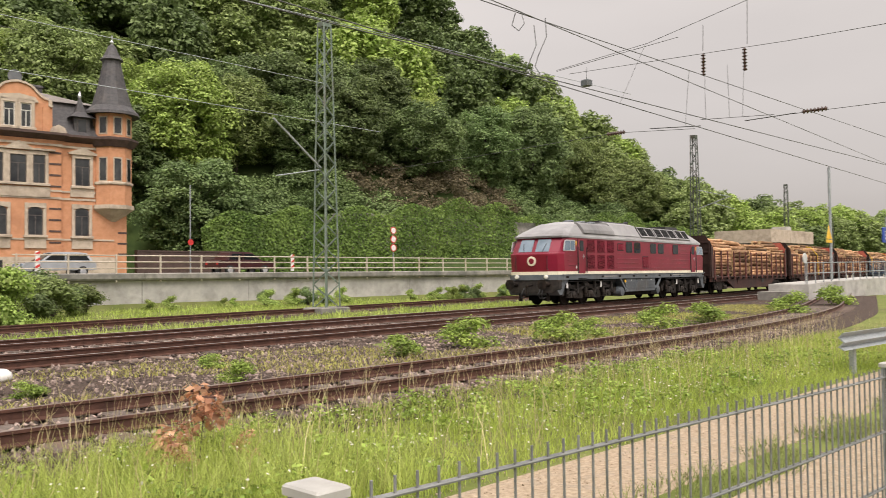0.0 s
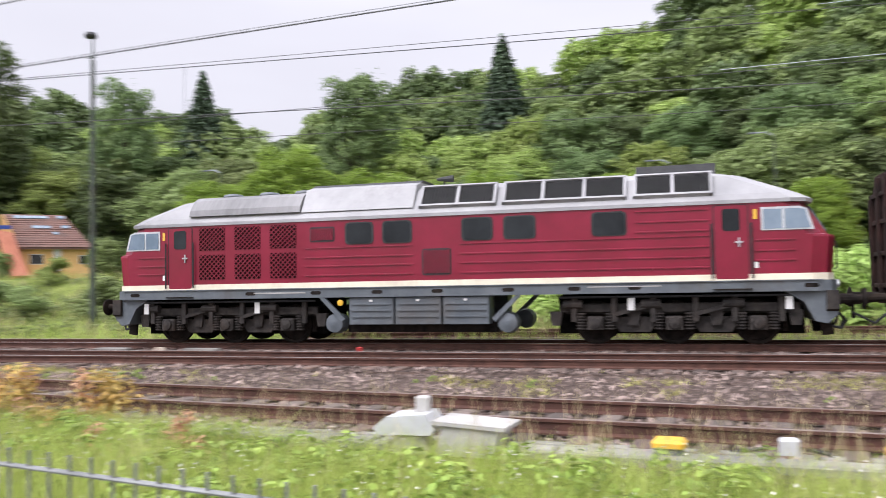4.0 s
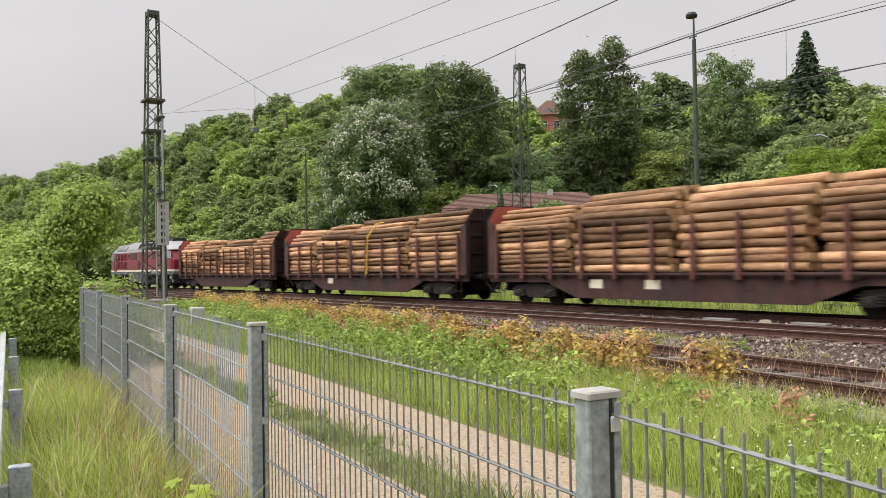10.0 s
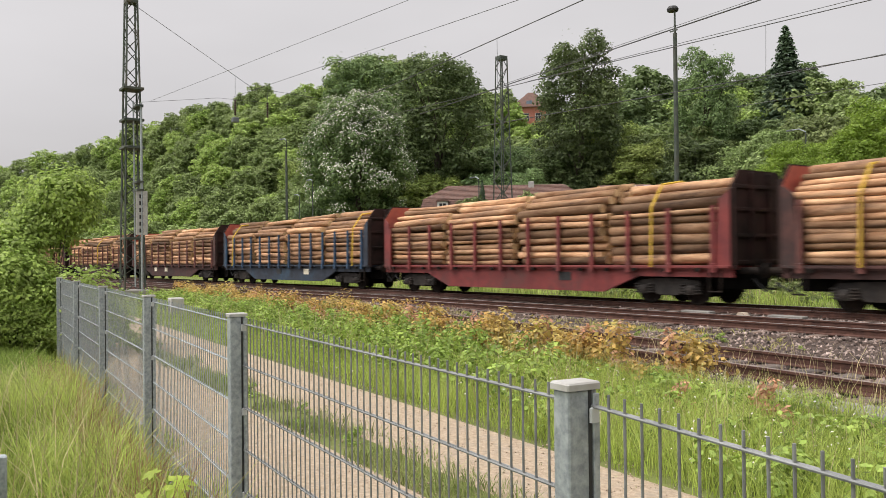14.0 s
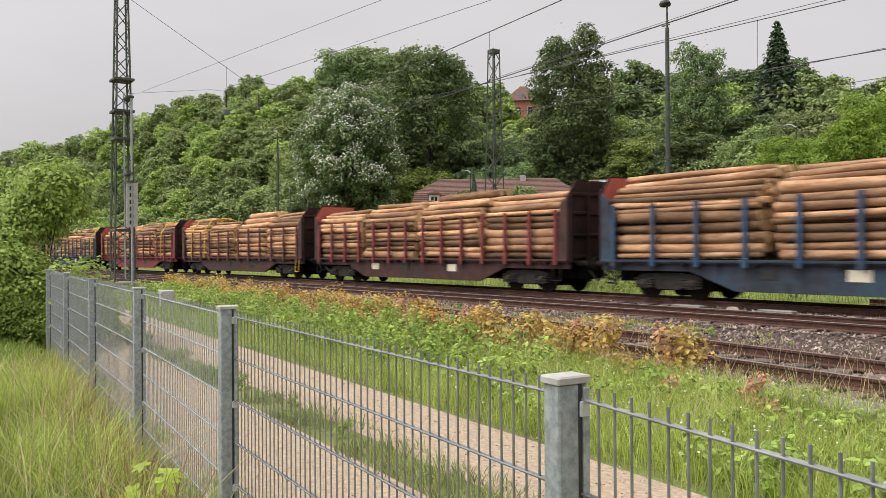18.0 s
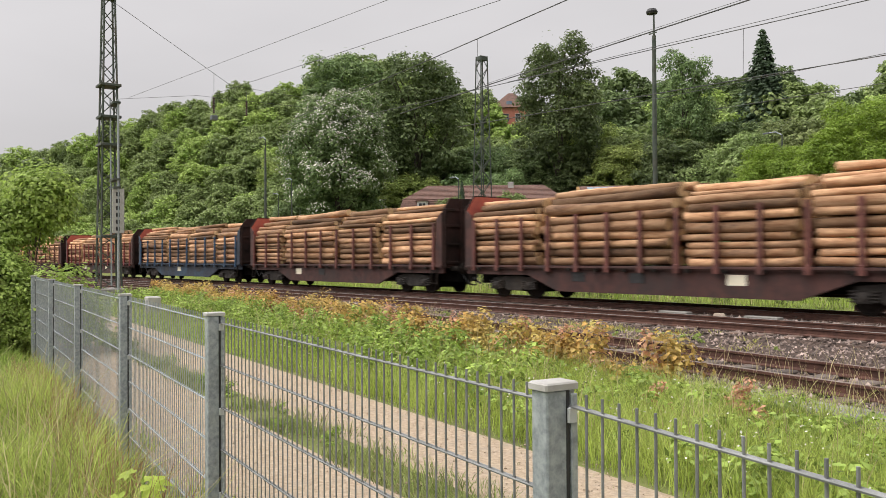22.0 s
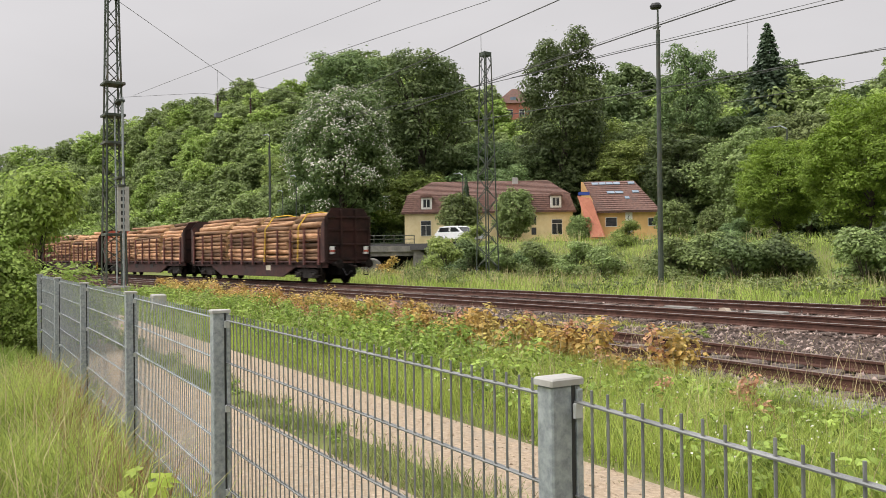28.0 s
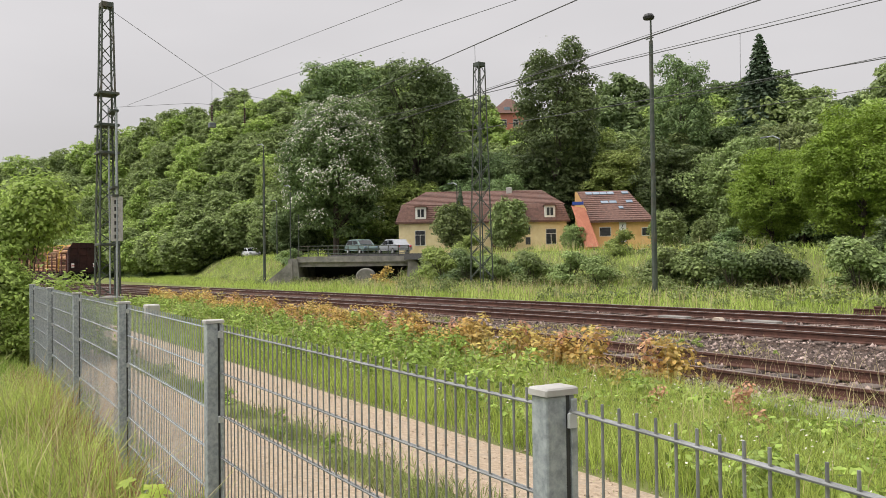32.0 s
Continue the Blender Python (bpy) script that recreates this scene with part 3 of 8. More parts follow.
def loco():
    L = thing("diesel_locomotive", "dark red diesel locomotive with cream stripe and grey roof", "locomotive")
    HW = 1.445
    body = MB().loft([ring_plan(1.74, 9.32, HW, 0.38), ring_plan(2.62, 9.40, HW, 0.38), ring_plan(2.70, 9.38, HW, 0.38), ring_plan(2.74, 9.26, HW, 0.38), ring_plan(3.60, 8.82, HW, 0.38), ring_plan(3.66, 8.77, HW, 0.38)])
    b = part("body", body, M_RED, L)
    part("cream_band", MB().loft([ring_plan(1.53, 9.35, HW + 0.012, 0.36), ring_plan(1.75, 9.35, HW + 0.012, 0.36)]), M_CREAM, L, "cream stripe round the body")
    part("frame", MB().loft([ring_plan(1.24, 9.40, HW + 0.03, 0.34), ring_plan(1.535, 9.40, HW + 0.03, 0.34)]), M_LGREY, L, "grey underframe")
    # slim bright line between frame and body
    part("frame_ledge", MB().box(-9.05, 9.05, HW + 0.02, HW + 0.06, 1.525, 1.555).box(-9.05, 9.05, -HW - 0.06, -HW - 0.02, 1.525, 1.555), M_LGREY, L)
    roof = MB().loft([ring_plan(3.655, 8.95, HW + 0.03, 0.38), ring_plan(3.72, 8.97, HW + 0.025, 0.38), ring_plan(3.82, 8.72, HW - 0.05, 0.38), ring_plan(3.90, 8.45, HW - 0.13, 0.32), ring_plan(4.20, 7.55, HW - 0.40, 0.35), ring_plan(4.30, 7.0, HW - 0.66, 0.3), ring_plan(4.36, 6.75, 0.5, 0.2)])
    part("roof", roof, M_ROOF, L, "light grey roof streaked with soot")
    part("silencer_hood", MB().prism([(-1.42, 3.84), (-1.06, 4.36), (-0.6, 4.56), (0.6, 4.56), (1.06, 4.36), (1.42, 3.84)], "x", 0.42, 3.52), M_ROOF, L, "sooty raised roof hood")
    for s in (1, -1):
        part("soot_panel", MB().prism([(s * 1.46, 3.85), (s * 1.405, 3.99), (s * 1.18, 4.215), (s * 0.98, 4.305), (s * 0.9, 4.25), (s * 1.30, 3.85)], "x", 3.55, 6.87), M_SOOT, L, "roof panel darkened by soot")
    part("hood_rim", MB().prism([(-0.68, 4.53), (-0.5, 4.60), (0.5, 4.60), (0.68, 4.53)], "x", 0.42, 3.54), M_BLACK, L)
    part("fan_hood", MB().prism([(-0.62, 4.3), (-0.55, 4.62), (0.55, 4.62), (0.62, 4.3)], "x", -6.9, -5.05), M_BLACK, L, "black fan housing on the roof")
    for x in (6.2, 5.05, 3.95):
        part("roof_vent", MB().lathe((x, 0.25, 4.30), [(0.24, 0), (0.24, 0.08), (0.30, 0.10), (0.26, 0.2), (0.08, 0.25)], 14), M_LGREY, L)
    part("horn", MB().tube((0.1, 0.3, 4.62), (-0.35, 0.3, 4.62), 0.03, 0.07).tube((-0.1, 0.3, 4.4), (-0.1, 0.3, 4.62), 0.025), M_BLACK, L)
    for s in (1, -1):
        y = s * HW
        # roof radiator grilles, sloped on the roof's shoulder
        for x1, x0, k in ((0.26, -1.72, 2), (-1.88, -4.86, 3), (-5.02, -6.8, 2)):
            def sl(u, w, o):
                return (u, s * (1.40 - 0.36 * w + o * 0.72), 3.80 + 0.46 * w + o * 0.66)
            fr = MB()
            for u0, u1, w0, w1 in ((x0, x1, 0, 0.08), (x0, x1, 0.92, 1), (x0, x0 + 0.07, 0, 1), (x1 - 0.07, x1, 0, 1)):
                fr.loft([[sl(u0, w0, 0), sl(u1, w0, 0), sl(u1, w1, 0), sl(u0, w1, 0)], [sl(u0, w0, 0.09), sl(u1, w0, 0.09), sl(u1, w1, 0.09), sl(u0, w1, 0.09)]])
            for i in range(1, k):
                u = x0 + (x1 - x0) * i / k
                fr.loft([[sl(u - 0.04, 0, 0), sl(u + 0.04, 0, 0), sl(u + 0.04, 1, 0), sl(u - 0.04, 1, 0)], [sl(u - 0.04, 0, 0.09), sl(u + 0.04, 0, 0.09), sl(u + 0.04, 1, 0.09), sl(u - 0.04, 1, 0.09)]])
            g = part("roof_grille", fr, M_ROOF, L)
            bk = MB().loft([[sl(x0, 0.05, 0.03), sl(x1, 0.05, 0.03), sl(x1, 0.95, 0.03), sl(x0, 0.95, 0.03)], [sl(x0, 0.05, 0.05), sl(x1, 0.05, 0.05), sl(x1, 0.95, 0.05), sl(x0, 0.95, 0.05)]])
            part("grille_mesh", bk, M_SHADE, g, "near-black backing for the shade behind the louvres")
            sm = MB()
            u = x0 + 0.1
            while u < x1 - 0.08:
                sm.loft([[sl(u, 0.08, 0.05), sl(u + 0.02, 0.08, 0.05), sl(u + 0.02, 0.92, 0.05), sl(u, 0.92, 0.05)], [sl(u, 0.08, 0.075), sl(u + 0.02, 0.08, 0.075), sl(u + 0.02, 0.92, 0.075), sl(u, 0.92, 0.075)]])
                u += 0.075
            part("louvres", sm, M_BLACK, g)
        # side windows
        for x0, x1, z0, z1 in ((1.53, 2.22, 2.95, 3.47), (0.49, 1.20, 2.95, 3.47), (-1.60, -0.89, 2.95, 3.47), (-2.66, -1.95, 2.95, 3.47), (-4.81, -4.08, 2.95, 3.47)):
            w = part("side_window", MB().prism(rounded_rect(x0 - 0.05, x1 + 0.05, z0 - 0.05, z1 + 0.05, 0.12), "y", y - s * 0.02, y + s * 0.014), M_BLACK, L)
            part("pane", MB().prism(rounded_rect(x0, x1, z0, z1, 0.09), "y", y, y + s * 0.02), M_GLASS, w, "dark window pane")
        # diamond mesh air intakes
        for x0, x1 in ((5.78, 6.57), (4.71, 5.49), (3.66, 4.43)):
            for z0, z1 in ((2.82, 3.52), (1.92, 2.62)):
                g = part("air_intake", MB().prism(rounded_rect(x0, x1, z0, z1, 0.05), "y", y - s * 0.02, y + s * 0.006), M_SHADE, L, "black diamond-mesh air intake")
                bars = MB()
                stp = 0.135
                for d in (1, -1):
                    c = -0.9
                    while c < 1.7:
                        # line z - z0 = d * (x - x0) + c clipped to the opening
                        pts = []
                        for X in (x0, x1):
                            Z = z0 + (c + d * (X - x0) if d > 0 else c + (x1 - X))
                            pts.append((X, Z))
                        (xa, za), (xb, zb) = pts
                        t0, t1 = 0.0, 1.0
                        dz = zb - za
                        for lim, up in ((z0, False), (z1, True)):
                            tt = (lim - za) / dz
                            if (dz > 0) == up:
                                t1 = min(t1, tt)
                            else:
                                t0 = max(t0, tt)
                        if t1 - t0 > 0.05:
                            bars.beam((xa + (xb - xa) * t0, y + s * 0.012, za + dz * t0), (xa + (xb - xa) * t1, y + s * 0.012, za + dz * t1), 0.02, 0.022)
                        c += stp
                part("mesh", bars, M_RED, g)
        for x0, x1, z0, z1 in ((2.56, 3.26, 3.02, 3.41), (-0.57, 0.19, 1.92, 2.61)):
            g = part("louvre_panel", MB().prism(rounded_rect(x0, x1, z0, z1, 0.05), "y", y - s * 0.02, y + s * 0.012), M_BLACK, L, "red louvred vent")
            lv = MB()
            u = x0 + 0.04
            while u < x1 - 0.04:
                lv.box(u, u + 0.025, min(y, y + s * 0.03), max(y, y + s * 0.03), z0 + 0.04, z1 - 0.04)
                u += 0.05
            part("louvres", lv, M_RED, g)
        # pressed ribs
        for z in (1.95, 2.20, 2.44, 2.75):
            for x0, x1 in ((0.43, 3.4), (-6.67, -0.8)):
                part("rib", MB().bbox(x0, x1, min(y, y + s * 0.022), max(y, y + s * 0.022), z, z + 0.035, 0.008), M_RED, L)
        for z in (2.97, 3.20, 3.45):
            part("rib", MB().bbox(-6.68, -5.05, min(y, y + s * 0.022), max(y, y + s * 0.022), z, z + 0.035, 0.008), M_RED, L)
        for z in (2.08, 2.31, 2.56):
            for xx in (8.08, -8.08):
                part("rib", MB().bbox(xx - 0.43, xx + 0.43, min(y, y + s * 0.022), max(y, y + s * 0.022), z, z + 0.035, 0.008), M_RED, L)
        for xx in (1, -1):
            # cab doors with handrails, cab side windows
            part("door_seal", MB().prism(rounded_rect(xx * 7.16 - 0.385, xx * 7.16 + 0.385, 1.58, 3.585, 0.07), "y", y - s * 0.02, y + s * 0.006), M_BLACK, L)
            d = part("cab_door", MB().prism(rounded_rect(xx * 7.16 - 0.36, xx * 7.16 + 0.36, 1.60, 3.56, 0.06), "y", y - s * 0.02, y + s * 0.014), M_RED, L, "red cab door")
            part("door_window", MB().prism(rounded_rect(xx * 7.16 - 0.19, xx * 7.16 + 0.19, 2.95, 3.45, 0.06), "y", y, y + s * 0.022), M_GLASS, d)
            part("handle", MB().box(xx * 7.16 - 0.24, xx * 7.16 - 0.08, y + s * 0.01, y + s * 0.05, 2.52, 2.56).box(xx * 7.16 - 0.18, xx * 7.16 - 0.15, y + s * 0.01, y + s * 0.05, 2.42, 2.66), M_ALU, d, "chrome handle")
            for k in (-0.43, 0.43):
                part("handrail", MB().tube((xx * 7.16 + k, y + s * 0.06, 1.62), (xx * 7.16 + k, y + s * 0.06, 3.12), 0.022, n=6), M_BLACK, L)
            sw = part("cab_side_window", MB().prism([(xx * 7.80, 2.92), (xx * 8.90, 2.92), (xx * 8.77, 3.40), (xx * 8.60, 3.46), (xx * 7.80, 3.46)], "y", y - s * 0.02, y + s * 0.016), M_ALU, L, "bright-framed cab side window")
            part("pane", MB().prism([(xx * 7.85, 2.97), (xx * 8.24, 2.97), (xx * 8.24, 3.41), (xx * 7.85, 3.41)], "y", y, y + s * 0.024), M_SKYGLASS, sw)
            part("pane", MB().prism([(xx * 8.30, 2.97), (xx * 8.83, 2.97), (xx * 8.72, 3.38), (xx * 8.59, 3.41), (xx * 8.30, 3.41)], "y", y, y + s * 0.024), M_SKYGLASS, sw)
            part("electric_warning", MB().box(xx * 7.68 - 0.04, xx * 7.68 + 0.04, y + s * 0.001, y + s * 0.012, 3.2, 3.42), M_YELLOW, L)
            part("running_number", MB().box(xx * 7.68 - 0.04, xx * 7.68 + 0.04, y + s * 0.001, y + s * 0.012, 1.92, 2.06), M_WHITE, L)
            # step plates
            part("step_plate", MB().bbox(xx * 7.16 - 0.42, xx * 7.16 + 0.42, y + s * 0.02 if s > 0 else y - 0.09, y + 0.09 if s > 0 else y - 0.02, 1.30, 1.33, 0.01), M_UNDER, L)
        for x in (8.6, 5.0, 3.1, 1.4, -0.2, -2.0, -3.6, -5.0, -8.8):
            part("frame_slot", MB().prism(rounded_rect(x - 0.15, x + 0.15, 1.34, 1.45, 0.05), "y", y + s * 0.02, y + s * 0.034), M_UNDER, L)
        part("number_bar", MB().box(3.4, 5.6 - 0.7, y + s * 0.028, y + s * 0.036, 1.385, 1.425), M_CONC, L, "small pale vehicle number bar")
        part("notice_bar", MB().box(-5.6, -3.9, y + s * 0.028, y + s * 0.036, 1.42, 1.45), M_CONC, L, "small pale notice bar")
        # battery and tank boxes
        for x0, x1 in ((0.98, 2.2), (-0.28, 0.94), (-1.50, -0.32)):
            t = part("battery_box", MB().bbox(x0, x1, min(y * 0.55, y - s * 0.03), max(y * 0.55, y - s * 0.03), 0.52, 1.22, 0.03), M_LGREY, L, "grey battery box")
            for z in (0.70, 0.86, 1.02):
                part("rib", MB().box(x0 + 0.08, x1 - 0.08, min(y - s * 0.03, y), max(y - s * 0.03, y), z, z + 0.03), M_LGREY, t)
            part("latch", MB().box((x0 + x1) / 2 - 0.04, (x0 + x1) / 2 + 0.04, min(y - s * 0.03, y), max(y - s * 0.03, y), 1.10, 1.15), M_WHITE, t)
        part("brace", MB().beam((2.95, y * 0.98, 1.24), (2.35, y * 0.98, 0.62), 0.09, 0.12), M_LGREY, L)
        part("brace", MB().beam((-2.25, y * 0.98, 1.24), (-1.62, y * 0.98, 0.62), 0.09, 0.12), M_LGREY, L)
        part("air_tank", MB().lathe((2.62, y * 0.78, 0.55), [(0.05, -0.3), (0.24, -0.26), (0.27, 0), (0.24, 0.26), (0.05, 0.3)], 14, "y"), M_LGREY, L)
        part("air_tank", MB().lathe((-1.95, y * 0.78, 0.55), [(0.05, -0.3), (0.24, -0.26), (0.27, 0), (0.24, 0.26), (0.05, 0.3)], 14, "y"), M_LGREY, L)
        part("filler_cap", MB().lathe((2.42, y * 0.99, 1.08), [(0.08, 0), (0.08, s * 0.05), (0.02, s * 0.06)], 12, "y"), M_YELLOW, L)
    part("fuel_tank", MB().bbox(-1.7, 2.4, -1.1, 1.1, 0.30, 0.60, 0.1), M_UNDER, L, "dark fuel tank")
    # cab fronts
    for e in (1, -1):
        for s in (1, -1):
            z0, z1 = 2.86, 3.52
            def fx(z):
                return e * (9.26 - (z - 2.74) * 0.512 + 0.012)
            ws = part("windscreen", MB().loft([[(fx(z0), s * 0.10, z0), (fx(z0), s * 0.84, z0), (fx(z1), s * 0.82, z1), (fx(z1), s * 0.10, z1)], [(fx(z0) + e * 0.02, s * 0.10, z0), (fx(z0) + e * 0.02, s * 0.84, z0), (fx(z1) + e * 0.02, s * 0.82, z1), (fx(z1) + e * 0.02, s * 0.10, z1)]]), M_SKYGLASS, L, "cab windscreen")
            part("wiper", MB().tube((fx(z0) + e * 0.05, s * 0.5, z0 - 0.03), (fx(3.3) + e * 0.05, s * 0.62, 3.3), 0.012, n=5), M_BLACK, ws)
            lh = part("headlight", MB().lathe((e * 9.38, s * 0.80, 1.42), [(0.125, 0), (0.125, e * 0.06), (0.10, e * 0.065)], 14, "x"), M_ALU, L)
            part("lens", MB().lathe((e * 9.44, s * 0.80, 1.42), [(0.11, 0), (0.09, e * 0.02), (0.01, e * 0.03)], 12, "x"), M_LAMP, lh)
            bf = part("buffer", MB().tube((e * 9.3, s * 0.875, 1.03), (e * 9.72, s * 0.875, 1.03), 0.12, 0.12, 12).tube((e * 9.68, s * 0.875, 1.03), (e * 9.90, s * 0.875, 1.03), 0.09, 0.09, 12).lathe((e * 9.90, s * 0.875, 1.03), [(0.10, 0), (0.24, e * 0.02), (0.25, e * 0.05), (0.1, e * 0.07)], 16, "x"), M_UNDER, L)
            part("rail_guard", MB().beam((e * 9.15, s * 0.75, 0.75), (e * 9.2, s * 0.75, 0.22), 0.06, 0.25), M_UNDER, L)
        part("buffer_beam", MB().prism([(-1.45, 1.25), (-1.45, 0.82), (-1.1, 0.62), (1.1, 0.62), (1.45, 0.82), (1.45, 1.25)], "x", e * 9.1, e * 9.36), M_GEAR, L, "dark grimy buffer beam")
        part("nose_skirt", MB().prism([(e * 8.25, 1.25), (e * 9.36, 1.25), (e * 9.33, 0.70), (e * 9.12, 0.50), (e * 8.88, 0.55), (e * 8.65, 0.98)], "y", -1.36, 1.36), M_LGREY, L)
        part("coupling", MB().tube((e * 9.3, 0, 1.0), (e * 9.9, 0, 0.92), 0.05).tube((e * 9.85, 0, 0.98), (e * 9.87, 0, 0.55), 0.035), M_UNDER, L, "screw coupling")
        for k in (0.45, -0.45, 0.6):
            part("air_hose", MB().path([(e * 9.35, k, 0.85), (e * 9.6, k * 1.04, 0.55), (e * 9.5, k * 1.1, 0.36), (e * 9.27, k * 1.15, 0.42)], 0.03), M_BLACK, L)
        part("emblem", MB().lathe((e * 9.37, 0, 2.30), [(0.24, 0), (0.24, e * 0.03), (0.18, e * 0.035)], 20, "x"), M_CREAM, L, "round pale emblem")
        part("emblem_field", MB().lathe((e * 9.385, 0, 2.30), [(0.14, 0), (0.14, e * 0.035), (0.02, e * 0.037)], 16, "x"), M_RED, L)
        for s in (1, -1):
            part("front_handrail", MB().path([(e * 9.36, s * 0.86, 1.85), (e * 9.42, s * 0.86, 1.9), (e * 9.42, s * 0.86, 2.5), (e * 9.36, s * 0.86, 2.55)], 0.016), M_BLACK, L)
    # three-axle bogies
    for e in (1, -1):
        bg = part("bogie", MB(), M_UNDER, L)
        fr = MB()
        for s in (1, -1):
            yy = s * 1.08
            fr.bbox(min(e * 3.2, e * 8.6), max(e * 3.2, e * 8.6), yy - 0.07, yy + 0.07, 0.78, 0.98, 0.02)
            for x in (3.1, 4.95, 6.8, 8.5):
                fr.prism([(e * x - 0.16, 0.80), (e * x + 0.16, 0.80), (e * x + 0.1, 0.46), (e * x - 0.1, 0.46)], "y", yy - 0.06, yy + 0.08)
        fr.box(min(e * 3.3, e * 8.4), max(e * 3.3, e * 8.4), -0.9, 0.9, 0.72, 0.95)
        part("bogie_frame", fr, M_GEAR, bg)
        # near-black box added to fill the bogie with shade
        part("motor_casing", MB().bbox(min(e * 3.1, e * 8.75), max(e * 3.1, e * 8.75), -0.62, 0.62, 0.24, 1.2, 0.06), M_SHADE, bg)
        for s in (1, -1):
            for x in (4.96, 6.78):
                part("equaliser", MB().prism([(e * x - 0.75, 0.66), (e * x + 0.75, 0.66), (e * x + 0.5, 0.5), (e * x + 0.35, 0.30), (e * x - 0.35, 0.30), (e * x - 0.5, 0.5)], "y", s * 1.02 - 0.05, s * 1.02 + 0.05), M_GEAR, bg)
                part("lever", MB().beam((e * x - 0.55, s * 1.24, 0.98), (e * x + 0.45, s * 1.24, 0.72), 0.05, 0.09), M_GEAR, bg)
            for x in (3.55, 4.5, 5.4, 6.35, 7.2, 8.2):
                part("hanger", MB().bbox(e * x - 0.07, e * x + 0.07, s * 1.2 - 0.06, s * 1.2 + 0.06, 0.55, 1.14, 0.02), M_GEAR, bg)
            part("air_pipe", MB().tube((e * 3.2, s * 1.3, 1.14), (e * 8.7, s * 1.3, 1.14), 0.03, n=6), M_BLACK, bg)
        for x in (4.05, 5.87, 7.70):
            wheelset(bg, e * x)
            for s in (1, -1):
                part("axle_box", MB().bbox(e * x - 0.2, e * x + 0.2, s * 1.15 - 0.12, s * 1.15 + 0.12, 0.36, 0.68, 0.04).lathe((e * x, s * 1.26, 0.52), [(0.15, 0), (0.13, s * 0.06), (0.03, s * 0.08)], 12, "y"), M_GEAR, bg)
                for dx in (-0.34, 0.34):
                    pr = []
                    for k in range(6):
                        pr += [(0.075, 0.36 + k * 0.07), (0.12, 0.375 + k * 0.07), (0.12, 0.395 + k * 0.07), (0.075, 0.41 + k * 0.07)]
                    part("coil_spring", MB().lathe((e * x + dx, s * 1.14, 0), pr, 12), M_GEAR, bg)
                part("brake_cylinder", MB().tube((e * x + 0.3, s * 1.2, 0.96), (e * x + 0.75, s * 1.2, 0.96), 0.11, n=10), M_GEAR, bg)
                part("brake_shoe", MB().bbox(e * x - 0.66, e * x - 0.54, s * 0.76 - 0.07, s * 0.76 + 0.07, 0.3, 0.72, 0.02), M_UNDER, bg)
        for s in (1, -1):
            for x in (4.9, 8.35):
                part("sand_label", MB().bbox(e * x - 0.08, e * x + 0.08, s * 1.3 - 0.02, s * 1.3 + 0.02, 0.82, 1.12, 0.015), M_WHITE, bg, "white sand-pipe cover")
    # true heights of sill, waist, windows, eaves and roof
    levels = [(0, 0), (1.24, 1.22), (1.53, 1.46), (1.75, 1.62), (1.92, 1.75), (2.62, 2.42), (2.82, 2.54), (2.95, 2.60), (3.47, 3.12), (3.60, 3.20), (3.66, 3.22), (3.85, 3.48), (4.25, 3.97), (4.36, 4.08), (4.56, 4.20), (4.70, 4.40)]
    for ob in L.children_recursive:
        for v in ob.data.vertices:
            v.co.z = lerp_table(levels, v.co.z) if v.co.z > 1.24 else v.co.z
    return L


M_LAMP = mat("headlight_lens", (0.75, 0.72, 0.6), (0.9, 0.88, 0.8), scale=5, rough=0.15)
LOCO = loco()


# ---------------------------------------------------------------- timber wagons
def log_mesh(r, length, seed):
    rnd = random.Random(seed)
    mb = MB()
    n, k = 10, 5
    rings = []
    bx, by = rnd.uniform(-0.03, 0.03), rnd.uniform(-0.03, 0.03)
    tp = rnd.uniform(0.86, 1.0)
    for j in range(k):
        q = j / (k - 1)
        rr = r * (1 + (tp - 1) * q) * rnd.uniform(0.96, 1.04)
        off = math.sin(q * math.pi)
        rings.append([((q - 0.5) * length, bx * off + rr * math.cos(6.2832 * i / n) * (1 + 0.05 * math.sin(3 * i + seed)), by * off + rr * math.sin(6.2832 * i / n)) for i in range(n)])
    mb.loft(rings, cap=False)
    mb.cur = 1
    o = len(mb.v)
    mb.f.append(list(range(n - 1, -1, -1)))
    mb.f.append(list(range((k - 1) * n, k * n)))
    mb.m += [1, 1]
    me = mb.mesh("log", [M_BARK, M_LOGEND])
    me.polygons.foreach_set("use_smooth", [m == 0 for m in mb.m])
    return me


LOGS = {}
for ln in (3.5, 4.2, 5.4):
    for cls, r in (("s", 0.09), ("m", 0.125), ("l", 0.165)):
        LOGS[(ln, cls)] = [log_mesh(r * q, ln, int(ln * 100 + r * 1000 + q * 10)) for q in (0.9, 1.0, 1.1)]


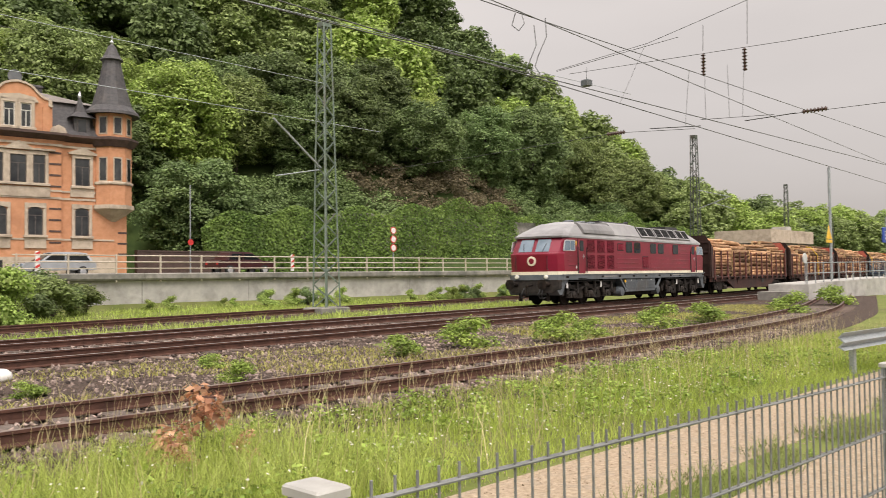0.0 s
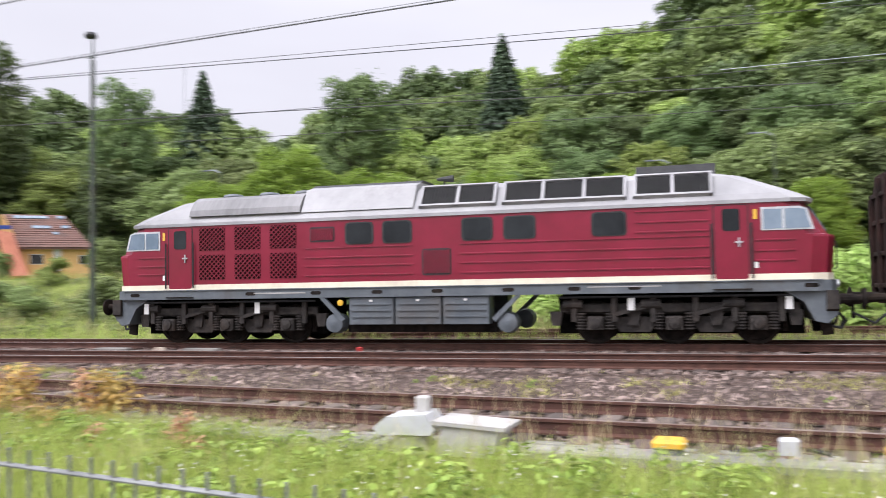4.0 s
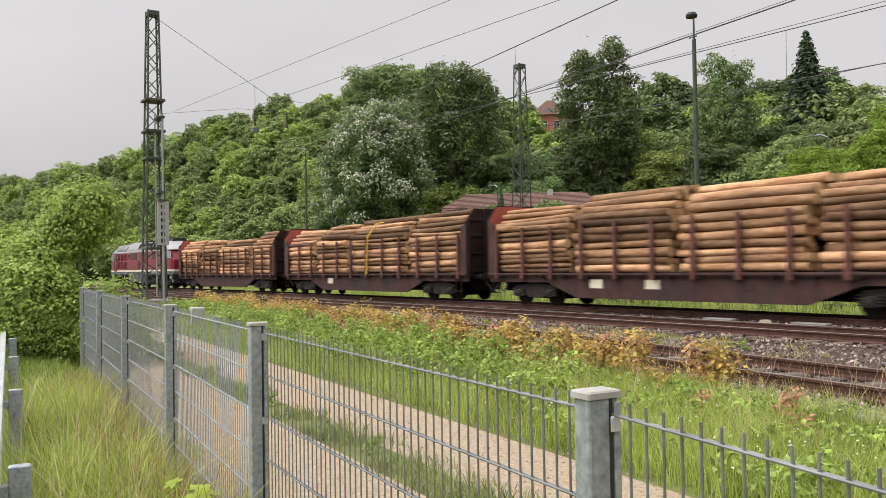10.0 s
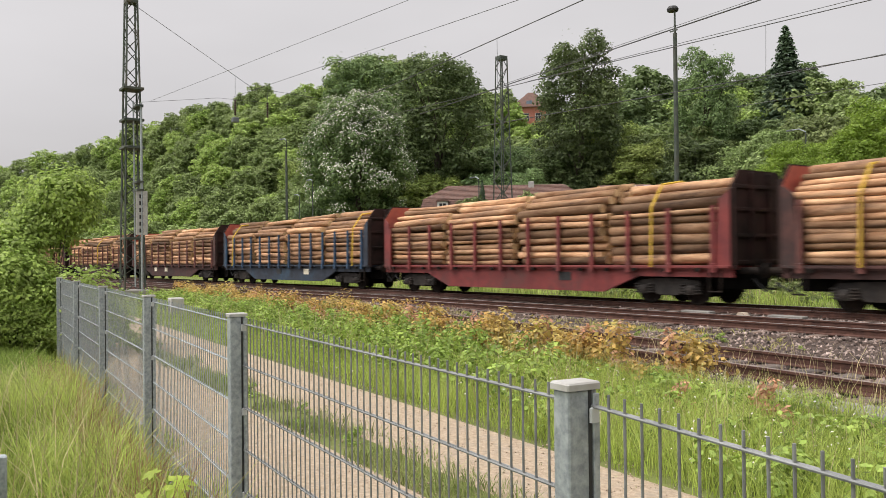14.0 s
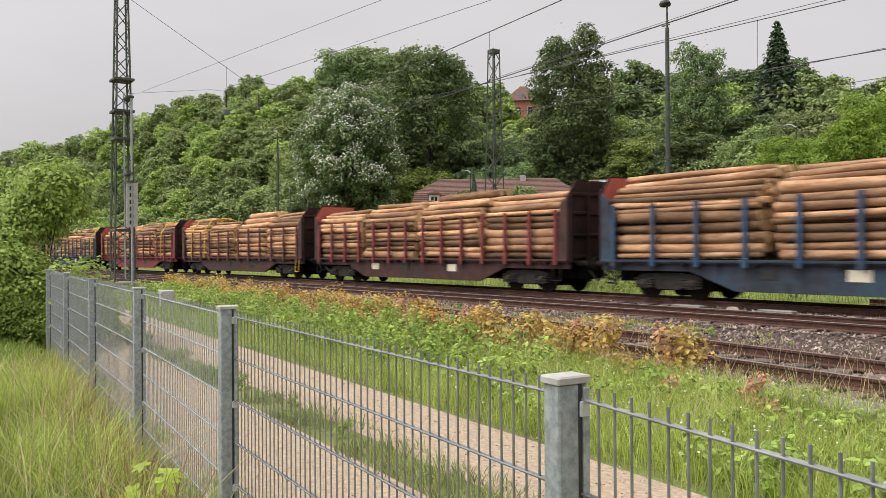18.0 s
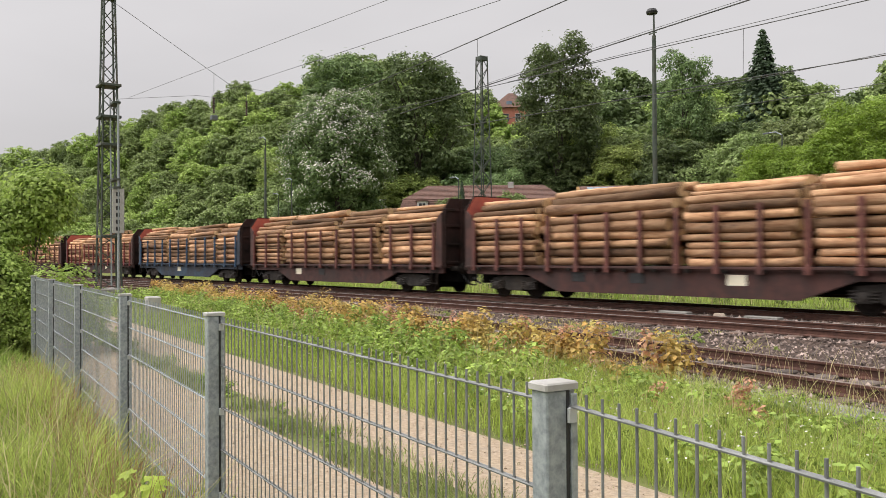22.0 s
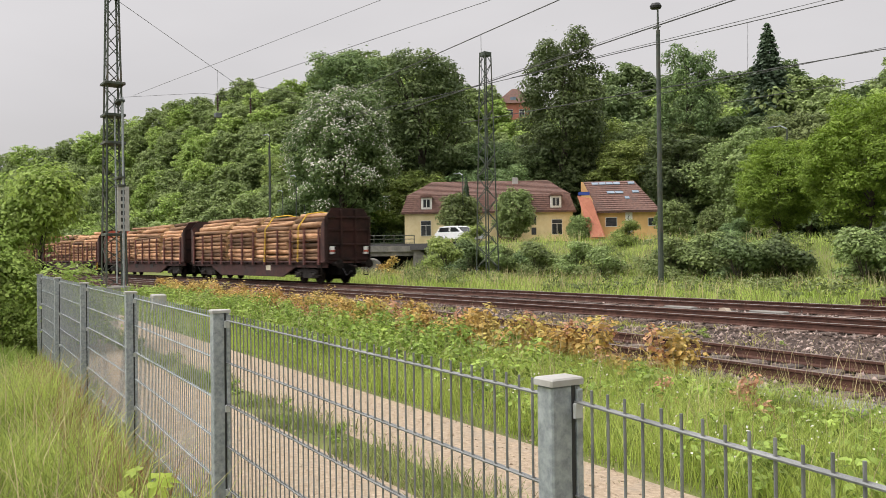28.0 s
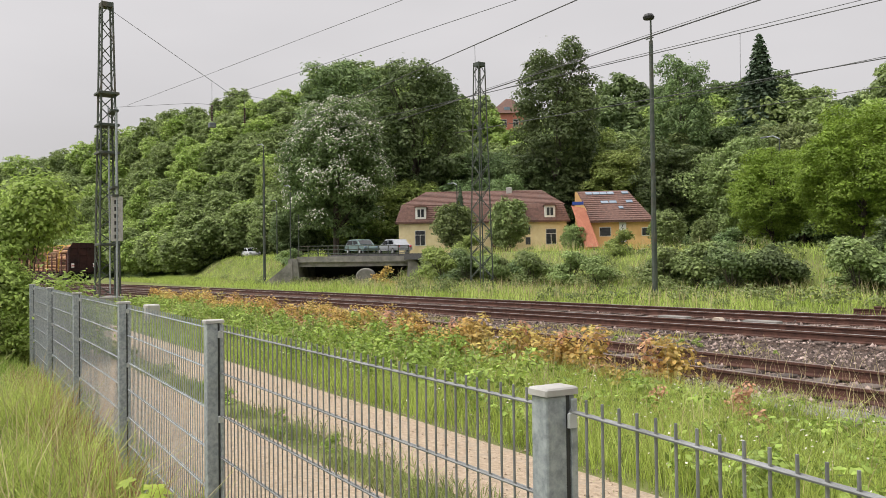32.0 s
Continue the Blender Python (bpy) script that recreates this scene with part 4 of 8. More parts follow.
def log_stack(parent, rnd, x0, ln, side_top, crown):
    """One bay of logs between the stakes: rows from the deck up, and a heaped crown."""
    z = 1.22
    base = rnd.choice(["s", "m", "m", "l"])
    while z < side_top + crown:
        cls = base if rnd.random() < 0.5 else rnd.choice(["s", "m", "l"])
        r = {"s": 0.09, "m": 0.125, "l": 0.165}[cls]
        over = max(0, z + r - side_top)
        hw = 1.27 - r - over * 1.15
        if hw < 0.1:
            break
        n = max(2, int(2 * hw / (2.02 * r)) + 1)
        for i in range(n):
            y = -hw + 2 * hw * i / (n - 1)
            # the hidden heart of the pile stays empty below the top rows
            if abs(y) < hw - 2.3 * r and z + 2 * r < side_top - 0.45:
                continue
            me = rnd.choice(LOGS[(ln, cls)])
            part("log", me, None, parent, at=pose(x0 + rnd.uniform(-0.16, 0.16), y + rnd.uniform(-0.015, 0.015), z + r + rnd.uniform(-0.03, 0.03), rnd.uniform(0, 360), rnd.uniform(-1.1, 1.1), rnd.uniform(-0.7, 0.7) + rnd.choice((0, 180))))
        z += 1.86 * r


def freight_bogie(parent, x):
    bg = part("bogie", MB().bbox(x - 0.25, x + 0.25, -1.0, 1.0, 0.62, 0.85, 0.03), M_UNDER, parent)
    for s in (1, -1):
        fr = MB().prism([(x - 1.25, 0.62), (x - 1.1, 0.74), (x - 0.5, 0.80), (x + 0.5, 0.80), (x + 1.1, 0.74), (x + 1.25, 0.62), (x + 1.1, 0.50), (x + 0.6, 0.46), (x + 0.4, 0.30), (x - 0.4, 0.30), (x - 0.6, 0.46), (x - 1.1, 0.50)], "y", s * 1.0 - 0.06, s * 1.0 + 0.06)
        part("side_frame", fr, M_GEAR, bg)
    # one solid block for the brake gear, underside shade in its colour
    part("brake_gear", MB().bbox(x - 1.2, x + 1.2, -0.6, 0.6, 0.25, 0.78, 0.04), M_SHADE, bg)
    for dx in (-0.9, 0.9):
        wheelset(bg, x + dx, 0.46)
        for s in (1, -1):
            for k in (-0.26, 0.26):
                pr = []
                for q in range(4):
                    pr += [(0.07, 0.34 + q * 0.08), (0.11, 0.36 + q * 0.08), (0.11, 0.38 + q * 0.08), (0.07, 0.40 + q * 0.08)]
                part("coil_spring", MB().lathe((x + dx + k, s * 1.08, 0), pr, 10), M_GEAR, bg)
            part("axle_box", MB().bbox(x + dx - 0.17, x + dx + 0.17, s * 1.08 - 0.1, s * 1.08 + 0.1, 0.32, 0.60, 0.04).lathe((x + dx, s * 1.17, 0.46), [(0.12, 0), (0.1, s * 0.05), (0.02, s * 0.07)], 10, "y"), M_GEAR, bg)


def wagon(paint, stakes, colour, seed, straps=(), last=False, stake_n=13, tall=0.0):
    rnd = random.Random(seed)
    W = thing("timber_wagon", f"{colour} flat wagon with stakes, loaded with logs" if not straps else f"{colour} stake wagon loaded with logs under yellow straps", "freight wagon", "wagons of the timber train")
    E = 9.37
    part("deck", MB().bbox(-E, E, -1.36, 1.36, 1.08, 1.2, 0.02), paint, W)
    for s in (1, -1):
        sill = [(-E, 1.1), (E, 1.1), (E, 0.86), (5.9, 0.86), (4.4, 0.33), (-4.4, 0.33), (-5.9, 0.86), (-E, 0.86)]
        part("side_sill", MB().prism(sill, "y", s * 1.22 - 0.05, s * 1.22 + 0.05), paint, W)
        part("top_rail", MB().bbox(-E, E, s * 1.38 - 0.03, s * 1.38 + 0.03, 1.13, 1.2, 0.01), paint, W)
        for i in range(stake_n):
            x = -E + 0.55 + (2 * E - 1.1) * i / (stake_n - 1)
            mbs = MB().prism([(s * 1.33, 1.2), (s * 1.44, 1.2), (s * 1.42, 2.92), (s * 1.35, 2.92)], "x", x - 0.065, x + 0.065).bbox(x - 0.09, x + 0.09, s * 1.40 - 0.05, s * 1.40 + 0.05, 1.0, 1.26, 0.01)
            part("stake", mbs, stakes, W)
        for x in (-2.6, 0.9, 3.4):
            part("sign_panel", MB().box(x - 0.3, x + 0.3, min(s * 1.27, s * 1.285), max(s * 1.27, s * 1.285), 0.68, 0.98), rnd.choice([M_CREAM, M_BLACK, paint]), W)
        for i in range(15):
            x = -E + 1.1 + 1.2 * i
            part("lashing_hook", MB().bbox(x - 0.07, x + 0.07, s * 1.38 - 0.06, s * 1.38 + 0.06, 1.02, 1.12, 0.01), M_UNDER, W)
    # the shade beneath the deck is put into this sill's near-black colour
    part("centre_sill", MB().bbox(-E, E, -0.5, 0.5, 0.5, 1.08, 0.02), M_SHADE, W)
    # end walls: two faces, stiffeners, chamfered head; outer colour includes their shade
    head = [(-1.36, 1.2), (1.36, 1.2), (1.36, 3.35), (0.95, 3.92), (-0.95, 3.92), (-1.36, 3.35)]
    for e in (1, -1):
        wl_ = part("end_wall", MB().prism(head, "x", e * E - 0.03, e * E + 0.03), M_WENDSHADE, W, "shaped steel end wall")
        inner = [(y * 0.97, 1.2 + (z - 1.2) * 0.985) for y, z in head]
        part("inner_face", MB().prism(inner, "x", e * (E - 0.045), e * (E - 0.033)), M_WORANGE if not last else paint, wl_)
        for y in (-1.25, -0.42, 0.42, 1.25):
            part("stiffener", MB().bbox(min(e * (E + 0.03), e * (E + 0.13)), max(e * (E + 0.03), e * (E + 0.13)), y - 0.06, y + 0.06, 1.1, 3.4 if abs(y) > 1 else 3.85, 0.015), M_WENDSHADE, wl_)
        for z in (1.25, 2.0, 2.75, 3.4):
            part("stiffener", MB().bbox(min(e * (E + 0.03), e * (E + 0.09)), max(e * (E + 0.03), e * (E + 0.09)), -1.33, 1.33, z, z + 0.1, 0.015), M_WENDSHADE, wl_)
        for s in (1, -1):
            part("side_return", MB().prism([(e * E, 1.2), (e * (E - 0.55), 1.2), (e * (E - 0.35), 3.1), (e * E, 3.35)], "y", s * 1.34 - 0.025, s * 1.34 + 0.025), paint, wl_)
            part("buffer", MB().tube((e * E, s * 0.875, 1.05), (e * (E + 0.65), s * 0.875, 1.05), 0.10, n=10).lathe((e * (E + 0.65), s * 0.875, 1.05), [(0.1, 0), (0.22, e * 0.02), (0.23, e * 0.05), (0.1, e * 0.07)], 12, "x"), M_UNDER, W)
            part("step", MB().path([(e * (E - 0.3), s * 1.36, 1.1), (e * (E - 0.3), s * 1.40, 0.45), (e * (E - 0.7), s * 1.40, 0.45), (e * (E - 0.7), s * 1.36, 1.1)], 0.025), M_YELLOW if rnd.random() < 0.06 else M_UNDER, W)
        part("coupling", MB().tube((e * E, 0, 1.0), (e * (E + 0.95), 0, 0.9), 0.05), M_UNDER, W)
        part("brake_hose", MB().path([(e * E, 0.3, 0.8), (e * (E + 0.4), 0.3, 0.45), (e * (E + 0.85), 0.3, 0.7)], 0.03), M_BLACK, W)
    for x in (-6.9, 6.9):
        freight_bogie(W, x)
    # the load
    bays = rnd.choice([[4.2, 4.2, 4.2, 4.2], [3.5, 5.4, 3.5, 4.2], [4.2, 3.5, 5.4, 3.5], [5.4, 3.5, 4.2, 3.5], [3.5, 3.5, 5.4, 4.2]])
    x = E - 0.35
    gap = (2 * E - 0.7 - sum(bays)) / (len(bays) - 1)
    for ln in bays:
        log_stack(W, rnd, x - ln / 2, ln, 3.0 + rnd.uniform(-0.08, 0.12), 0.62 + tall + rnd.uniform(-0.1, 0.12))
        x -= ln + gap
    for u in straps:
        part("strap", MB().path([(u, 1.47, 1.15), (u, 1.40, 3.0), (u + 0.02, 0.85, 3.72), (u, 0, 3.84), (u, -0.85, 3.72), (u, -1.40, 3.0), (u, -1.47, 1.15)], 0.035), M_STRAP, W, "yellow lashing strap")
    if last:
        for s in (1, -1):
            t = part("tail_marker", MB().bbox(-E - 0.16, -E - 0.12, s * 1.0 - 0.13, s * 1.0 + 0.13, 1.55, 1.95, 0.02), M_WHITE, W, "white and red tail marker")
            part("red_stripe", MB().box(-E - 0.168, -E - 0.155, s * 1.0 - 0.13, s * 1.0 + 0.13, 1.66, 1.76), M_WORANGE, t)
    return W


FLEET = [(M_WBROWN, M_WSTAKE, "brown", ()), (M_WBROWN, M_WSTAKE, "brown", (-1.0,)), (M_WBROWN, M_WSTAKE, "brown", ()), (M_WDARK, M_WBLUE, "dark blue", (7.6, -8.0)),
         (M_WRED, M_WRED, "red", (-6.6,)), (M_WBROWN, M_WSTAKE, "brown", (7.2, 4.8)), (M_WBROWN, M_WRED, "brown", ()), (M_WDARK, M_WBLUE, "dark blue", ()),
         (M_WBROWN, M_WSTAKE, "brown", ()), (M_WBROWN, M_WSTAKE, "brown", ()), (M_WBROWN, M_WSTAKE, "brown", ()), (M_WBROWN, M_WSTAKE, "brown", (-2.5, -6.6))]
WAGONS = [wagon(p, s, c, 40 + i, st, i == 11, 12 if i % 3 else 14, 0.1 if i in (2, 4) else 0.0) for i, (p, s, c, st) in enumerate(FLEET)]


# ---------------------------------------------------------------- fence of double-rod mats
POSTS = [(6.60, 0.98, 1.08), (3.76, 1.05, 1.11), (0.85, 1.12, 1.15), (-1.55, 1.25, 1.20), (-4.38, 1.25, 1.213), (-7.22, 1.32, 1.213), (-10.06, 1.345, 1.22), (-12.90, 1.375, 1.225), (-15.74, 1.40, 1.23)]
POSTS = [(9.44, 0.92, 1.04)] + POSTS


def build_fence():
    F = thing("mesh_fence", "galvanised double-rod mat fence with capped posts", "fence")
    for x, y, z in POSTS:
        p = part("post", MB().bbox(x - 0.03, x + 0.03, y - 0.043, y + 0.043, -0.45, z - 0.02, 0.004), M_GALV, F)
        part("cap", MB().bbox(x - 0.036, x + 0.036, y - 0.05, y + 0.05, z - 0.02, z - 0.002, 0.004), M_CAP, p, "weathered grey post cap")
        part("slot", MB().box(x - 0.031, x + 0.0315, y + 0.014, y + 0.024, -0.4, z - 0.021), M_BLACK, p)
        part("clamp_bar", MB().bbox(x + 0.0295, x + 0.036, y + 0.026, y + 0.045, -0.4, z - 0.03, 0.002), M_GALV, p)
        for dz in (0.075, 0.52, 0.96):
            part("clip", MB().bbox(x + 0.034, x + 0.043, y + 0.012, y + 0.04, z - dz - 0.022, z - dz + 0.014, 0.003), M_PLASTIC, p)
    rods = {}
    for (xa, ya, za), (xb, yb, zb) in zip(POSTS[:-1], POSTS[1:]):
        xs, xe = xa - 0.03, xb + 0.03
        n = int(round((xs - xe) / 0.0565))
        tp = lambda u: ((ya + (yb - ya) * u) + 0.03, (za + (zb - za) * u) - 0.055)
        up = MB()
        near = -4.4 < xb and xa < 3.8
        zt = 1.43
        for i in range(n + 1):
            u = i / n
            y, z = tp(u)
            x = xs + (xe - xs) * u
            if near:
                part("rod", MB().tube((x, y, z - zt + 0.05), (x, y, z + 0.03), 0.0034, n=6), M_ROD, F)
            else:
                up.tube((x, y, z - zt + 0.05), (x, y, z + 0.03), 0.0034, n=4)
        if not near:
            tagged(part("rod_mat", up, M_GALV, F, "fine upright rods of one mat"), kind="stuff")
        for k in range(7):
            dz = 0.005 + 0.222 * k
            for o in (-0.006, 0.006):
                a, b = tp(0), tp(1)
                part("horizontal_rod", MB().tube((xs, a[0] + o, a[1] - dz), (xe, b[0] + o, b[1] - dz), 0.0038, n=6), M_ROD if near else M_GALV, F)
    return F


FENCE = build_fence()


# ---------------------------------------------------------------- masts
def lattice(M, material, h, w0, w1, bays, bar=0.045):
    """Four-legged tapering lattice column on the origin."""
    legs = [(-1, -1), (1, -1), (1, 1), (-1, 1)]
    for a, b in legs:
        part("leg", MB().beam((a * w0, b * w0, 0), (a * w1, b * w1, h), bar * 1.6, bar * 1.6), material, M)
    for f in range(4):
        (a0, b0), (a1, b1) = legs[f], legs[(f + 1) % 4]
        mb = MB()
        for k in range(bays):
            z0, z1 = h * k / bays, h * (k + 1) / bays
            q0, q1 = w0 + (w1 - w0) * k / bays, w0 + (w1 - w0) * (k + 1) / bays
            if (k + f) % 2:
                mb.beam((a0 * q0, b0 * q0, z0), (a1 * q1, b1 * q1, z1), bar * 0.5, bar)
            else:
                mb.beam((a1 * q0, b1 * q0, z0), (a0 * q1, b0 * q1, z1), bar * 0.5, bar)
        tagged(part("lacing", mb, material, M), kind="stuff")


def lattice_mast(x, y, base, top, material, label, w0=0.42, w1=0.2, bays=22, turn=4):
    M = thing("catenary_mast", label, "catenary mast", at=pose(x, y, base, 0, 0, turn))
    part("foundation", MB().bbox(-0.9, 0.9, -0.7, 0.7, -0.7, 0.06, 0.05), M_CONC_DARK, M, "concrete foundation block")
    lattice(M, material, top - base, w0, w1, bays)
    part("mast_head", MB().bbox(-w1 - 0.03, w1 + 0.03, -w1 - 0.03, w1 + 0.03, top - base - 0.25, top - base, 0.02), material, M)
    return M


MAST_1 = lattice_mast(24.6, 31.5, 0.0, 13.75, M_MAST_LIGHT, "grey-green lattice catenary mast on a concrete base", 0.45, 0.22, 24)
MAST_2 = lattice_mast(66.8, 34.0, 0.0, 13.4, M_MAST, "dark lattice catenary mast by the far tracks", 0.42, 0.2, 20)
MAST_3 = lattice_mast(-44.4, 7.35, 0.0, 14.9, M_MAST, "dark green lattice mast beside the siding", 0.5, 0.25, 22)
MAST_4 = lattice_mast(-42.5, 28.8, -0.1, 13.96, M_MAST, "dark green lattice mast before the road bank", 0.5, 0.24, 20)


# ---------------------------------------------------------------- villa (blocked out)
M_BRICK = mat("orange_brick", (0.50, 0.235, 0.125), (0.61, 0.31, 0.18), scale=2.5, rough=0.85, bump=0.25, bscale=30, c3=(0.40, 0.19, 0.11), stain=0.6, spec=0.2)
M_SAND = mat("sandstone", (0.42, 0.345, 0.27), (0.57, 0.48, 0.385), scale=2.0, rough=0.9, bump=0.3, c3=(0.24, 0.19, 0.15), stain=0.7, spec=0.2)
M_SLATE = mat("slate", (0.035, 0.033, 0.036), (0.075, 0.07, 0.072), scale=5, rough=0.6, bump=0.4, bscale=18, c3=(0.10, 0.085, 0.075), stain=0.5)
M_ROOFGREY = mat("grey_roof_felt", (0.14, 0.12, 0.11), (0.22, 0.195, 0.18), scale=1.5, rough=0.8, c3=(0.18, 0.15, 0.13), stain=0.6)
M_CORNICE = mat("dark_cornice", (0.05, 0.03, 0.026), (0.10, 0.06, 0.05), scale=3, rough=0.7)
M_WINFRAME = mat("dark_window_frame", (0.06, 0.05, 0.045), (0.12, 0.10, 0.09), scale=4, rough=0.6)
M_WINPALE = mat("pale_window_frame", (0.62, 0.60, 0.55), (0.75, 0.73, 0.68), scale=4, rough=0.6)
M_WINGLASS = mat("house_glass", (0.012, 0.014, 0.017), (0.06, 0.062, 0.062), scale=0.8, rough=0.08, spec=0.4)


def arch_rect(x0, x1, z0, z1, rise):
    pts = [(x0, z0), (x1, z0), (x1, z1 - rise)]
    if rise:
        for k in range(1, 6):
            a = math.pi * k / 6
            pts.append(((x0 + x1) / 2 + (x1 - x0) / 2 * math.cos(a), z1 - rise + rise * math.sin(a)))
    else:
        pts[-1] = (x1, z1)
        pts.append((x0, z1))
        return pts
    pts.append((x0, z1 - rise))
    return pts


def house_window(P, x0, x1, z0, z1, y, rise=0.0, frame=None, surround=None, out=0.10, bars=True, name="window"):
    """A window on a wall that faces -y at y, with stone surround, sash bars and glass."""
    frame = frame or M_WINFRAME
    w = part(name, MB().prism(arch_rect(x0, x1, z0, z1, rise), "y", y - 0.03, y + 0.05), frame, P)
    k = 0.06
    xm = (x0 + x1) / 2
    if bars:
        zt = z1 - (z1 - z0) * 0.3
        part("pane", MB().prism(arch_rect(x0 + k, xm - k / 2, z0 + k, zt - k / 2, 0), "y", y - 0.045, y - 0.034), M_WINGLASS, w)
        part("pane", MB().prism(arch_rect(xm + k / 2, x1 - k, z0 + k, zt - k / 2, 0), "y", y - 0.045, y - 0.034), M_WINGLASS, w)
        part("pane", MB().prism(arch_rect(x0 + k, x1 - k, zt + k / 2, z1 - k, max(0, rise - 0.02)), "y", y - 0.045, y - 0.034), M_WINGLASS, w)
    else:
        part("pane", MB().prism(arch_rect(x0 + k, x1 - k, z0 + k, z1 - k, rise), "y", y - 0.045, y - 0.034), M_WINGLASS, w)
    if surround:
        s = 0.2
        part("jamb", MB().bbox(x0 - s, x0, y - out, y, z0, z1 - rise * 0.5, 0.02), surround, w)
        part("jamb", MB().bbox(x1, x1 + s, y - out, y, z0, z1 - rise * 0.5, 0.02), surround, w)
        part("lintel", MB().prism([(x0 - s, z1 - rise * 0.6), (x0 - s, z1 + 0.25), (x1 + s, z1 + 0.25), (x1 + s, z1 - rise * 0.6), (x1, z1 - rise * 0.3), (xm, z1 + 0.01), (x0, z1 - rise * 0.3)], "y", y - out, y), surround, w)
        part("sill", MB().bbox(x0 - s - 0.08, x1 + s + 0.08, y - out - 0.1, y, z0 - 0.16, z0, 0.02), surround, w)
    return w


def villa():
    V = thing("villa", "orange brick villa with slate mansard roof and round turret", "house", at=pose(10.84, 57.63, 0, 0, 0, -6))
    Wd, Dp = 15.55, 8.5
    part("wall", MB().box(0, Wd - 0.9, 0.0, Dp, 1.2, 11.0), M_BRICK, V, "orange brick wall")
    part("wall", MB().box(5.5, 11.1, -0.32, 0.0, 1.2, 11.0), M_BRICK, V)
    part("plinth", MB().box(-0.06, Wd - 0.86, -0.08, 0.02, 1.2, 2.95).box(5.44, 11.16, -0.40, -0.3, 1.2, 2.95), M_SAND, V, "sandstone plinth")
    for z, h in ((2.95, 0.10), (4.15, 0.12), (6.85, 0.14), (7.35, 0.12)):
        part("band", MB().box(-0.04, 5.5, -0.05, 0.0, z, z + h), M_SAND, V)
        part("band", MB().box(5.46, 11.14, -0.37, -0.318, z, z + h), M_SAND, V)
        part("band", MB().box(11.1, Wd - 0.9, -0.05, 0.0, z, z + h), M_SAND, V)
    part("frieze", MB().box(-0.05, 5.46, -0.10, 0.0, 10.35, 10.5).box(5.44, 11.16, -0.42, -0.32, 10.35, 10.5).box(11.16, Wd - 0.9, -0.10, 0, 10.35, 10.5), M_SAND, V)
    # dark courses at the corners and on the projecting bay
    for x, y in ((0.0, -0.03), (5.5, -0.35), (10.35, -0.35)):
        for k in range(10):
            z = 3.2 + k * 0.74
            if 6.7 < z < 7.6:
                continue
            part("dark_course", MB().box(x, x + 0.75, y, y + 0.04, z, z + 0.12), M_CORNICE, V)
    part("eaves_cornice", MB().prism([(0.0, 10.75), (-0.45, 11.0), (-0.6, 11.05), (-0.6, 11.2), (0.3, 11.3)], "x", -0.6, 5.2).prism([(-0.3, 10.75), (-0.8, 11.0), (-0.92, 11.05), (-0.92, 11.2), (0.3, 11.3)], "x", 5.2, 11.4).prism([(0.0, 10.75), (-0.45, 11.0), (-0.6, 11.05), (-0.6, 11.2), (0.3, 11.3)], "x", 11.4, Wd - 0.6), M_CORNICE, V, "dark overhanging eaves")
    part("side_eave", MB().box(-0.6, 0.05, -0.6, Dp + 0.5, 11.0, 11.2), M_CORNICE, V)
    # mansard and low upper roof
    mans = [[(-0.35, -0.35, 11.2), (Wd - 0.6, -0.35, 11.2), (Wd - 0.6, Dp + 0.3, 11.2), (-0.35, Dp + 0.3, 11.2)],
            [(0.55, 0.55, 12.3), (Wd - 1.3, 0.55, 12.3), (Wd - 1.3, Dp - 0.6, 12.3), (0.55, Dp - 0.6, 12.3)],
            [(1.1, 1.0, 13.55), (Wd - 1.7, 1.0, 13.55), (Wd - 1.7, Dp - 1.0, 13.55), (1.1, Dp - 1.0, 13.55)]]
    part("mansard_roof", MB().loft(mans), M_SLATE, V, "dark slate mansard roof")
    part("upper_roof", MB().loft([[(0.85, 0.75, 13.55), (Wd - 1.45, 0.75, 13.55), (Wd - 1.45, Dp - 0.8, 13.55), (0.85, Dp - 0.8, 13.55)], [(4.6, Dp / 2 - 0.6, 14.7), (Wd - 5.2, Dp / 2 - 0.6, 14.7), (Wd - 5.2, Dp / 2 + 0.6, 14.7), (4.6, Dp / 2 + 0.6, 14.7)]]), M_ROOFGREY, V, "low grey upper roof")
    for x, y in ((4.9, 6.5), (11.0, 6.5)):
        part("chimney", MB().bbox(x - 0.55, x + 0.55, y - 0.4, y + 0.4, 13.8, 15.7, 0.04).bbox(x - 0.62, x + 0.62, y - 0.47, y + 0.47, 15.5, 15.62, 0.02), M_SLATE, V)
    part("satellite_dish", MB().lathe((8.7, 1.6, 15.1), [(0.05, 0.1), (0.4, -0.05), (0.45, -0.1), (0.38, -0.08)], 14, "y").tube((8.7, 1.7, 14.3), (8.7, 1.7, 15.1), 0.03), M_LGREY, V)
    # curved gable of the middle bay
    g = [(6.35, 11.2), (6.35, 12.9), (6.6, 13.0), (6.6, 13.35), (6.95, 13.45), (7.3, 13.75), (7.6, 14.1), (8.0, 14.28), (8.46, 14.36), (8.92, 14.28), (9.32, 14.1), (9.62, 13.75), (9.97, 13.45), (10.3, 13.35), (10.3, 13.0), (10.55, 12.9), (10.55, 11.2)]
    gb = part("gable", MB().prism(g, "y", -0.3, 1.6), M_BRICK, V, "curved brick gable with stone coping")
    for (xa, za), (xb, zb) in zip(g[1:-2], g[2:-1]):
        part("coping_stone", MB().beam((xa, -0.15, za + 0.05), (xb, -0.15, zb + 0.05), 0.5, 0.14), M_SAND, gb)
    for x in (6.55, 9.95):
        part("pilaster", MB().box(x, x + 0.42, -0.38, -0.3, 11.2, 12.9), M_BRICK, gb)
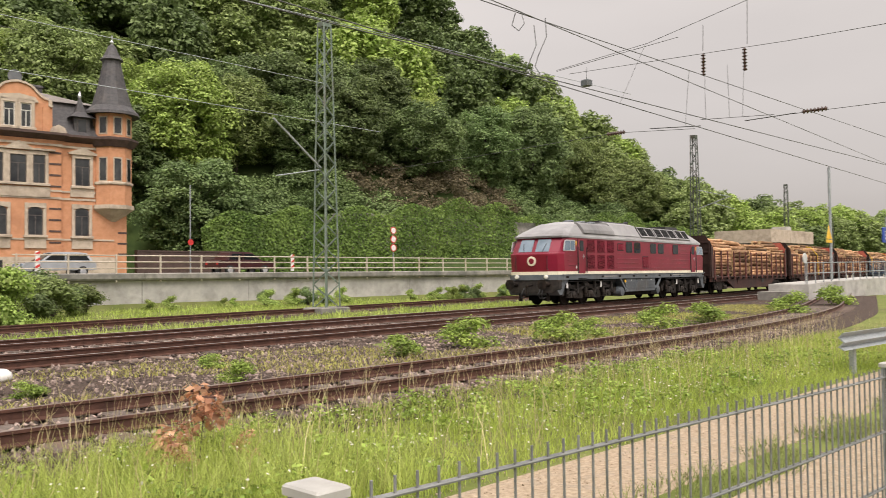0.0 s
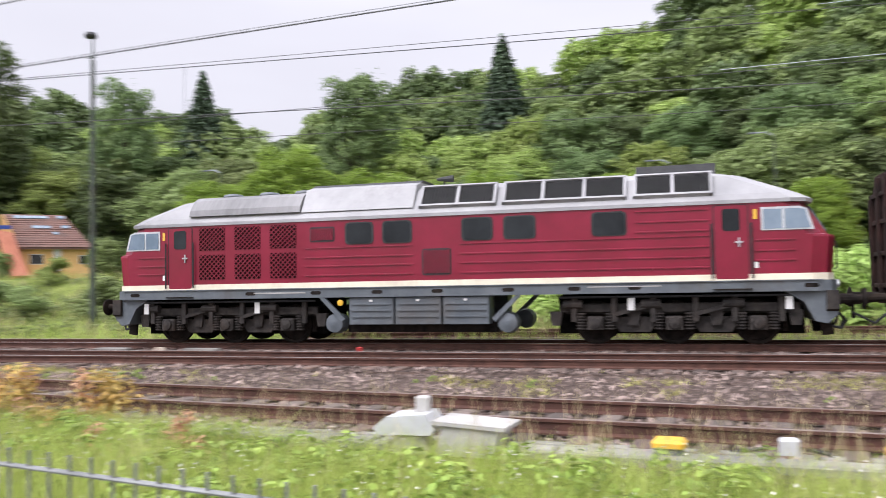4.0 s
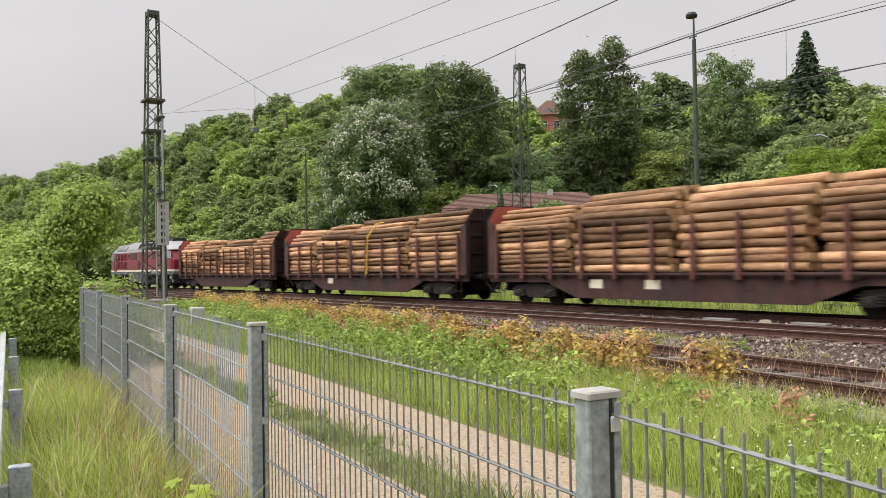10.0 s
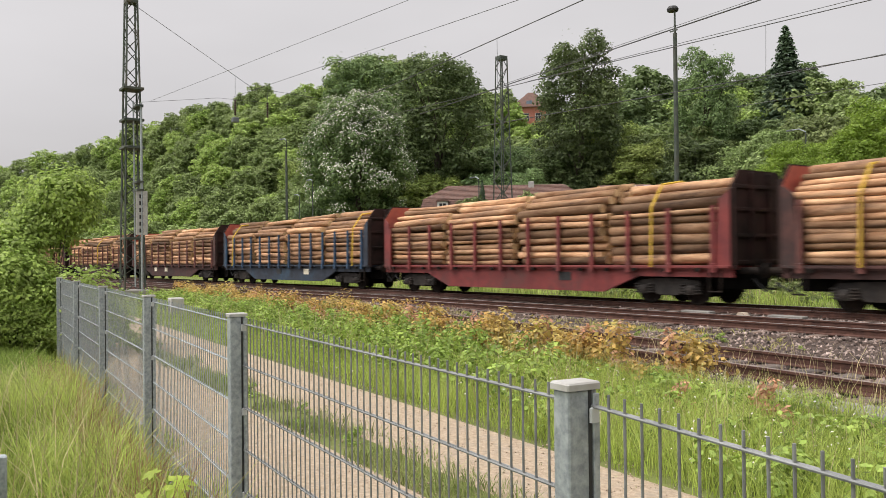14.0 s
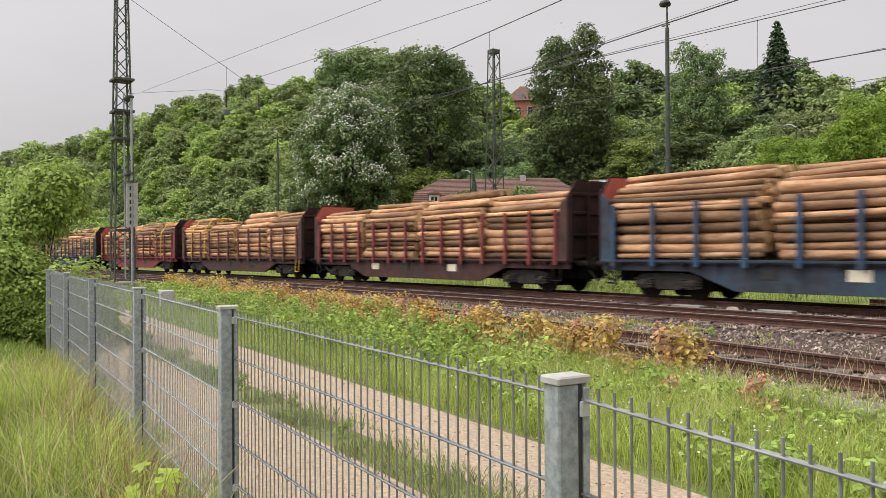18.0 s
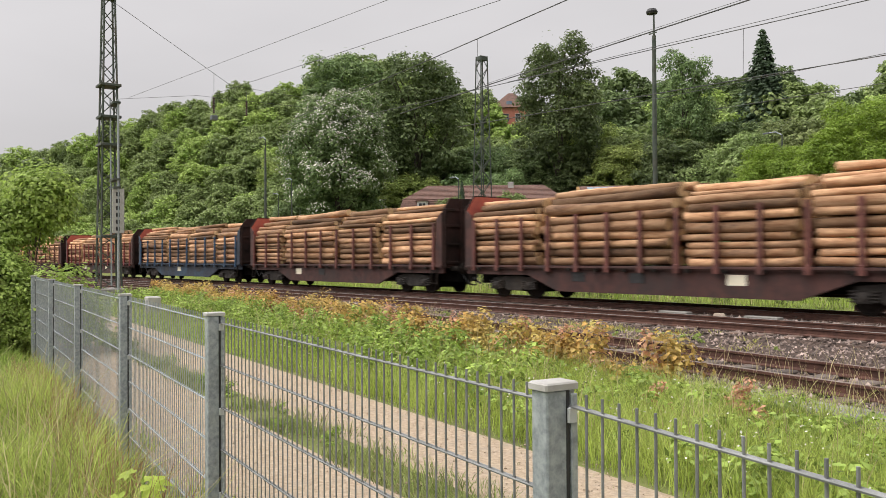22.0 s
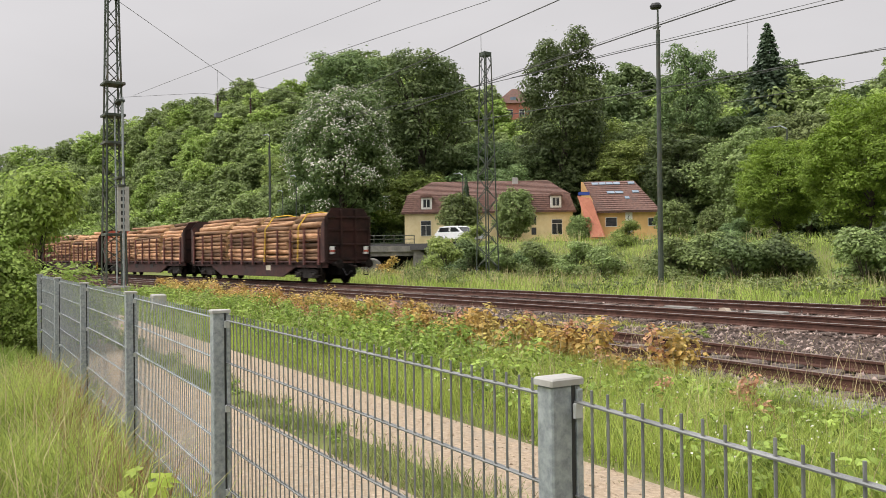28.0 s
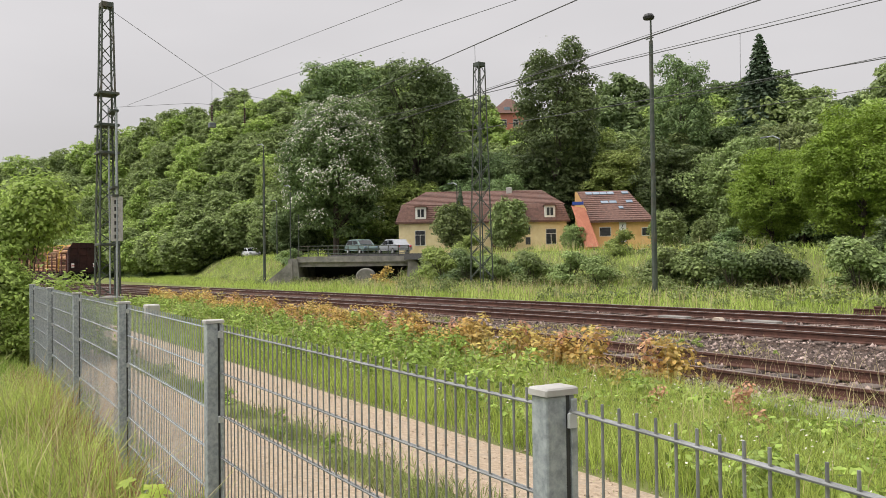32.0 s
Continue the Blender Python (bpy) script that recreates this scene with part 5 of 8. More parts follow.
    for x0, x1 in ((7.62, 8.28), (8.62, 9.26)):
        house_window(V, x0, x1, 11.45, 13.0, -0.3, 0, M_WINPALE, M_SAND, 0.12)
    part("gable_arch", MB().prism([(7.2, 13.1), (7.4, 13.45), (8.46, 13.6), (9.5, 13.45), (9.7, 13.1), (9.3, 13.15), (8.46, 13.25), (7.6, 13.15)], "y", -0.42, -0.3), M_SAND, V)
    for x in (6.0, 10.9):
        part("scroll", MB().prism([(x - 0.55, 11.25), (x + 0.55, 11.25), (x + 0.4, 11.6), (x, 11.8), (x - 0.4, 11.6)], "y", -0.5, 0.0), M_SAND, V)
    # small dormers
    for x in (3.15, 12.5):
        d = part("dormer", MB().box(x - 0.5, x + 0.5, -0.05, 1.2, 11.25, 12.55), M_SLATE, V, "slate dormer with a pointed roof")
        part("dormer_roof", MB().loft([[(x - 0.8, -0.35, 12.5), (x + 0.8, -0.35, 12.5), (x + 0.8, 1.3, 12.5), (x - 0.8, 1.3, 12.5)], [(x - 0.3, 0.2, 12.95), (x + 0.3, 0.2, 12.95), (x + 0.3, 0.8, 12.95), (x - 0.3, 0.8, 12.95)], [(x - 0.03, 0.47, 14.0), (x + 0.03, 0.47, 14.0), (x + 0.03, 0.53, 14.0), (x - 0.03, 0.53, 14.0)]]), M_SLATE, d)
        part("finial", MB().lathe((x, 0.5, 13.9), [(0.08, 0), (0.12, 0.15), (0.02, 0.5)], 8), M_ALU, d)
        house_window(V, x - 0.32, x + 0.32, 11.4, 12.4, -0.05, 0, M_WINFRAME, None, bars=False)
    # windows of the two storeys
    for x0, x1, y in ((2.63, 3.70, 0.0), (12.05, 13.0, 0.0)):
        w = house_window(V, x0, x1, 7.85, 9.70, y, 0, None, M_SAND, 0.12)
        part("pediment", MB().prism([(x0 - 0.45, 9.95), (x1 + 0.45, 9.95), (x1 + 0.45, 10.07), ((x0 + x1) / 2, 10.45), (x0 - 0.45, 10.07)], "y", y - 0.22, y), M_SAND, w)
        part("apron", MB().box(x0 - 0.3, x1 + 0.3, y - 0.08, y, 7.1, 7.7), M_SAND, w)
        house_window(V, x0, x1 - 0.05, 4.47, 6.35, y, 0.22, None, M_SAND, 0.12)
        part("apron", MB().box(x0 - 0.2, x1 + 0.2, y - 0.08, y, 3.6, 4.3), M_SAND, V)
    for x0, x1 in ((6.75, 7.6), (8.0, 8.97), (9.36, 10.1)):
        house_window(V, x0, x1, 7.85, 9.70 if x0 != 8.0 else 9.65, -0.32, 0, None, M_SAND, 0.12)
    part("pediment", MB().prism([(6.2, 9.98), (10.7, 9.98), (10.7, 10.1), (9.3, 10.1), (8.48, 10.55), (7.7, 10.1), (6.2, 10.1)], "y", -0.56, -0.32), M_SAND, V)
    part("apron", MB().box(6.4, 10.4, -0.42, -0.32, 6.95, 7.6), M_SAND, V)
    for x0, x1 in ((6.89, 7.84), (9.07, 9.97)):
        house_window(V, x0, x1, 4.47, 6.30, -0.32, 0.25, None, M_SAND, 0.12)
        part("apron", MB().box(x0 - 0.2, x1 + 0.2, -0.40, -0.32, 3.6, 4.3), M_SAND, V)
    for x0, x1, y in ((2.6, 3.3, 0), (7.0, 7.6, -0.32), (9.3, 10.0, -0.32), (12.2, 12.8, 0)):
        house_window(V, x0, x1, 2.2, 2.85, y - 0.08, 0, None, None, bars=False)
    # corner oriel carried up as a turret
    cx, cy = 14.6, 0.35
    def octo(r, z):
        return [(cx + r * math.cos(math.pi / 8 + k * math.pi / 4), cy + r * math.sin(math.pi / 8 + k * math.pi / 4), z) for k in range(8)]
    part("corner_wall", MB().box(13.8, Wd - 0.05, 0.02, Dp, 1.2, 11.0), M_BRICK, V)
    T = part("turret", MB().loft([octo(1.3, 6.6), octo(1.3, 12.95)]), M_BRICK, V, "round brick corner turret with slate spire")
    part("corbel", MB().loft([octo(0.25, 5.4), octo(0.8, 5.85), octo(1.45, 6.35), octo(1.45, 6.62)]), M_SAND, T)
    part("ring", MB().loft([octo(1.42, 10.6), octo(1.75, 11.05), octo(1.75, 11.2), octo(1.35, 11.3)]), M_CORNICE, T)
    part("ring", MB().loft([octo(1.36, 8.0), octo(1.4, 8.05), octo(1.4, 8.15), octo(1.36, 8.2)]), M_SAND, T)
    part("spire", MB().lathe((cx, cy, 0), [(1.30, 12.9), (1.85, 12.85), (1.80, 13.05), (1.35, 13.5), (0.95, 14.9), (0.62, 16.5), (0.62, 16.7), (0.78, 16.8), (0.55, 17.1), (0.28, 17.75), (0.05, 18.0)], 16), M_SLATE, T, "slate spire")
    part("finial", MB().lathe((cx, cy, 17.9), [(0.07, 0), (0.14, 0.2), (0.03, 0.35), (0.02, 0.7)], 8), M_ALU, T)
    for a in (-90, -45, -135):
        ca, sa = math.cos(radians(a)), math.sin(radians(a))
        for z0, z1, rise in ((8.3, 9.8, 0), (11.55, 12.6, 0.3)):
            w = part("turret_window", MB(), M_WINFRAME, T)
            n = Vector((ca, sa, 0))
            t = Vector((-sa, ca, 0))
            c = Vector((cx, cy, 0)) + n * 1.2
            for nm, hw, o, mm, e in (("frame", 0.30, 0.03, M_SAND, 0.10), ("pane", 0.22, 0.05, M_WINGLASS, 0.0)):
                vs = [tuple(c + t * u + n * d + Vector((0, 0, z))) for d in (-0.1, o) for u, z in ((-hw, z0 - e), (hw, z0 - e), (hw, z1 + e), (-hw, z1 + e))]
                part(nm, MB().add(vs, [(3, 2, 1, 0), (4, 5, 6, 7), (0, 1, 5, 4), (1, 2, 6, 5), (2, 3, 7, 6), (3, 0, 4, 7)]), mm, w)
    for k in range(9):
        z = 3.2 + k * 0.74
        if z > 5.2 and z < 6.8:
            continue
        part("dark_course", MB().box(14.9, Wd - 0.02, -0.005, 0.02, z, z + 0.12), M_CORNICE, V)
    part("drainpipe", MB().tube((2.0 - 0.75, -0.08, 2), (2.0 - 0.75, -0.08, 6.3), 0.06), M_SAND, V)
    part("wall_box", MB().bbox(1.1, 1.5, -0.2, 0, 4.9, 6.3, 0.03), M_SAND, V)
    part("annex", MB().box(-3.4, -0.1, 2.0, 8.0, 1.2, 4.3).box(-3.6, 0, 1.8, 8.2, 4.3, 4.5), M_SAND, V, "low grey side annexe")
    return V


VILLA = villa()



# ---------------------------------------------------------------- trees
M_LEAF = [leaf_mat("leaves_mid", (0.165, 0.235, 0.075), (0.31, 0.395, 0.15), 0.45, 0.34, each=0.28), leaf_mat("leaves_deep", (0.105, 0.165, 0.06), (0.215, 0.295, 0.115), 0.45, 0.34, each=0.28), leaf_mat("leaves_fresh", (0.22, 0.31, 0.07), (0.37, 0.46, 0.14), 0.45, 0.36, each=0.22)]
M_NEEDLE = leaf_mat("needles", (0.07, 0.11, 0.065), (0.13, 0.18, 0.105), trans=0.2)
M_TRUNK = mat("bark", (0.05, 0.04, 0.032), (0.11, 0.09, 0.07), scale=6, rough=0.95, bump=0.7, stretch=(1, 1, 0.25))


def leaf_cloud(rng, lumps, per_m2, size, up=0.6, tumble=0.4):
    """Leaf faces scattered through the outer half of several ragged lumps; returns vertices and faces as arrays."""
    P, N = [], []
    for (cx, cy, cz, rx, ry, rz) in lumps:
        area = 4 * math.pi * ((rx * ry + rx * rz + ry * rz) / 3)
        n = max(3, int(area * per_m2))
        d = rng.normal(size=(n, 3))
        d /= np.linalg.norm(d, axis=1)[:, None]
        d[:, 2] = np.where(d[:, 2] < -0.55, -d[:, 2], d[:, 2])
        ph = rng.uniform(0, 6.28, 3)
        k = (0.58 + 0.47 * rng.uniform(0, 1, (n, 1)) ** 0.6) * (1 + 0.2 * np.sin(d[:, :1] * 6 + ph[0]) * np.cos(d[:, 1:2] * 7 + ph[1]) + 0.14 * np.sin(d[:, 2:3] * 10 + ph[2]))
        k *= 1 + 0.14 * (rng.uniform(0, 1, (n, 1)) > 0.93)
        P.append(np.array([cx, cy, cz]) + d * k * np.array([rx, ry, rz]))
        N.append(d)
    P, N = np.concatenate(P), np.concatenate(N)
    return leaf_faces(rng, P, N, size, up, tumble)


def leaf_faces(rng, P, N, size, up=0.4, tumble=0.55):
    n = len(P)
    nn = N + rng.normal(scale=tumble, size=(n, 3)) + np.array([0, 0, up])
    nn /= np.linalg.norm(nn, axis=1)[:, None]
    a = np.cross(nn, rng.normal(size=(n, 3)))
    a /= np.linalg.norm(a, axis=1)[:, None]
    b = np.cross(nn, a)
    s = size * rng.uniform(0.55, 1.3, size=(n, 1))
    v = np.stack([P + a * s, P + b * s * 0.62 + nn * s * 0.15, P - a * s, P - b * s * 0.62 + nn * s * 0.15], 1).reshape(-1, 3)
    f = np.arange(4 * n).reshape(-1, 4)
    return v, f


def quads_mesh(name, v, f, mats):
    me = bpy.data.meshes.new(name)
    me.vertices.add(len(v))
    me.vertices.foreach_set("co", np.asarray(v, dtype=np.float32).ravel())
    n, k = f.shape
    me.loops.add(n * k)
    me.loops.foreach_set("vertex_index", f.ravel().astype(np.int32))
    me.polygons.add(n)
    me.polygons.foreach_set("loop_start", np.arange(0, n * k, k, dtype=np.int32))
    for m in mats:
        me.materials.append(m)
    me.update(calc_edges=True)
    return me


def tree_meshes(seed, h, w, mi, kind="broad", dens=27.0, size=0.145):
    """Trunk with limbs, and a crown of leaf clumps."""
    rng = np.random.default_rng(seed)
    rnd = random.Random(seed)
    tr = MB()
    pts = [(0, 0, -1.0), (rnd.uniform(-0.2, 0.2), rnd.uniform(-0.2, 0.2), h * 0.3), (rnd.uniform(-0.4, 0.4), rnd.uniform(-0.4, 0.4), h * 0.6), (0, 0, h * 0.88)]
    rr = [0.024 * h, 0.019 * h, 0.012 * h, 0.004 * h]
    for i in range(3):
        tr.tube(pts[i], pts[i + 1], rr[i], rr[i + 1], 7)
    if kind == "spruce":
        n = 15000
        q = 1 - np.sqrt(rng.uniform(0, 1, n))
        lay = np.floor(q * 24) / 24
        saw = 1 - (q * 24 - np.floor(q * 24))
        a = rng.uniform(0, 6.2832, n)
        bough = 0.78 + 0.22 * np.cos(a * 9 + lay * 40)
        rad = w * (1 - q) ** 0.8 * bough * (0.72 + 0.28 * saw) * (0.3 + 0.7 * np.sqrt(rng.uniform(0, 1, n))) + 0.05
        P = np.stack([rad * np.cos(a), rad * np.sin(a), h * (0.07 + 0.93 * q) - 0.22 * rad], 1)
        N = np.stack([np.cos(a) * 0.6, np.sin(a) * 0.6, np.full(n, 0.5)], 1)
        v, f = leaf_faces(rng, P, N, 0.2, 0.2)
        return tr.mesh("trunk", [M_TRUNK]), quads_mesh("crown", v, f, [M_NEEDLE])
    lumps = []
    n = 130
    for i in range(n):
        u = 1 - 2 * (i + 0.5) / n
        a = 2.39996 * i + rnd.uniform(-0.4, 0.4)
        side = math.sqrt(1 - u * u) ** 0.8
        k = rnd.uniform(0.68, 1.03)
        s = w * rnd.uniform(0.12, 0.27)
        zc = h * 0.56 + (h * 0.46 if u > 0 else h * 0.42) * u * k
        c = (w * 0.86 * side * k * math.cos(a), w * 0.86 * side * k * math.sin(a), zc)
        lumps.append((*c, s, s, s * rnd.uniform(0.55, 0.9)))
        if i % 8 == 0:
            tr.tube((0, 0, max(h * 0.18, zc - h * 0.28)), c, 0.007 * h, 0.002 * h, 5)
    v, f = leaf_cloud(rng, lumps, dens, size)
    v2, f2 = leaf_cloud(rng, [(0, 0, h * 0.53, w * 0.68, w * 0.68, h * 0.37)], dens * 0.8, size)
    v, f = np.concatenate([v, v2]), np.concatenate([f, f2 + len(v)])
    return tr.mesh("trunk", [M_TRUNK]), quads_mesh("crown", v, f, [M_LEAF[mi]])


TREES = [tree_meshes(i, 11.0, 4.4 + 0.5 * (i % 3), i % 2 if i % 4 else 2) for i in range(8)]
SPRUCE = tree_meshes(31, 16.0, 3.4, 1, "spruce")


def tree(meshes, label, cat, group, m, name="tree"):
    t = thing(name, label, cat, group, at=m)
    part("trunk", meshes[0], None, t)
    part("crown", meshes[1], None, t)
    return t


def mesh_points(me):
    v = np.empty(len(me.vertices) * 3, dtype=np.float32)
    me.vertices.foreach_get("co", v)
    return v.reshape(-1, 4, 3)


def plant_forest():
    """Single trees along the foot of the slope, and the uncountable woods behind and far off."""
    rnd = random.Random(5)
    rng = np.random.default_rng(6)
    far_kinds = [mesh_points(tree_meshes(70 + i, 11.0, 4.9, 0, dens=6.0, size=0.3)[1]) for i in range(4)]
    woods = [[], [], []]
    for ring, dr in enumerate((2, 10, 19, 29, 40, 51, 62, 6, 14, 24, 34, 45, 56)):
        h = -86.0 if ring < 7 else 67.0
        while h < 104:
            foot = lerp_table(FOOT, h)
            far = foot > 128
            h += math.degrees((6.6 if not far else 7.6) * (0.66 if h > 67 else 1.0) / (foot + dr)) * rnd.uniform(0.75, 1.25)
            r = foot + dr + rnd.uniform(-3, 3)
            x, y = -r * math.sin(radians(h)), r * math.cos(radians(h))
            if 4 < x < 33 and y < 74 or (-84 < x < -48 and y < 75 and x < -48):
                continue
            if y < line_b(x) + 9 or 37 < x < 118 and y < 66:
                continue
            if abs(h - 53.9) < 1.7 and ring > 5:
                continue
            s = rnd.uniform(0.82, 1.18) * (0.66 if h > 67 else 1.0)
            if 52.3 < h < 55.6 and ring >= 2:
                s *= 0.8
            if ring == 6:
                s *= rnd.uniform(0.8, 1.2)
            place, sx, sy, sz, turn = (x, y, ground_z(x, y) - 0.3), s * rnd.uniform(0.95, 1.2), s * rnd.uniform(0.95, 1.2), s * rnd.uniform(0.85, 1.1), rnd.uniform(0, 6.28)
            if far or ring > 2 or h > 70:
                q = far_kinds[rnd.randrange(4)] * np.array([sx, sy, sz])
                ca, sa = math.cos(turn), math.sin(turn)
                q = np.stack([q[..., 0] * ca - q[..., 1] * sa, q[..., 0] * sa + q[..., 1] * ca, q[..., 2]], -1) + np.array(place)
                if foot > 150:
                    q = q[rng.uniform(0, 1, len(q)) < 0.75]
                # past heading 67 no deep green: haze's brightening is put into leaf colours
                woods[rnd.choice((0, 0, 1, 2) if h < 67 else (0, 0, 2))].append(q)
                continue
            k = rnd.randrange(len(TREES))
            tree(TREES[k], "broad-leaved tree in full leaf on the slope", "tree", "trees of the wooded slope", Matrix.LocRotScale(place, Euler((0, 0, turn)), (sx, sy, sz)))
    # undergrowth along the foot of the slope
    low = []
    for k in range(520):
        h = rnd.uniform(-60, 84)
        r = lerp_table(FOOT, h) + rnd.uniform(-2.5, 9)
        x, y = -r * math.sin(radians(h)), r * math.cos(radians(h))
        if 8 < x < 33 and y < 70 or 33 <= x < 118 and y < 62.5 or y < max(line_b(x) + 9, road_y(x) + 5):
            continue
        q = rnd.uniform(0.9, 1.7)
        low.append((x, y, ground_z(x, y) + rnd.uniform(0.3, 2.2), q, q, q * 0.75))
    for k in range(330):
        x, y = rnd.uniform(34, 116), rnd.uniform(61.0, 72.0)
        if 58 < x < 80 and y < 70:
            continue
        q = rnd.uniform(1.0, 1.9)
        low.append((x, y, ground_z(x, y) + rnd.uniform(0.2, 2.0), q, q, q * 0.75))
    v, f = leaf_cloud(rng, low, 15, 0.15)
    tagged(part("undergrowth", quads_mesh("undergrowth", v, f, [M_LEAF[1]]), None), "deep green undergrowth at the edge of the woods", "undergrowth", kind="stuff")
    for k, lot in enumerate(woods):
        q = np.concatenate(lot)
        me = quads_mesh("woods", q.reshape(-1, 3), np.arange(len(q) * 4).reshape(-1, 4), [M_LEAF[k]])
        tagged(part("far_woods", me, None), ("mid-green", "deep green", "fresh light green")[k] + " tree crowns of the upper woods", "woods", kind="stuff")


plant_forest()


# ---------------------------------------------------------------- retaining wall with road railing
M_RAILING = mat("pale_railing", (0.42, 0.36, 0.29), (0.58, 0.52, 0.44), scale=3, rough=0.6, metal=0.1, c3=(0.35, 0.2, 0.12), stain=0.4)
M_TILE = mat("roof_tiles", (0.10, 0.05, 0.038), (0.18, 0.095, 0.07), scale=4, rough=0.8, bump=0.5, bscale=10, c3=(0.08, 0.05, 0.04), stain=0.7)
M_YWALL = mat("yellow_plaster", (0.70, 0.57, 0.31), (0.80, 0.68, 0.41), scale=1.5, rough=0.9, c3=(0.5, 0.38, 0.2), stain=0.5)
M_OWALL = mat("orange_plaster", (0.66, 0.40, 0.16), (0.78, 0.50, 0.22), scale=1.5, rough=0.9, c3=(0.5, 0.28, 0.12), stain=0.5)
M_OSLOPE = mat("red_panel_slope", (0.44, 0.15, 0.09), (0.56, 0.22, 0.13), scale=2, rough=0.7)
M_REDHOUSE = mat("red_plaster", (0.45, 0.16, 0.11), (0.55, 0.22, 0.16), scale=1.5, rough=0.9)
M_BLUE = mat("blue_paint", (0.02, 0.05, 0.28), (0.03, 0.08, 0.36), scale=3, rough=0.5)
M_SIGNRED = mat("sign_red", (0.5, 0.03, 0.03), (0.6, 0.05, 0.04), scale=4, rough=0.4)


def retaining_wall():
    Wl = thing("retaining_wall", "weathered concrete retaining wall below the road", "wall", kind="structure")
    x = 15.0
    k = 0
    while x < 150:
        n = 7.0
        part("wall_panel", MB().box(x + 0.015, x + n - 0.015, 45.0, 45.5, -0.9, 1.42), M_CONC, Wl)
        part("coping", MB().prism([(44.75, 1.45), (44.68, 1.55), (44.68, 1.80), (44.8, 1.86), (45.9, 1.86), (45.9, 1.42), (45.0, 1.40)], "x", x + 0.01, x + n - 0.01), M_CONC_DARK, Wl)
        x += n
    R = thing("road_railing", "pale steel pipe railing along the road edge", "railing")
    x = 15.2
    while x < 150:
        part("post", MB().bbox(x - 0.045, x + 0.045, 44.74, 44.83, 1.35, 2.9, 0.01), M_RAILING, R)
        x += 2.6
    for z in (2.12, 2.48, 2.84):
        part("rail", MB().tube((15.0, 44.78, z), (150, 44.78, z), 0.035, n=6), M_RAILING, R)
    # striped warning posts on the road
    for x in (16.9, 33.5, 63.0):
        b = thing("warning_beacon", "red and white striped road beacon", "road beacon", "road beacons", at=pose(x, 46.6, road_z(x)))
        part("board", MB().bbox(-0.13, 0.13, -0.02, 0.02, 0.25, 1.35, 0.02), M_WHITE, b)
        for z in (0.4, 0.75, 1.1):
            part("stripe", MB().prism([(-0.12, z), (0.12, z + 0.14), (0.12, z + 0.28), (-0.12, z + 0.14)], "y", -0.028, -0.021), M_SIGNRED, b)
        part("foot", MB().bbox(-0.25, 0.25, -0.2, 0.2, 0, 0.14, 0.03), M_BLACK, b)
    # round traffic signs
    s = thing("traffic_sign", "pole with three round traffic signs", "traffic sign", at=pose(48.7, 53.0, road_z(48)))
    part("pole", MB().tube((0, 0, 0), (0, 0, 4.1), 0.04), M_GALV, s)
    for z in (3.75, 3.0, 2.25):
        d = part("disc", MB().lathe((0, -0.05, z), [(0.33, 0.02), (0.33, -0.02)], 18, "y"), M_SIGNRED, s)
        part("face", MB().lathe((0, -0.075, z), [(0.25, 0.01), (0.25, -0.005)], 18, "y"), M_WHITE, d)
    s = thing("traffic_sign", "round traffic sign on a slim pole by the villa", "traffic sign", at=pose(30.0, 54.0, road_z(30)))
    part("pole", MB().tube((0, 0, 0), (0, 0, 6.5), 0.04), M_GALV, s)
    part("disc", MB().lathe((0, -0.05, 2.4), [(0.22, 0.02), (0.22, -0.02)], 16, "y"), M_SIGNRED, s)


retaining_wall()
rw = thing("courtyard_wall", "dark boundary wall beside the villa", "wall", kind="structure")
part("wall_panel", MB().box(27.5, 36.0, 57.0, 57.4, 1.2, 3.5), M_CORNICE, rw)
part("coping", MB().box(27.5, 36.0, 56.95, 57.45, 3.5, 3.6), M_CORNICE, rw)


# ---------------------------------------------------------------- masonry slope wall under ivy
M_IVY = leaf_mat("ivy_leaves", (0.085, 0.15, 0.03), (0.205, 0.30, 0.07), 0.5, 0.3, 0.35)


def ivy_wall():
    w = thing("rock_wall", "old masonry wall at the foot of the slope", "wall", kind="structure")
    part("wall_panel", MB().prism([(58.5, 1.0), (60.0, 5.6), (63, 5.6), (63, 1.0)], "x", 36.0, 49.99).prism([(58.5, 1.0), (60.6, 7.6), (63, 7.6), (63, 1.0)], "x", 50.0, 118.0), M_CONC_DARK, w)
    rng = np.random.default_rng(8)
    n = 90000
    x = 34 + 84 * rng.uniform(0, 1, n) ** 1.25
    t = rng.uniform(0, 1, n)
    hgt = np.interp(x, [34, 40, 52], [0.55, 0.72, 1.0]) + 0.10 * np.sin(x * 0.21) + 0.06 * np.sin(x * 0.9)
    t = t * hgt
    keep = ~((t > 0.5) & (t < 0.85) & (np.abs(x - 76) < 2.0))
    x, t = x[keep], t[keep]
    P = np.stack([x, 58.35 + 2.3 * t - rng.uniform(0.0, 0.7, len(x)) - np.maximum(t - 0.95, 0) * 3, 1.0 + 7.7 * t], 1)
    N = np.tile(np.array([[0, -1.0, 0.25]]), (len(x), 1))
    v, f = leaf_faces(rng, P, N, 0.13, 0.1)
    ob = part("ivy", quads_mesh("ivy", v, f, [M_IVY]), None)
    tagged(ob, "dense ivy hanging over the masonry wall", "ivy", kind="stuff")


ivy_wall()
rng_s = np.random.default_rng(15)
lumps_s = []
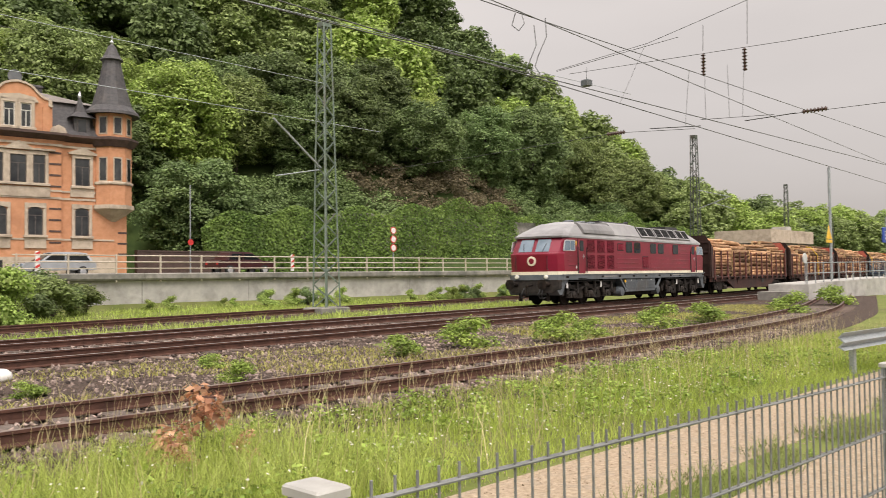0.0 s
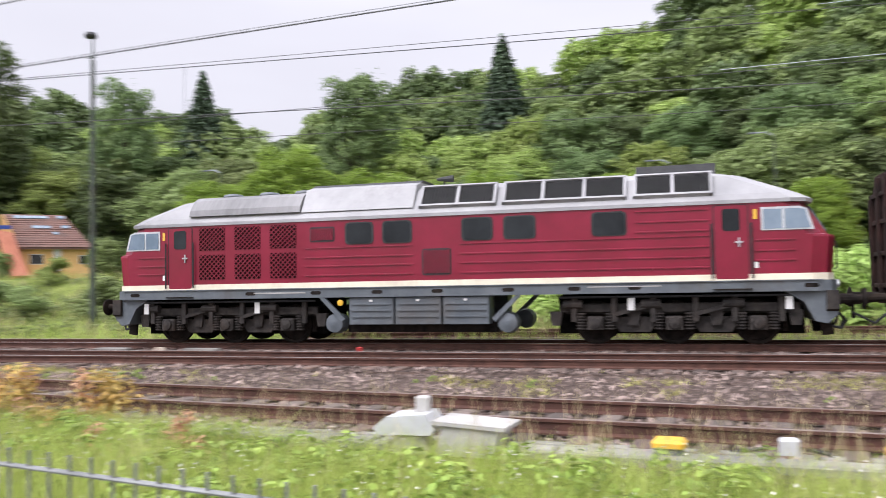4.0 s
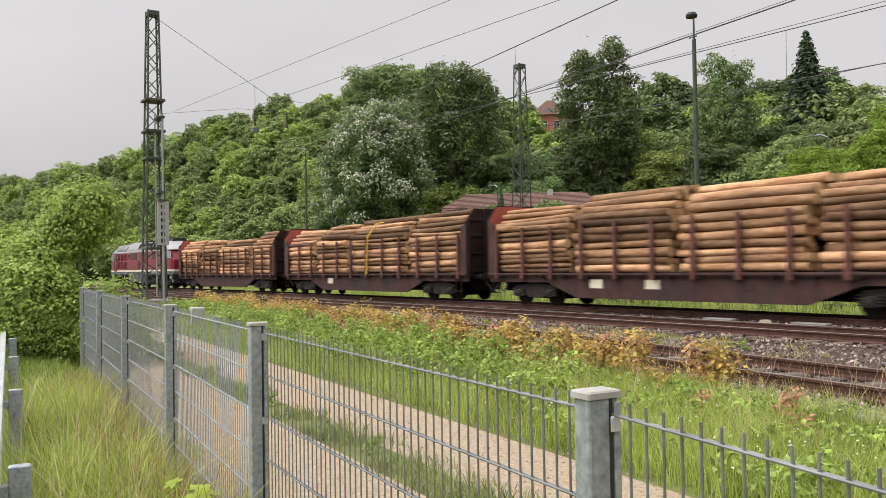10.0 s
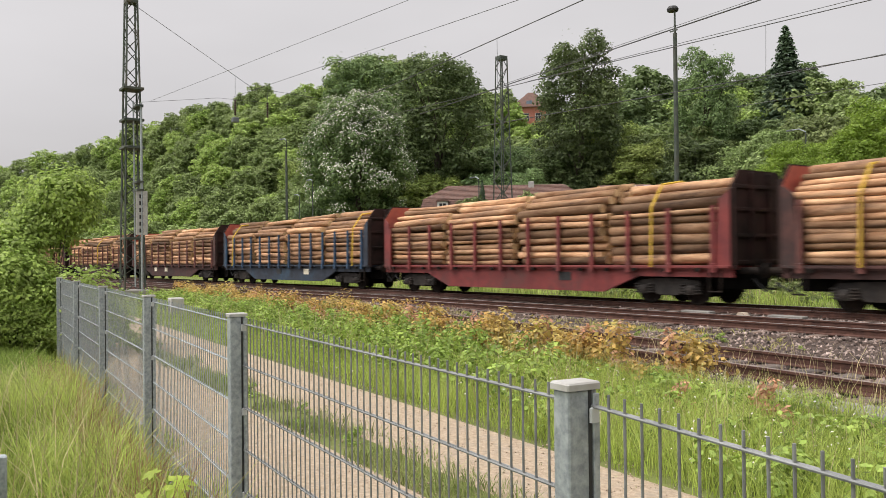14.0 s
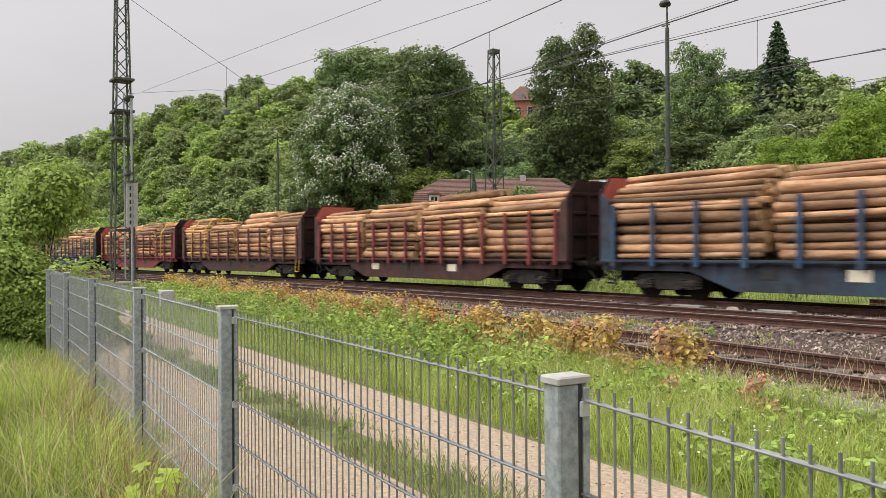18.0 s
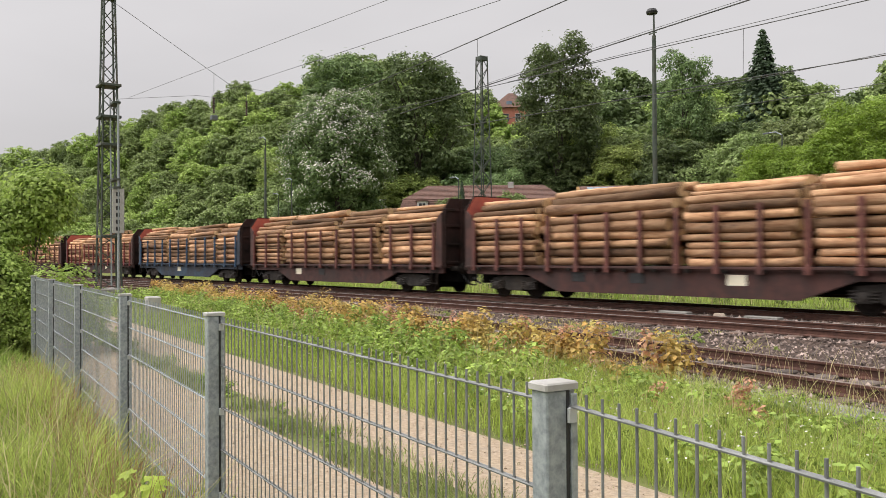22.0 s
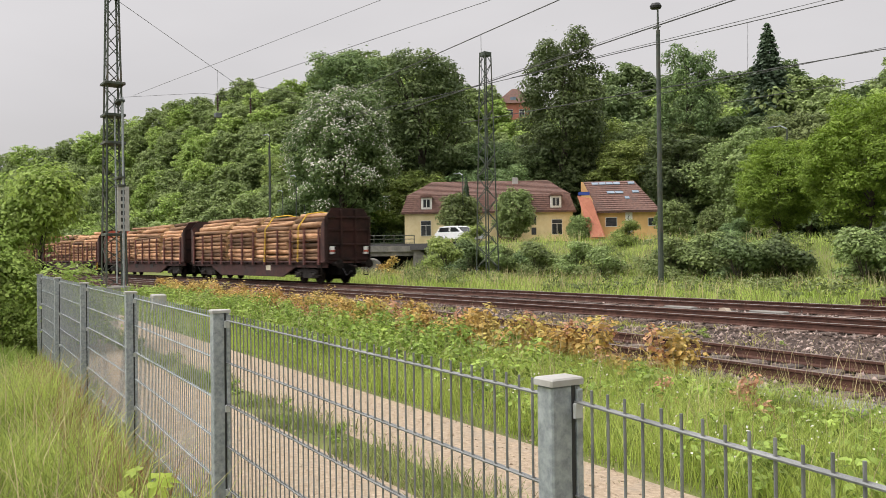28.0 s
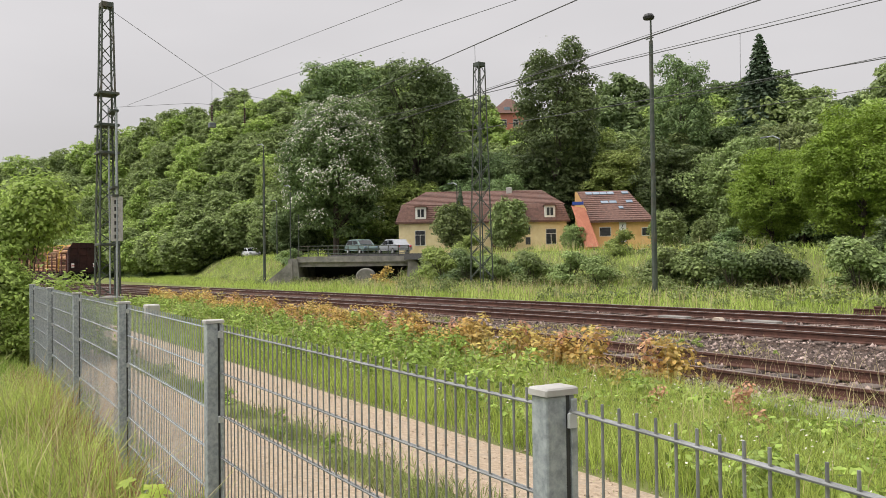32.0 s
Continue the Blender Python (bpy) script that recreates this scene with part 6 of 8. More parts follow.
for k in range(190):
    x = 57 + 24 * rng_s.uniform()
    y = 63.5 + 8 * rng_s.uniform()
    r = rng_s.uniform(0.6, 1.3)
    lumps_s.append((x, y, ground_z(x, y) + rng_s.uniform(0.2, 1.8), r, r, r * 0.7))


def scrub():
    M_SCRUB = leaf_mat("dry_twigs", (0.125, 0.105, 0.06), (0.23, 0.19, 0.115), 0.4, 0.2, 0.5)
    v, f = leaf_cloud(rng_s, lumps_s, 16, 0.13, 0.3, 0.8)
    tagged(part("dry_scrub", quads_mesh("dry_scrub", v, f, [M_SCRUB]), None), "patch of dry brown brushwood above the ivy wall", "brushwood", kind="stuff")


scrub()


# ---------------------------------------------------------------- houses on the left
def tiled_slope(P, a, b, c, d, rows=14):
    """Courses of tiles over the quad a b (eaves) c d (ridge): each course a slab lapping the one below."""
    a, b, c, d = (Vector(q) for q in (a, b, c, d))
    n = (b - a).cross(d - a).normalized()
    for k in range(rows):
        u0, u1 = k / rows, (k + 1.12) / rows
        p = [a.lerp(d, u0), b.lerp(c, u0), b.lerp(c, min(u1, 1)), a.lerp(d, min(u1, 1))]
        vs = [tuple(q + n * o) for o, q in zip((0.02, 0.02, 0.0, 0.0), p)] + [tuple(q + n * o) for o, q in zip((0.075, 0.075, 0.03, 0.03), p)]
        part("tile_course", MB().add(vs, [(3, 2, 1, 0), (4, 5, 6, 7), (0, 1, 5, 4), (1, 2, 6, 5), (2, 3, 7, 6), (3, 0, 4, 7)]), M_TILE, P)


def yellow_house():
    a = 55.8
    d = 85.0
    H_ = thing("yellow_house", "yellow plastered house with a brown tiled mansard roof", "house", at=pose(-d * math.sin(radians(a)), d * math.cos(radians(a)), 0.35, 0, 0, a))
    L = 8.6
    part("wall", MB().box(-L, L, 0, 9, 1.8, 5.35), M_YWALL, H_, "yellow plaster wall")
    part("eaves", MB().box(-L - 0.35, L + 0.35, -0.35, 9.3, 5.3, 5.45), M_TILE, H_)
    m0 = [(-L - 0.3, -0.3, 5.45), (L + 0.3, -0.3, 5.45), (L + 0.3, 9.3, 5.45), (-L - 0.3, 9.3, 5.45)]
    m1 = [(-L + 0.25, 0.5, 7.15), (L - 0.25, 0.5, 7.15), (L - 0.25, 8.5, 7.15), (-L + 0.25, 8.5, 7.15)]
    m2 = [(-L + 2.6, 4.3, 8.9), (L - 2.2, 4.3, 8.9), (L - 2.2, 4.7, 8.9), (-L + 2.6, 4.7, 8.9)]
    r = part("roof", MB().loft([m0, m1]).loft([[(x * 1.02, y, z) for x, y, z in m1], m2]), M_TILE, H_, "brown tiled roof")
    tiled_slope(r, m0[0], m0[1], m1[1], m1[0], 8)
    tiled_slope(r, m1[0], m1[1], m2[1], m2[0], 11)
    part("chimney", MB().bbox(2.6, 3.2, 3.4, 4.0, 7.8, 9.2, 0.03), M_CONC, H_)
    for x in (-6.3, -3.4, 3.5, 6.9):
        dm = part("dormer", MB().bbox(x - 0.55, x + 0.55, -0.25, 1.2, 5.75, 7.0, 0.05), M_WINPALE, H_, "white framed dormer window")
        part("dormer_roof", MB().prism([(x - 0.7, 6.95), (x + 0.7, 6.95), (x + 0.5, 7.2), (x - 0.5, 7.2)], "y", -0.4, 1.4), M_TILE, dm)
        part("pane", MB().box(x - 0.33, x - 0.04, -0.27, -0.255, 5.95, 6.75), M_WINGLASS, dm)
        part("pane", MB().box(x + 0.04, x + 0.33, -0.27, -0.255, 5.95, 6.75), M_WINGLASS, dm)
    part("cable_pipe", MB().box(4.0, 4.3, -0.1, 0, 6.2, 6.5), M_WINPALE, H_)
    for x in (-6.4, -3.2, 7.0):
        house_window(H_, x - 0.55, x + 0.55, 3.0, 4.6, 0.0, 0, M_WINPALE, None)
    for z in (3.0, 4.1):
        house_window(H_, 4.4, 4.9, z, z + 0.75, 0.0, 0, M_WINFRAME, None, bars=False)
    part("entrance_porch", MB().box(1.0, 3.0, -1.4, 0, 1.8, 4.4), M_WBROWN, H_, "dark timber porch")
    return H_


def orange_house():
    a, d = 46.9, 80.0
    H_ = thing("orange_house", "orange house with a long tiled roof and roof windows", "house", at=pose(-d * math.sin(radians(a)), d * math.cos(radians(a)), 0, 0, 0, a))
    part("wall", MB().box(-2.0, 3.45, 0, 8.0, 1.8, 5.55), M_OWALL, H_, "orange plaster wall")
    part("gable_wall", MB().prism([(-2.0, 1.8), (-2.0, 5.5), (-3.4, 8.3), (-3.6, 8.3), (-3.6, 1.8)], "y", 1.0, 8.0), M_OWALL, H_)
    a0, b0, c0, d0 = (-2.3, -0.5, 5.35), (3.75, -0.5, 5.35), (1.4, 4.2, 8.55), (-3.7, 4.2, 8.55)
    r = part("roof", MB().add([a0, b0, c0, d0, (-2.3, -0.5, 5.2), (3.75, -0.5, 5.2), (3.75, 8, 5.2), (-2.3, 8, 5.2)], [(0, 1, 2, 3), (4, 5, 1, 0), (5, 6, 2, 1), (6, 7, 3, 2), (7, 4, 0, 3)]), M_TILE, H_, "brown tiled roof")
    tiled_slope(r, a0, b0, c0, d0, 15)
    n = Vector((0, -0.562, 0.827))
    for x, u, w in ((-2.6, 0.86, 0.62), (-1.9, 0.86, 0.62), (-1.2, 0.86, 0.62), (-0.5, 0.86, 0.62), (0.9, 0.86, 0.62), (-1.1, 0.55, 0.7), (-0.3, 0.55, 0.7), (1.3, 0.56, 0.6), (0.6, 0.36, 0.4)):
        p = Vector(a0).lerp(Vector(d0), u)
        p.x = x
        q = p + (Vector(d0) - Vector(a0)) * 0.075
        e = Vector((w, 0, 0))
        vs = [tuple(z + n * 0.05) for z in (p, p + e, q + e, q)] + [tuple(z + n * 0.14) for z in (p, p + e, q + e, q)]
        part("roof_window", MB().add(vs, [(3, 2, 1, 0), (4, 5, 6, 7), (0, 1, 5, 4), (1, 2, 6, 5), (2, 3, 7, 6), (3, 0, 4, 7)]), M_SKYGLASS, H_, "pale roof window")
    part("sloping_front", MB().add([(-3.9, -0.2, 6.9), (-2.6, -0.6, 6.6), (-1.3, -1.6, 2.9), (-2.6, -1.8, 2.9), (-3.9, 0.3, 6.9), (-2.6, 0.1, 6.6), (-1.3, 0.0, 2.9), (-2.6, 0.0, 2.9)], [(0, 1, 2, 3), (7, 6, 5, 4), (0, 4, 5, 1), (1, 5, 6, 2), (2, 6, 7, 3), (3, 7, 4, 0)]), M_OSLOPE, H_, "red sloping front panel")
    part("blue_flashing", MB().box(-3.8, -2.75, -0.3, 0.2, 6.95, 7.25), M_BLUE, H_)
    for x0, x1, z0, z1 in ((-1.3, -0.2, 3.9, 4.8), (2.6, 3.4, 3.9, 4.7), (2.5, 3.4, 1.9, 2.7)):
        house_window(H_, x0, x1, z0, z1, 0.0, 0, M_WINPALE, None, bars=False)
    bn = part("banner", MB().box(0.55, 1.2, -0.12, -0.08, 3.35, 5.25), M_WHITE, H_, "white banner with a dark mark")
    part("mark", MB().path([(0.9, -0.125, 5.0), (0.78, -0.125, 4.7), (0.98, -0.125, 4.3), (0.85, -0.125, 3.8)], 0.035, 5), M_BLACK, bn)
    part("doorway", MB().box(0.3, 1.4, -0.04, 0.02, 1.8, 2.8), M_WINFRAME, H_)
    part("porch_step", MB().box(-2.2, -0.4, -1.2, 0, 1.8, 2.7), M_CONC_DARK, H_)
    return H_


yellow_house()
orange_house()
h3 = thing("hilltop_house", "red plastered house with tiled hip roof among treetops", "house", at=pose(-131.5, 96.0, 26.9, 0, 0, 53.7))
part("wall", MB().box(-3.4, 3.4, 0, 7, -8, 4.0), M_REDHOUSE, h3)
part("roof", MB().loft([[(-3.9, -0.5, 4.0), (3.9, -0.5, 4.0), (3.9, 7.5, 4.0), (-3.9, 7.5, 4.0)], [(-0.6, 3, 7.4), (0.6, 3, 7.4), (0.6, 4, 7.4), (-0.6, 4, 7.4)]]), M_TILE, h3)
house_window(h3, -1.6, -0.4, 1.2, 2.8, 0.0, 0, M_WINPALE, None)
house_window(h3, 0.8, 1.9, 1.2, 2.8, 0.0, 0, M_WINPALE, None)
part("roof_window", MB().box(-0.9, 0.2, 0.2, 0.9, 4.6, 5.3), M_SKYGLASS, h3)


# ---------------------------------------------------------------- road bridge over the underpass
def bridge():
    a = 64.7
    d = 74.0
    B = thing("road_bridge", "low concrete road bridge with steel railing", "bridge", at=pose(-d * math.sin(radians(a)), d * math.cos(radians(a)), 0, 0, 0, a - 8))
    part("deck", MB().box(-4.9, 4.9, -0.2, 9, 1.35, 2.15), M_CONC_DARK, B, "stained concrete deck")
    part("parapet_edge", MB().box(-5.0, 5.0, -0.45, 0.0, 1.75, 2.25), M_CONC_DARK, B)
    for x in (-5.3, 5.3):
        part("abutment", MB().prism([(x - 0.6, -0.6), (x + 0.6, -0.6), (x + 0.4, 2.1), (x - 0.4, 2.1)], "y", -0.6, 9), M_CONC_DARK, B)
        part("wing_wall", MB().prism([(x, -0.6), (x + (3.2 if x > 0 else -3.2), -0.6), (x, 1.9)], "y", -0.9, -0.6), M_CONC_DARK, B)
    # black sheet added for the darkness inside the underpass
    part("back_wall", MB().box(-4.9, 4.9, 7.5, 8.0, -0.6, 1.4), M_BLACK, B)
    part("pipe_stone", MB().lathe((1.2, -1.6, 0.35), [(0.75, 0.0), (0.85, 0.1), (0.85, 1.2), (0.7, 1.3)], 18, "y"), M_CONC_DARK, B, "round concrete pipe end")
    for k in range(12):
        x = -4.9 + 9.8 * k / 11
        part("post", MB().bbox(x - 0.04, x + 0.04, -0.3, -0.22, 2.2, 3.2, 0.01), M_MAST, B)
    for z in (2.5, 2.85, 3.18):
        part("rail", MB().tube((-4.9, -0.26, z), (4.9, -0.26, z), 0.035, n=6), M_MAST, B)


bridge()


# ---------------------------------------------------------------- poles, signal box, platform
def pole_lamp(x, y, z, h, label, style="ball"):
    P = thing("yard_lamp", label, "street lamp", "lamp poles", at=pose(x, y, z))
    part("pole", MB().tube((0, 0, -0.3), (0, 0, h * 0.92), 0.13 if h > 11 else 0.07, 0.09 if h > 11 else 0.05, 10).tube((0, 0, h * 0.9), (0, 0, h), 0.05, 0.04, 8), M_MAST, P)
    if style == "ball":
        part("lamp_head", MB().lathe((-0.12, 0, h), [(0.06, -0.05), (0.24, 0.0), (0.27, 0.1), (0.2, 0.22), (0.05, 0.26)], 14), M_BLACK, P)
        part("bracket", MB().beam((-0.3, 0, h - 0.9), (0.15, 0, h - 0.9), 0.05, 0.05), M_MAST, P)
    else:
        part("arm", MB().path([(0, 0, h), (-0.5, 0, h + 0.25), (-1.1, 0, h + 0.25)], 0.04), M_GALV, P)
        part("lamp_head", MB().bbox(-1.5, -1.0, -0.1, 0.1, h + 0.2, h + 0.3, 0.03), M_LGREY, P)
    return P


pole_lamp(-27.4, 28.15, -0.2, 12.9, "tall dark lamp pole at the foot of the bank")
pole_lamp(-70.0, 24.5, -0.2, 12.2, "tall green lamp pole before the bank", "arm")
for x, y, h in ((-78, 30, 8.5), (-90, 33, 6.5), (-96, 38, 6.0), (-110, 40, 6.2), (-66, 42, 6.5), (-36, 49, 7.5), (0.7, 55, 8.5), (-5.5, 54, 7.0)):
    pole_lamp(x, y, ground_z(x, y), h, "slim grey roadside lamp pole", "arm")
pole_lamp(118, 40, 0.0, 9.0, "grey lamp pole on the far platform", "arm")
lattice_mast(125, 49, 0.3, 14.5, M_MAST, "distant lattice mast by the platform", 0.4, 0.2, 16)
lattice_mast(150, 71, 0.3, 12.5, M_MAST, "distant lattice mast beyond the station", 0.4, 0.2, 14)

# white board on its own post beside the lattice mast
bd = thing("signal_board", "white board with a column of dark marks on a post", "sign", at=pose(-43.2, 7.6, -0.2))
part("pole", MB().tube((0, 0, 0), (0, 0, 9.6), 0.055), M_GALV, bd)
part("board", MB().bbox(-0.03, 0.03, -0.28, 0.28, 3.0, 5.2, 0.02), M_CAP, bd)
for k in range(6):
    part("mark", MB().box(0.031, 0.04, -0.12, 0.06, 3.12 + k * 0.34, 3.32 + k * 0.34), M_BLACK, bd)
for z in (5.2, 5.6, 9.4):
    part("clamp", MB().box(-1.2, 0.1, -0.25, 0.1, z, z + 0.1), M_MAST, bd)

pf = thing("platform_ramp", "pale concrete platform end with steel railing", "platform", at=pose(50.0, 18.4, 0))
part("slab", MB().prism([(0, -0.4), (18, -0.4), (18, 1.0), (2.0, 0.78), (0.0, 0.70)], "y", 0, 2.4), M_CONC, pf)
part("step", MB().box(-1.6, 0, 0.6, 2.4, -0.4, 0.3), M_CONC_DARK, pf)
for x in [0.1 + 1.35 * k for k in range(12)]:
    part("post", MB().bbox(x - 0.03, x + 0.03, 0.1, 0.16, 0.7, 2.0, 0.01), M_GALV, pf)
for z in (1.35, 1.98):
    part("rail", MB().tube((0.1, 0.13, z), (15, 0.13, z + 0.1), 0.03, n=6), M_GALV, pf)
ps = thing("warning_sign", "yellow triangular warning sign on a grey pole", "sign", at=pose(55.0, 18.8, 0.9))
part("pole", MB().tube((0, 0, 0), (0, 0, 7.2), 0.09), M_GALV, ps)
part("triangle", MB().prism([(-1.05, 2.6), (-0.15, 2.6), (-0.6, 3.45)], "y", -0.12, -0.09), M_YELLOW, ps)
part("plate", MB().box(-1.1, -0.1, -0.12, -0.09, 2.35, 2.55), M_YELLOW, ps)
mi = thing("track_mirror", "round mirror on a thin post at the platform end", "mirror", at=pose(50.3, 18.7, 0.75))
part("pole", MB().tube((0, 0, 0), (0, 0, 1.3), 0.03), M_GALV, mi)
part("disc", MB().lathe((0, 0, 1.5), [(0.3, 0.03), (0.32, 0), (0.3, -0.03)], 18, "y"), M_PLASTIC, mi)
ns = thing("platform_number", "dark blue platform number plate", "sign", at=pose(59.8, 17.0, 0))
part("pole", MB().tube((0.3, 0, 0), (0.3, 0, 5.0), 0.05), M_GALV, ns)
part("plate", MB().bbox(-0.5, 0.5, -0.05, 0.05, 3.3, 4.3, 0.02), M_BLUE, ns)
fc = bpy.data.curves.new("number", "FONT")
fc.body, fc.size, fc.extrude, fc.align_x = "3", 0.8, 0.01, "CENTER"
fc.materials.append(M_WHITE)
fo = new("numeral", fc)
fo.parent = ns
fo.matrix_basis = pose(0, -0.065, 3.52, 90, 0, 0)
sb = thing("signal_box", "flat-roofed grey railway building beyond the train", "building", at=pose(112.0, 46.0, 0))
part("wall", MB().box(-1, 13.5, 0, 7, -0.3, 5.4), M_CONC_DARK, sb)
part("roof_fascia", MB().box(-1.4, 13.9, -0.5, 7.5, 5.4, 7.2), M_SAND, sb)
part("roof_box", MB().box(7.5, 9.5, 1, 3, 7.2, 7.9), M_CONC, sb)
for x in (6.5, 10.0):
    house_window(sb, x, x + 2.6, 3.4, 5.2, 0.0, 0, M_WINPALE, None)

# ---------------------------------------------------------------- trackside fittings
def trackside():
    tr = thing("cable_trough", "pale concrete cable trough along the siding", "cable trough", kind="structure")
    x = -9.0
    while x < 2.0:
        part("lid", MB().bbox(x + 0.01, x + 0.98, 8.0, 8.3, -0.34, -0.16, 0.02), M_CONC_DARK, tr, at=pose(0, 0, random.uniform(-0.01, 0.01)))
        x += 1.0
    tr = thing("cable_trough", "second concrete cable trough beside the sleepers", "cable trough", kind="structure")
    x = -8.6
    while x < 1.2:
        part("lid", MB().bbox(x + 0.01, x + 0.98, 8.42, 8.62, -0.34, -0.17, 0.02), M_CONC_DARK, tr)
        x += 1.0
    b = thing("junction_box", "white metal junction box with a sloping lid", "junction box", at=Matrix.LocRotScale((-3.5, 8.05, -0.25), Euler((0, 0, 0.09)), (0.82, 0.82, 0.85)))
    part("base", MB().bbox(-0.22, 0.2, -0.2, 0.2, 0, 0.25, 0.03), M_CONC, b)
    part("case", MB().prism([(-0.42, 0.25), (0.30, 0.25), (0.36, 0.32), (0.24, 0.50), (-0.28, 0.46), (-0.45, 0.33)], "y", -0.28, 0.28), M_PLASTIC, b)
    part("vent_pipe", MB().bbox(0.02, 0.2, 0.0, 0.15, 0.45, 0.68, 0.02), M_CONC, b)
    b = thing("junction_box", "flat grey junction box beside the white one", "junction box", at=pose(-2.85, 8.1, -0.25))
    part("case", MB().prism([(-0.32, 0.02), (0.26, 0.02), (0.36, 0.30), (-0.25, 0.34)], "y", -0.25, 0.25), M_CONC, b)
    part("lid", MB().prism([(-0.36, 0.33), (0.42, 0.29), (0.42, 0.33), (-0.36, 0.37)], "y", -0.28, 0.28), M_CONC, b)
    for x, y in ((-0.92, 8.25), (1.1, 8.35)):
        b = thing("axle_counter_box", "grey trackside box with a bright yellow lid", "trackside box", "yellow-lidded boxes", at=pose(x, y, -0.25))
        part("case", MB().bbox(-0.13, 0.13, -0.12, 0.12, -0.06, 0.16, 0.02), M_LGREY, b)
        part("lid", MB().bbox(-0.155, 0.155, -0.14, 0.14, 0.16, 0.235, 0.03), M_YELLOW, b)
        part("leg", MB().box(-0.06, 0.06, -0.06, 0.06, -0.1, 0.02), M_BLACK, b)
    b = thing("axle_counter", "small white box clamped to the rail", "trackside box", at=pose(0.15, 8.52, -0.25))
    part("case", MB().bbox(-0.09, 0.09, -0.08, 0.08, 0.0, 0.24, 0.02), M_PLASTIC, b)
    part("cable", MB().path([(-0.2, 0, 0.14), (-0.6, 0.05, 0.05), (-1.0, -0.1, 0.02)], 0.02).path([(0.2, 0, 0.14), (0.5, 0.05, 0.05), (0.85, -0.1, 0.02)], 0.02), M_BLACK, b)
    b = thing("concrete_slab", "flat concrete slab beside the sleepers", "slab", at=pose(1.55, 8.3, -0.22))
    part("slab", MB().bbox(-0.35, 0.45, -0.25, 0.25, -0.1, 0.08, 0.02), M_CONC_DARK, b)
    b = thing("white_boulder", "white painted boulder beside the track", "boulder", at=pose(5.05, 15.6, -0.26))
    rng = random.Random(4)
    part("stone", MB().lathe((0, 0, 0), [(0.15, 0.0), (0.20, 0.06), (0.18, 0.15), (0.11, 0.21), (0.03, 0.23)], 9), M_WHITE, b, smooth=True)
    b = thing("marker_stone", "small orange and white marker stone between the tracks", "marker", at=pose(-15.1, 17.85, -0.22))
    part("stone", MB().prism([(-0.18, 0), (0.18, 0), (0.16, 0.1), (0.08, 0.19), (-0.08, 0.19), (-0.16, 0.1)], "y", -0.09, 0.09), M_SAND, b)
    b = thing("marker_stone", "small red and white marker post between the tracks", "marker", at=pose(-9.4, 18.35, -0.22))
    part("stone", MB().bbox(-0.05, 0.05, -0.05, 0.05, 0, 0.22, 0.02), M_SIGNRED, b)
    for x in (-16.9, -14.1):
        b = thing("sleeper_end_block", "pale concrete block beside the main line", "block", "concrete blocks", at=pose(x, line_b(x) - 1.75, -0.24, 0, 0, 5))
        part("block", MB().bbox(-0.5, 0.5, -0.14, 0.14, 0, 0.16, 0.02), M_CONC_DARK, b)
    b = thing("relay_box", "small grey relay box among the weeds", "trackside box", at=pose(-26.4, 5.64, -0.2))
    part("case", MB().bbox(-0.25, 0.25, -0.2, 0.2, 0, 0.55, 0.03), M_CONC, b)
    # crash barrier at the right and beside the camera
    g = thing("crash_barrier", "galvanised crash barrier end beside the lane", "crash barrier", at=pose(14.4, 4.7, -0.36, 0, 0, -3))
    part("rail", MB().prism([(0, 0.55), (0.08, 0.60), (0.0, 0.68), (0.08, 0.76), (0.0, 0.84), (-0.03, 0.84), (0.05, 0.76), (-0.03, 0.68), (0.05, 0.60), (-0.03, 0.55)], "x", -0.2, 14), M_GALV, g)
    for x in (0.5, 3.5, 6.5, 9.5, 12.5):
        part("post", MB().box(x - 0.05, x + 0.05, 0.08, 0.16, -0.3, 0.8), M_GALV, g)
    g = thing("crash_barrier", "pale galvanised crash barrier running along the verge", "crash barrier", at=pose(0, -0.06, 0, 0, 0, -0.97))
    part("rail", MB().prism([(0.0, 0.20), (-0.07, 0.25), (-0.07, 0.30), (0.0, 0.34), (0.0, 0.38), (-0.07, 0.42), (-0.07, 0.47), (0.0, 0.51), (0.012, 0.51), (-0.055, 0.46), (-0.055, 0.43), (0.012, 0.39), (0.012, 0.33), (-0.055, 0.29), (-0.055, 0.26), (0.012, 0.20)], "x", -32, 4), M_ALU, g)
    for x in [1.5 - 3.2 * k for k in range(10)]:
        part("post", MB().bbox(x - 0.03, x + 0.03, 0.05, 0.16, -0.6, 0.49, 0.008), M_GALV, g)
        part("bracket", MB().box(x - 0.04, x + 0.04, 0.0125, 0.05, 0.33, 0.39), M_GALV, g)


trackside()


# ---------------------------------------------------------------- wires
WIRES = thing("overhead_wires", "overhead contact wires, carrier cables and droppers", "overhead line")


def wire(p, q, r, sag, material=M_WIRE):
    p, q = Vector(p), Vector(q)
    n = 6 if sag else 1
    pts = [p.lerp(q, k / n) - Vector((0, 0, sag * 4 * (k / n) * (1 - k / n))) for k in range(n + 1)]
    part("wire", MB().path([tuple(v) for v in pts], r * 0.95, 5), material, WIRES)


def insulator(c, h, flat=False):
    mb = MB()
    prof = [(0.03, -h / 2)]
    for k in range(7):
        z = -h / 2 + h * (k + 0.5) / 7
        prof += [(0.04, z - 0.05), (0.10, z), (0.04, z + 0.04)]
    prof.append((0.03, h / 2))
    mb.lathe(c, prof, 10, "y" if flat else "z")
    part("insulator", mb, M_INSUL, WIRES, "brown ribbed insulator")


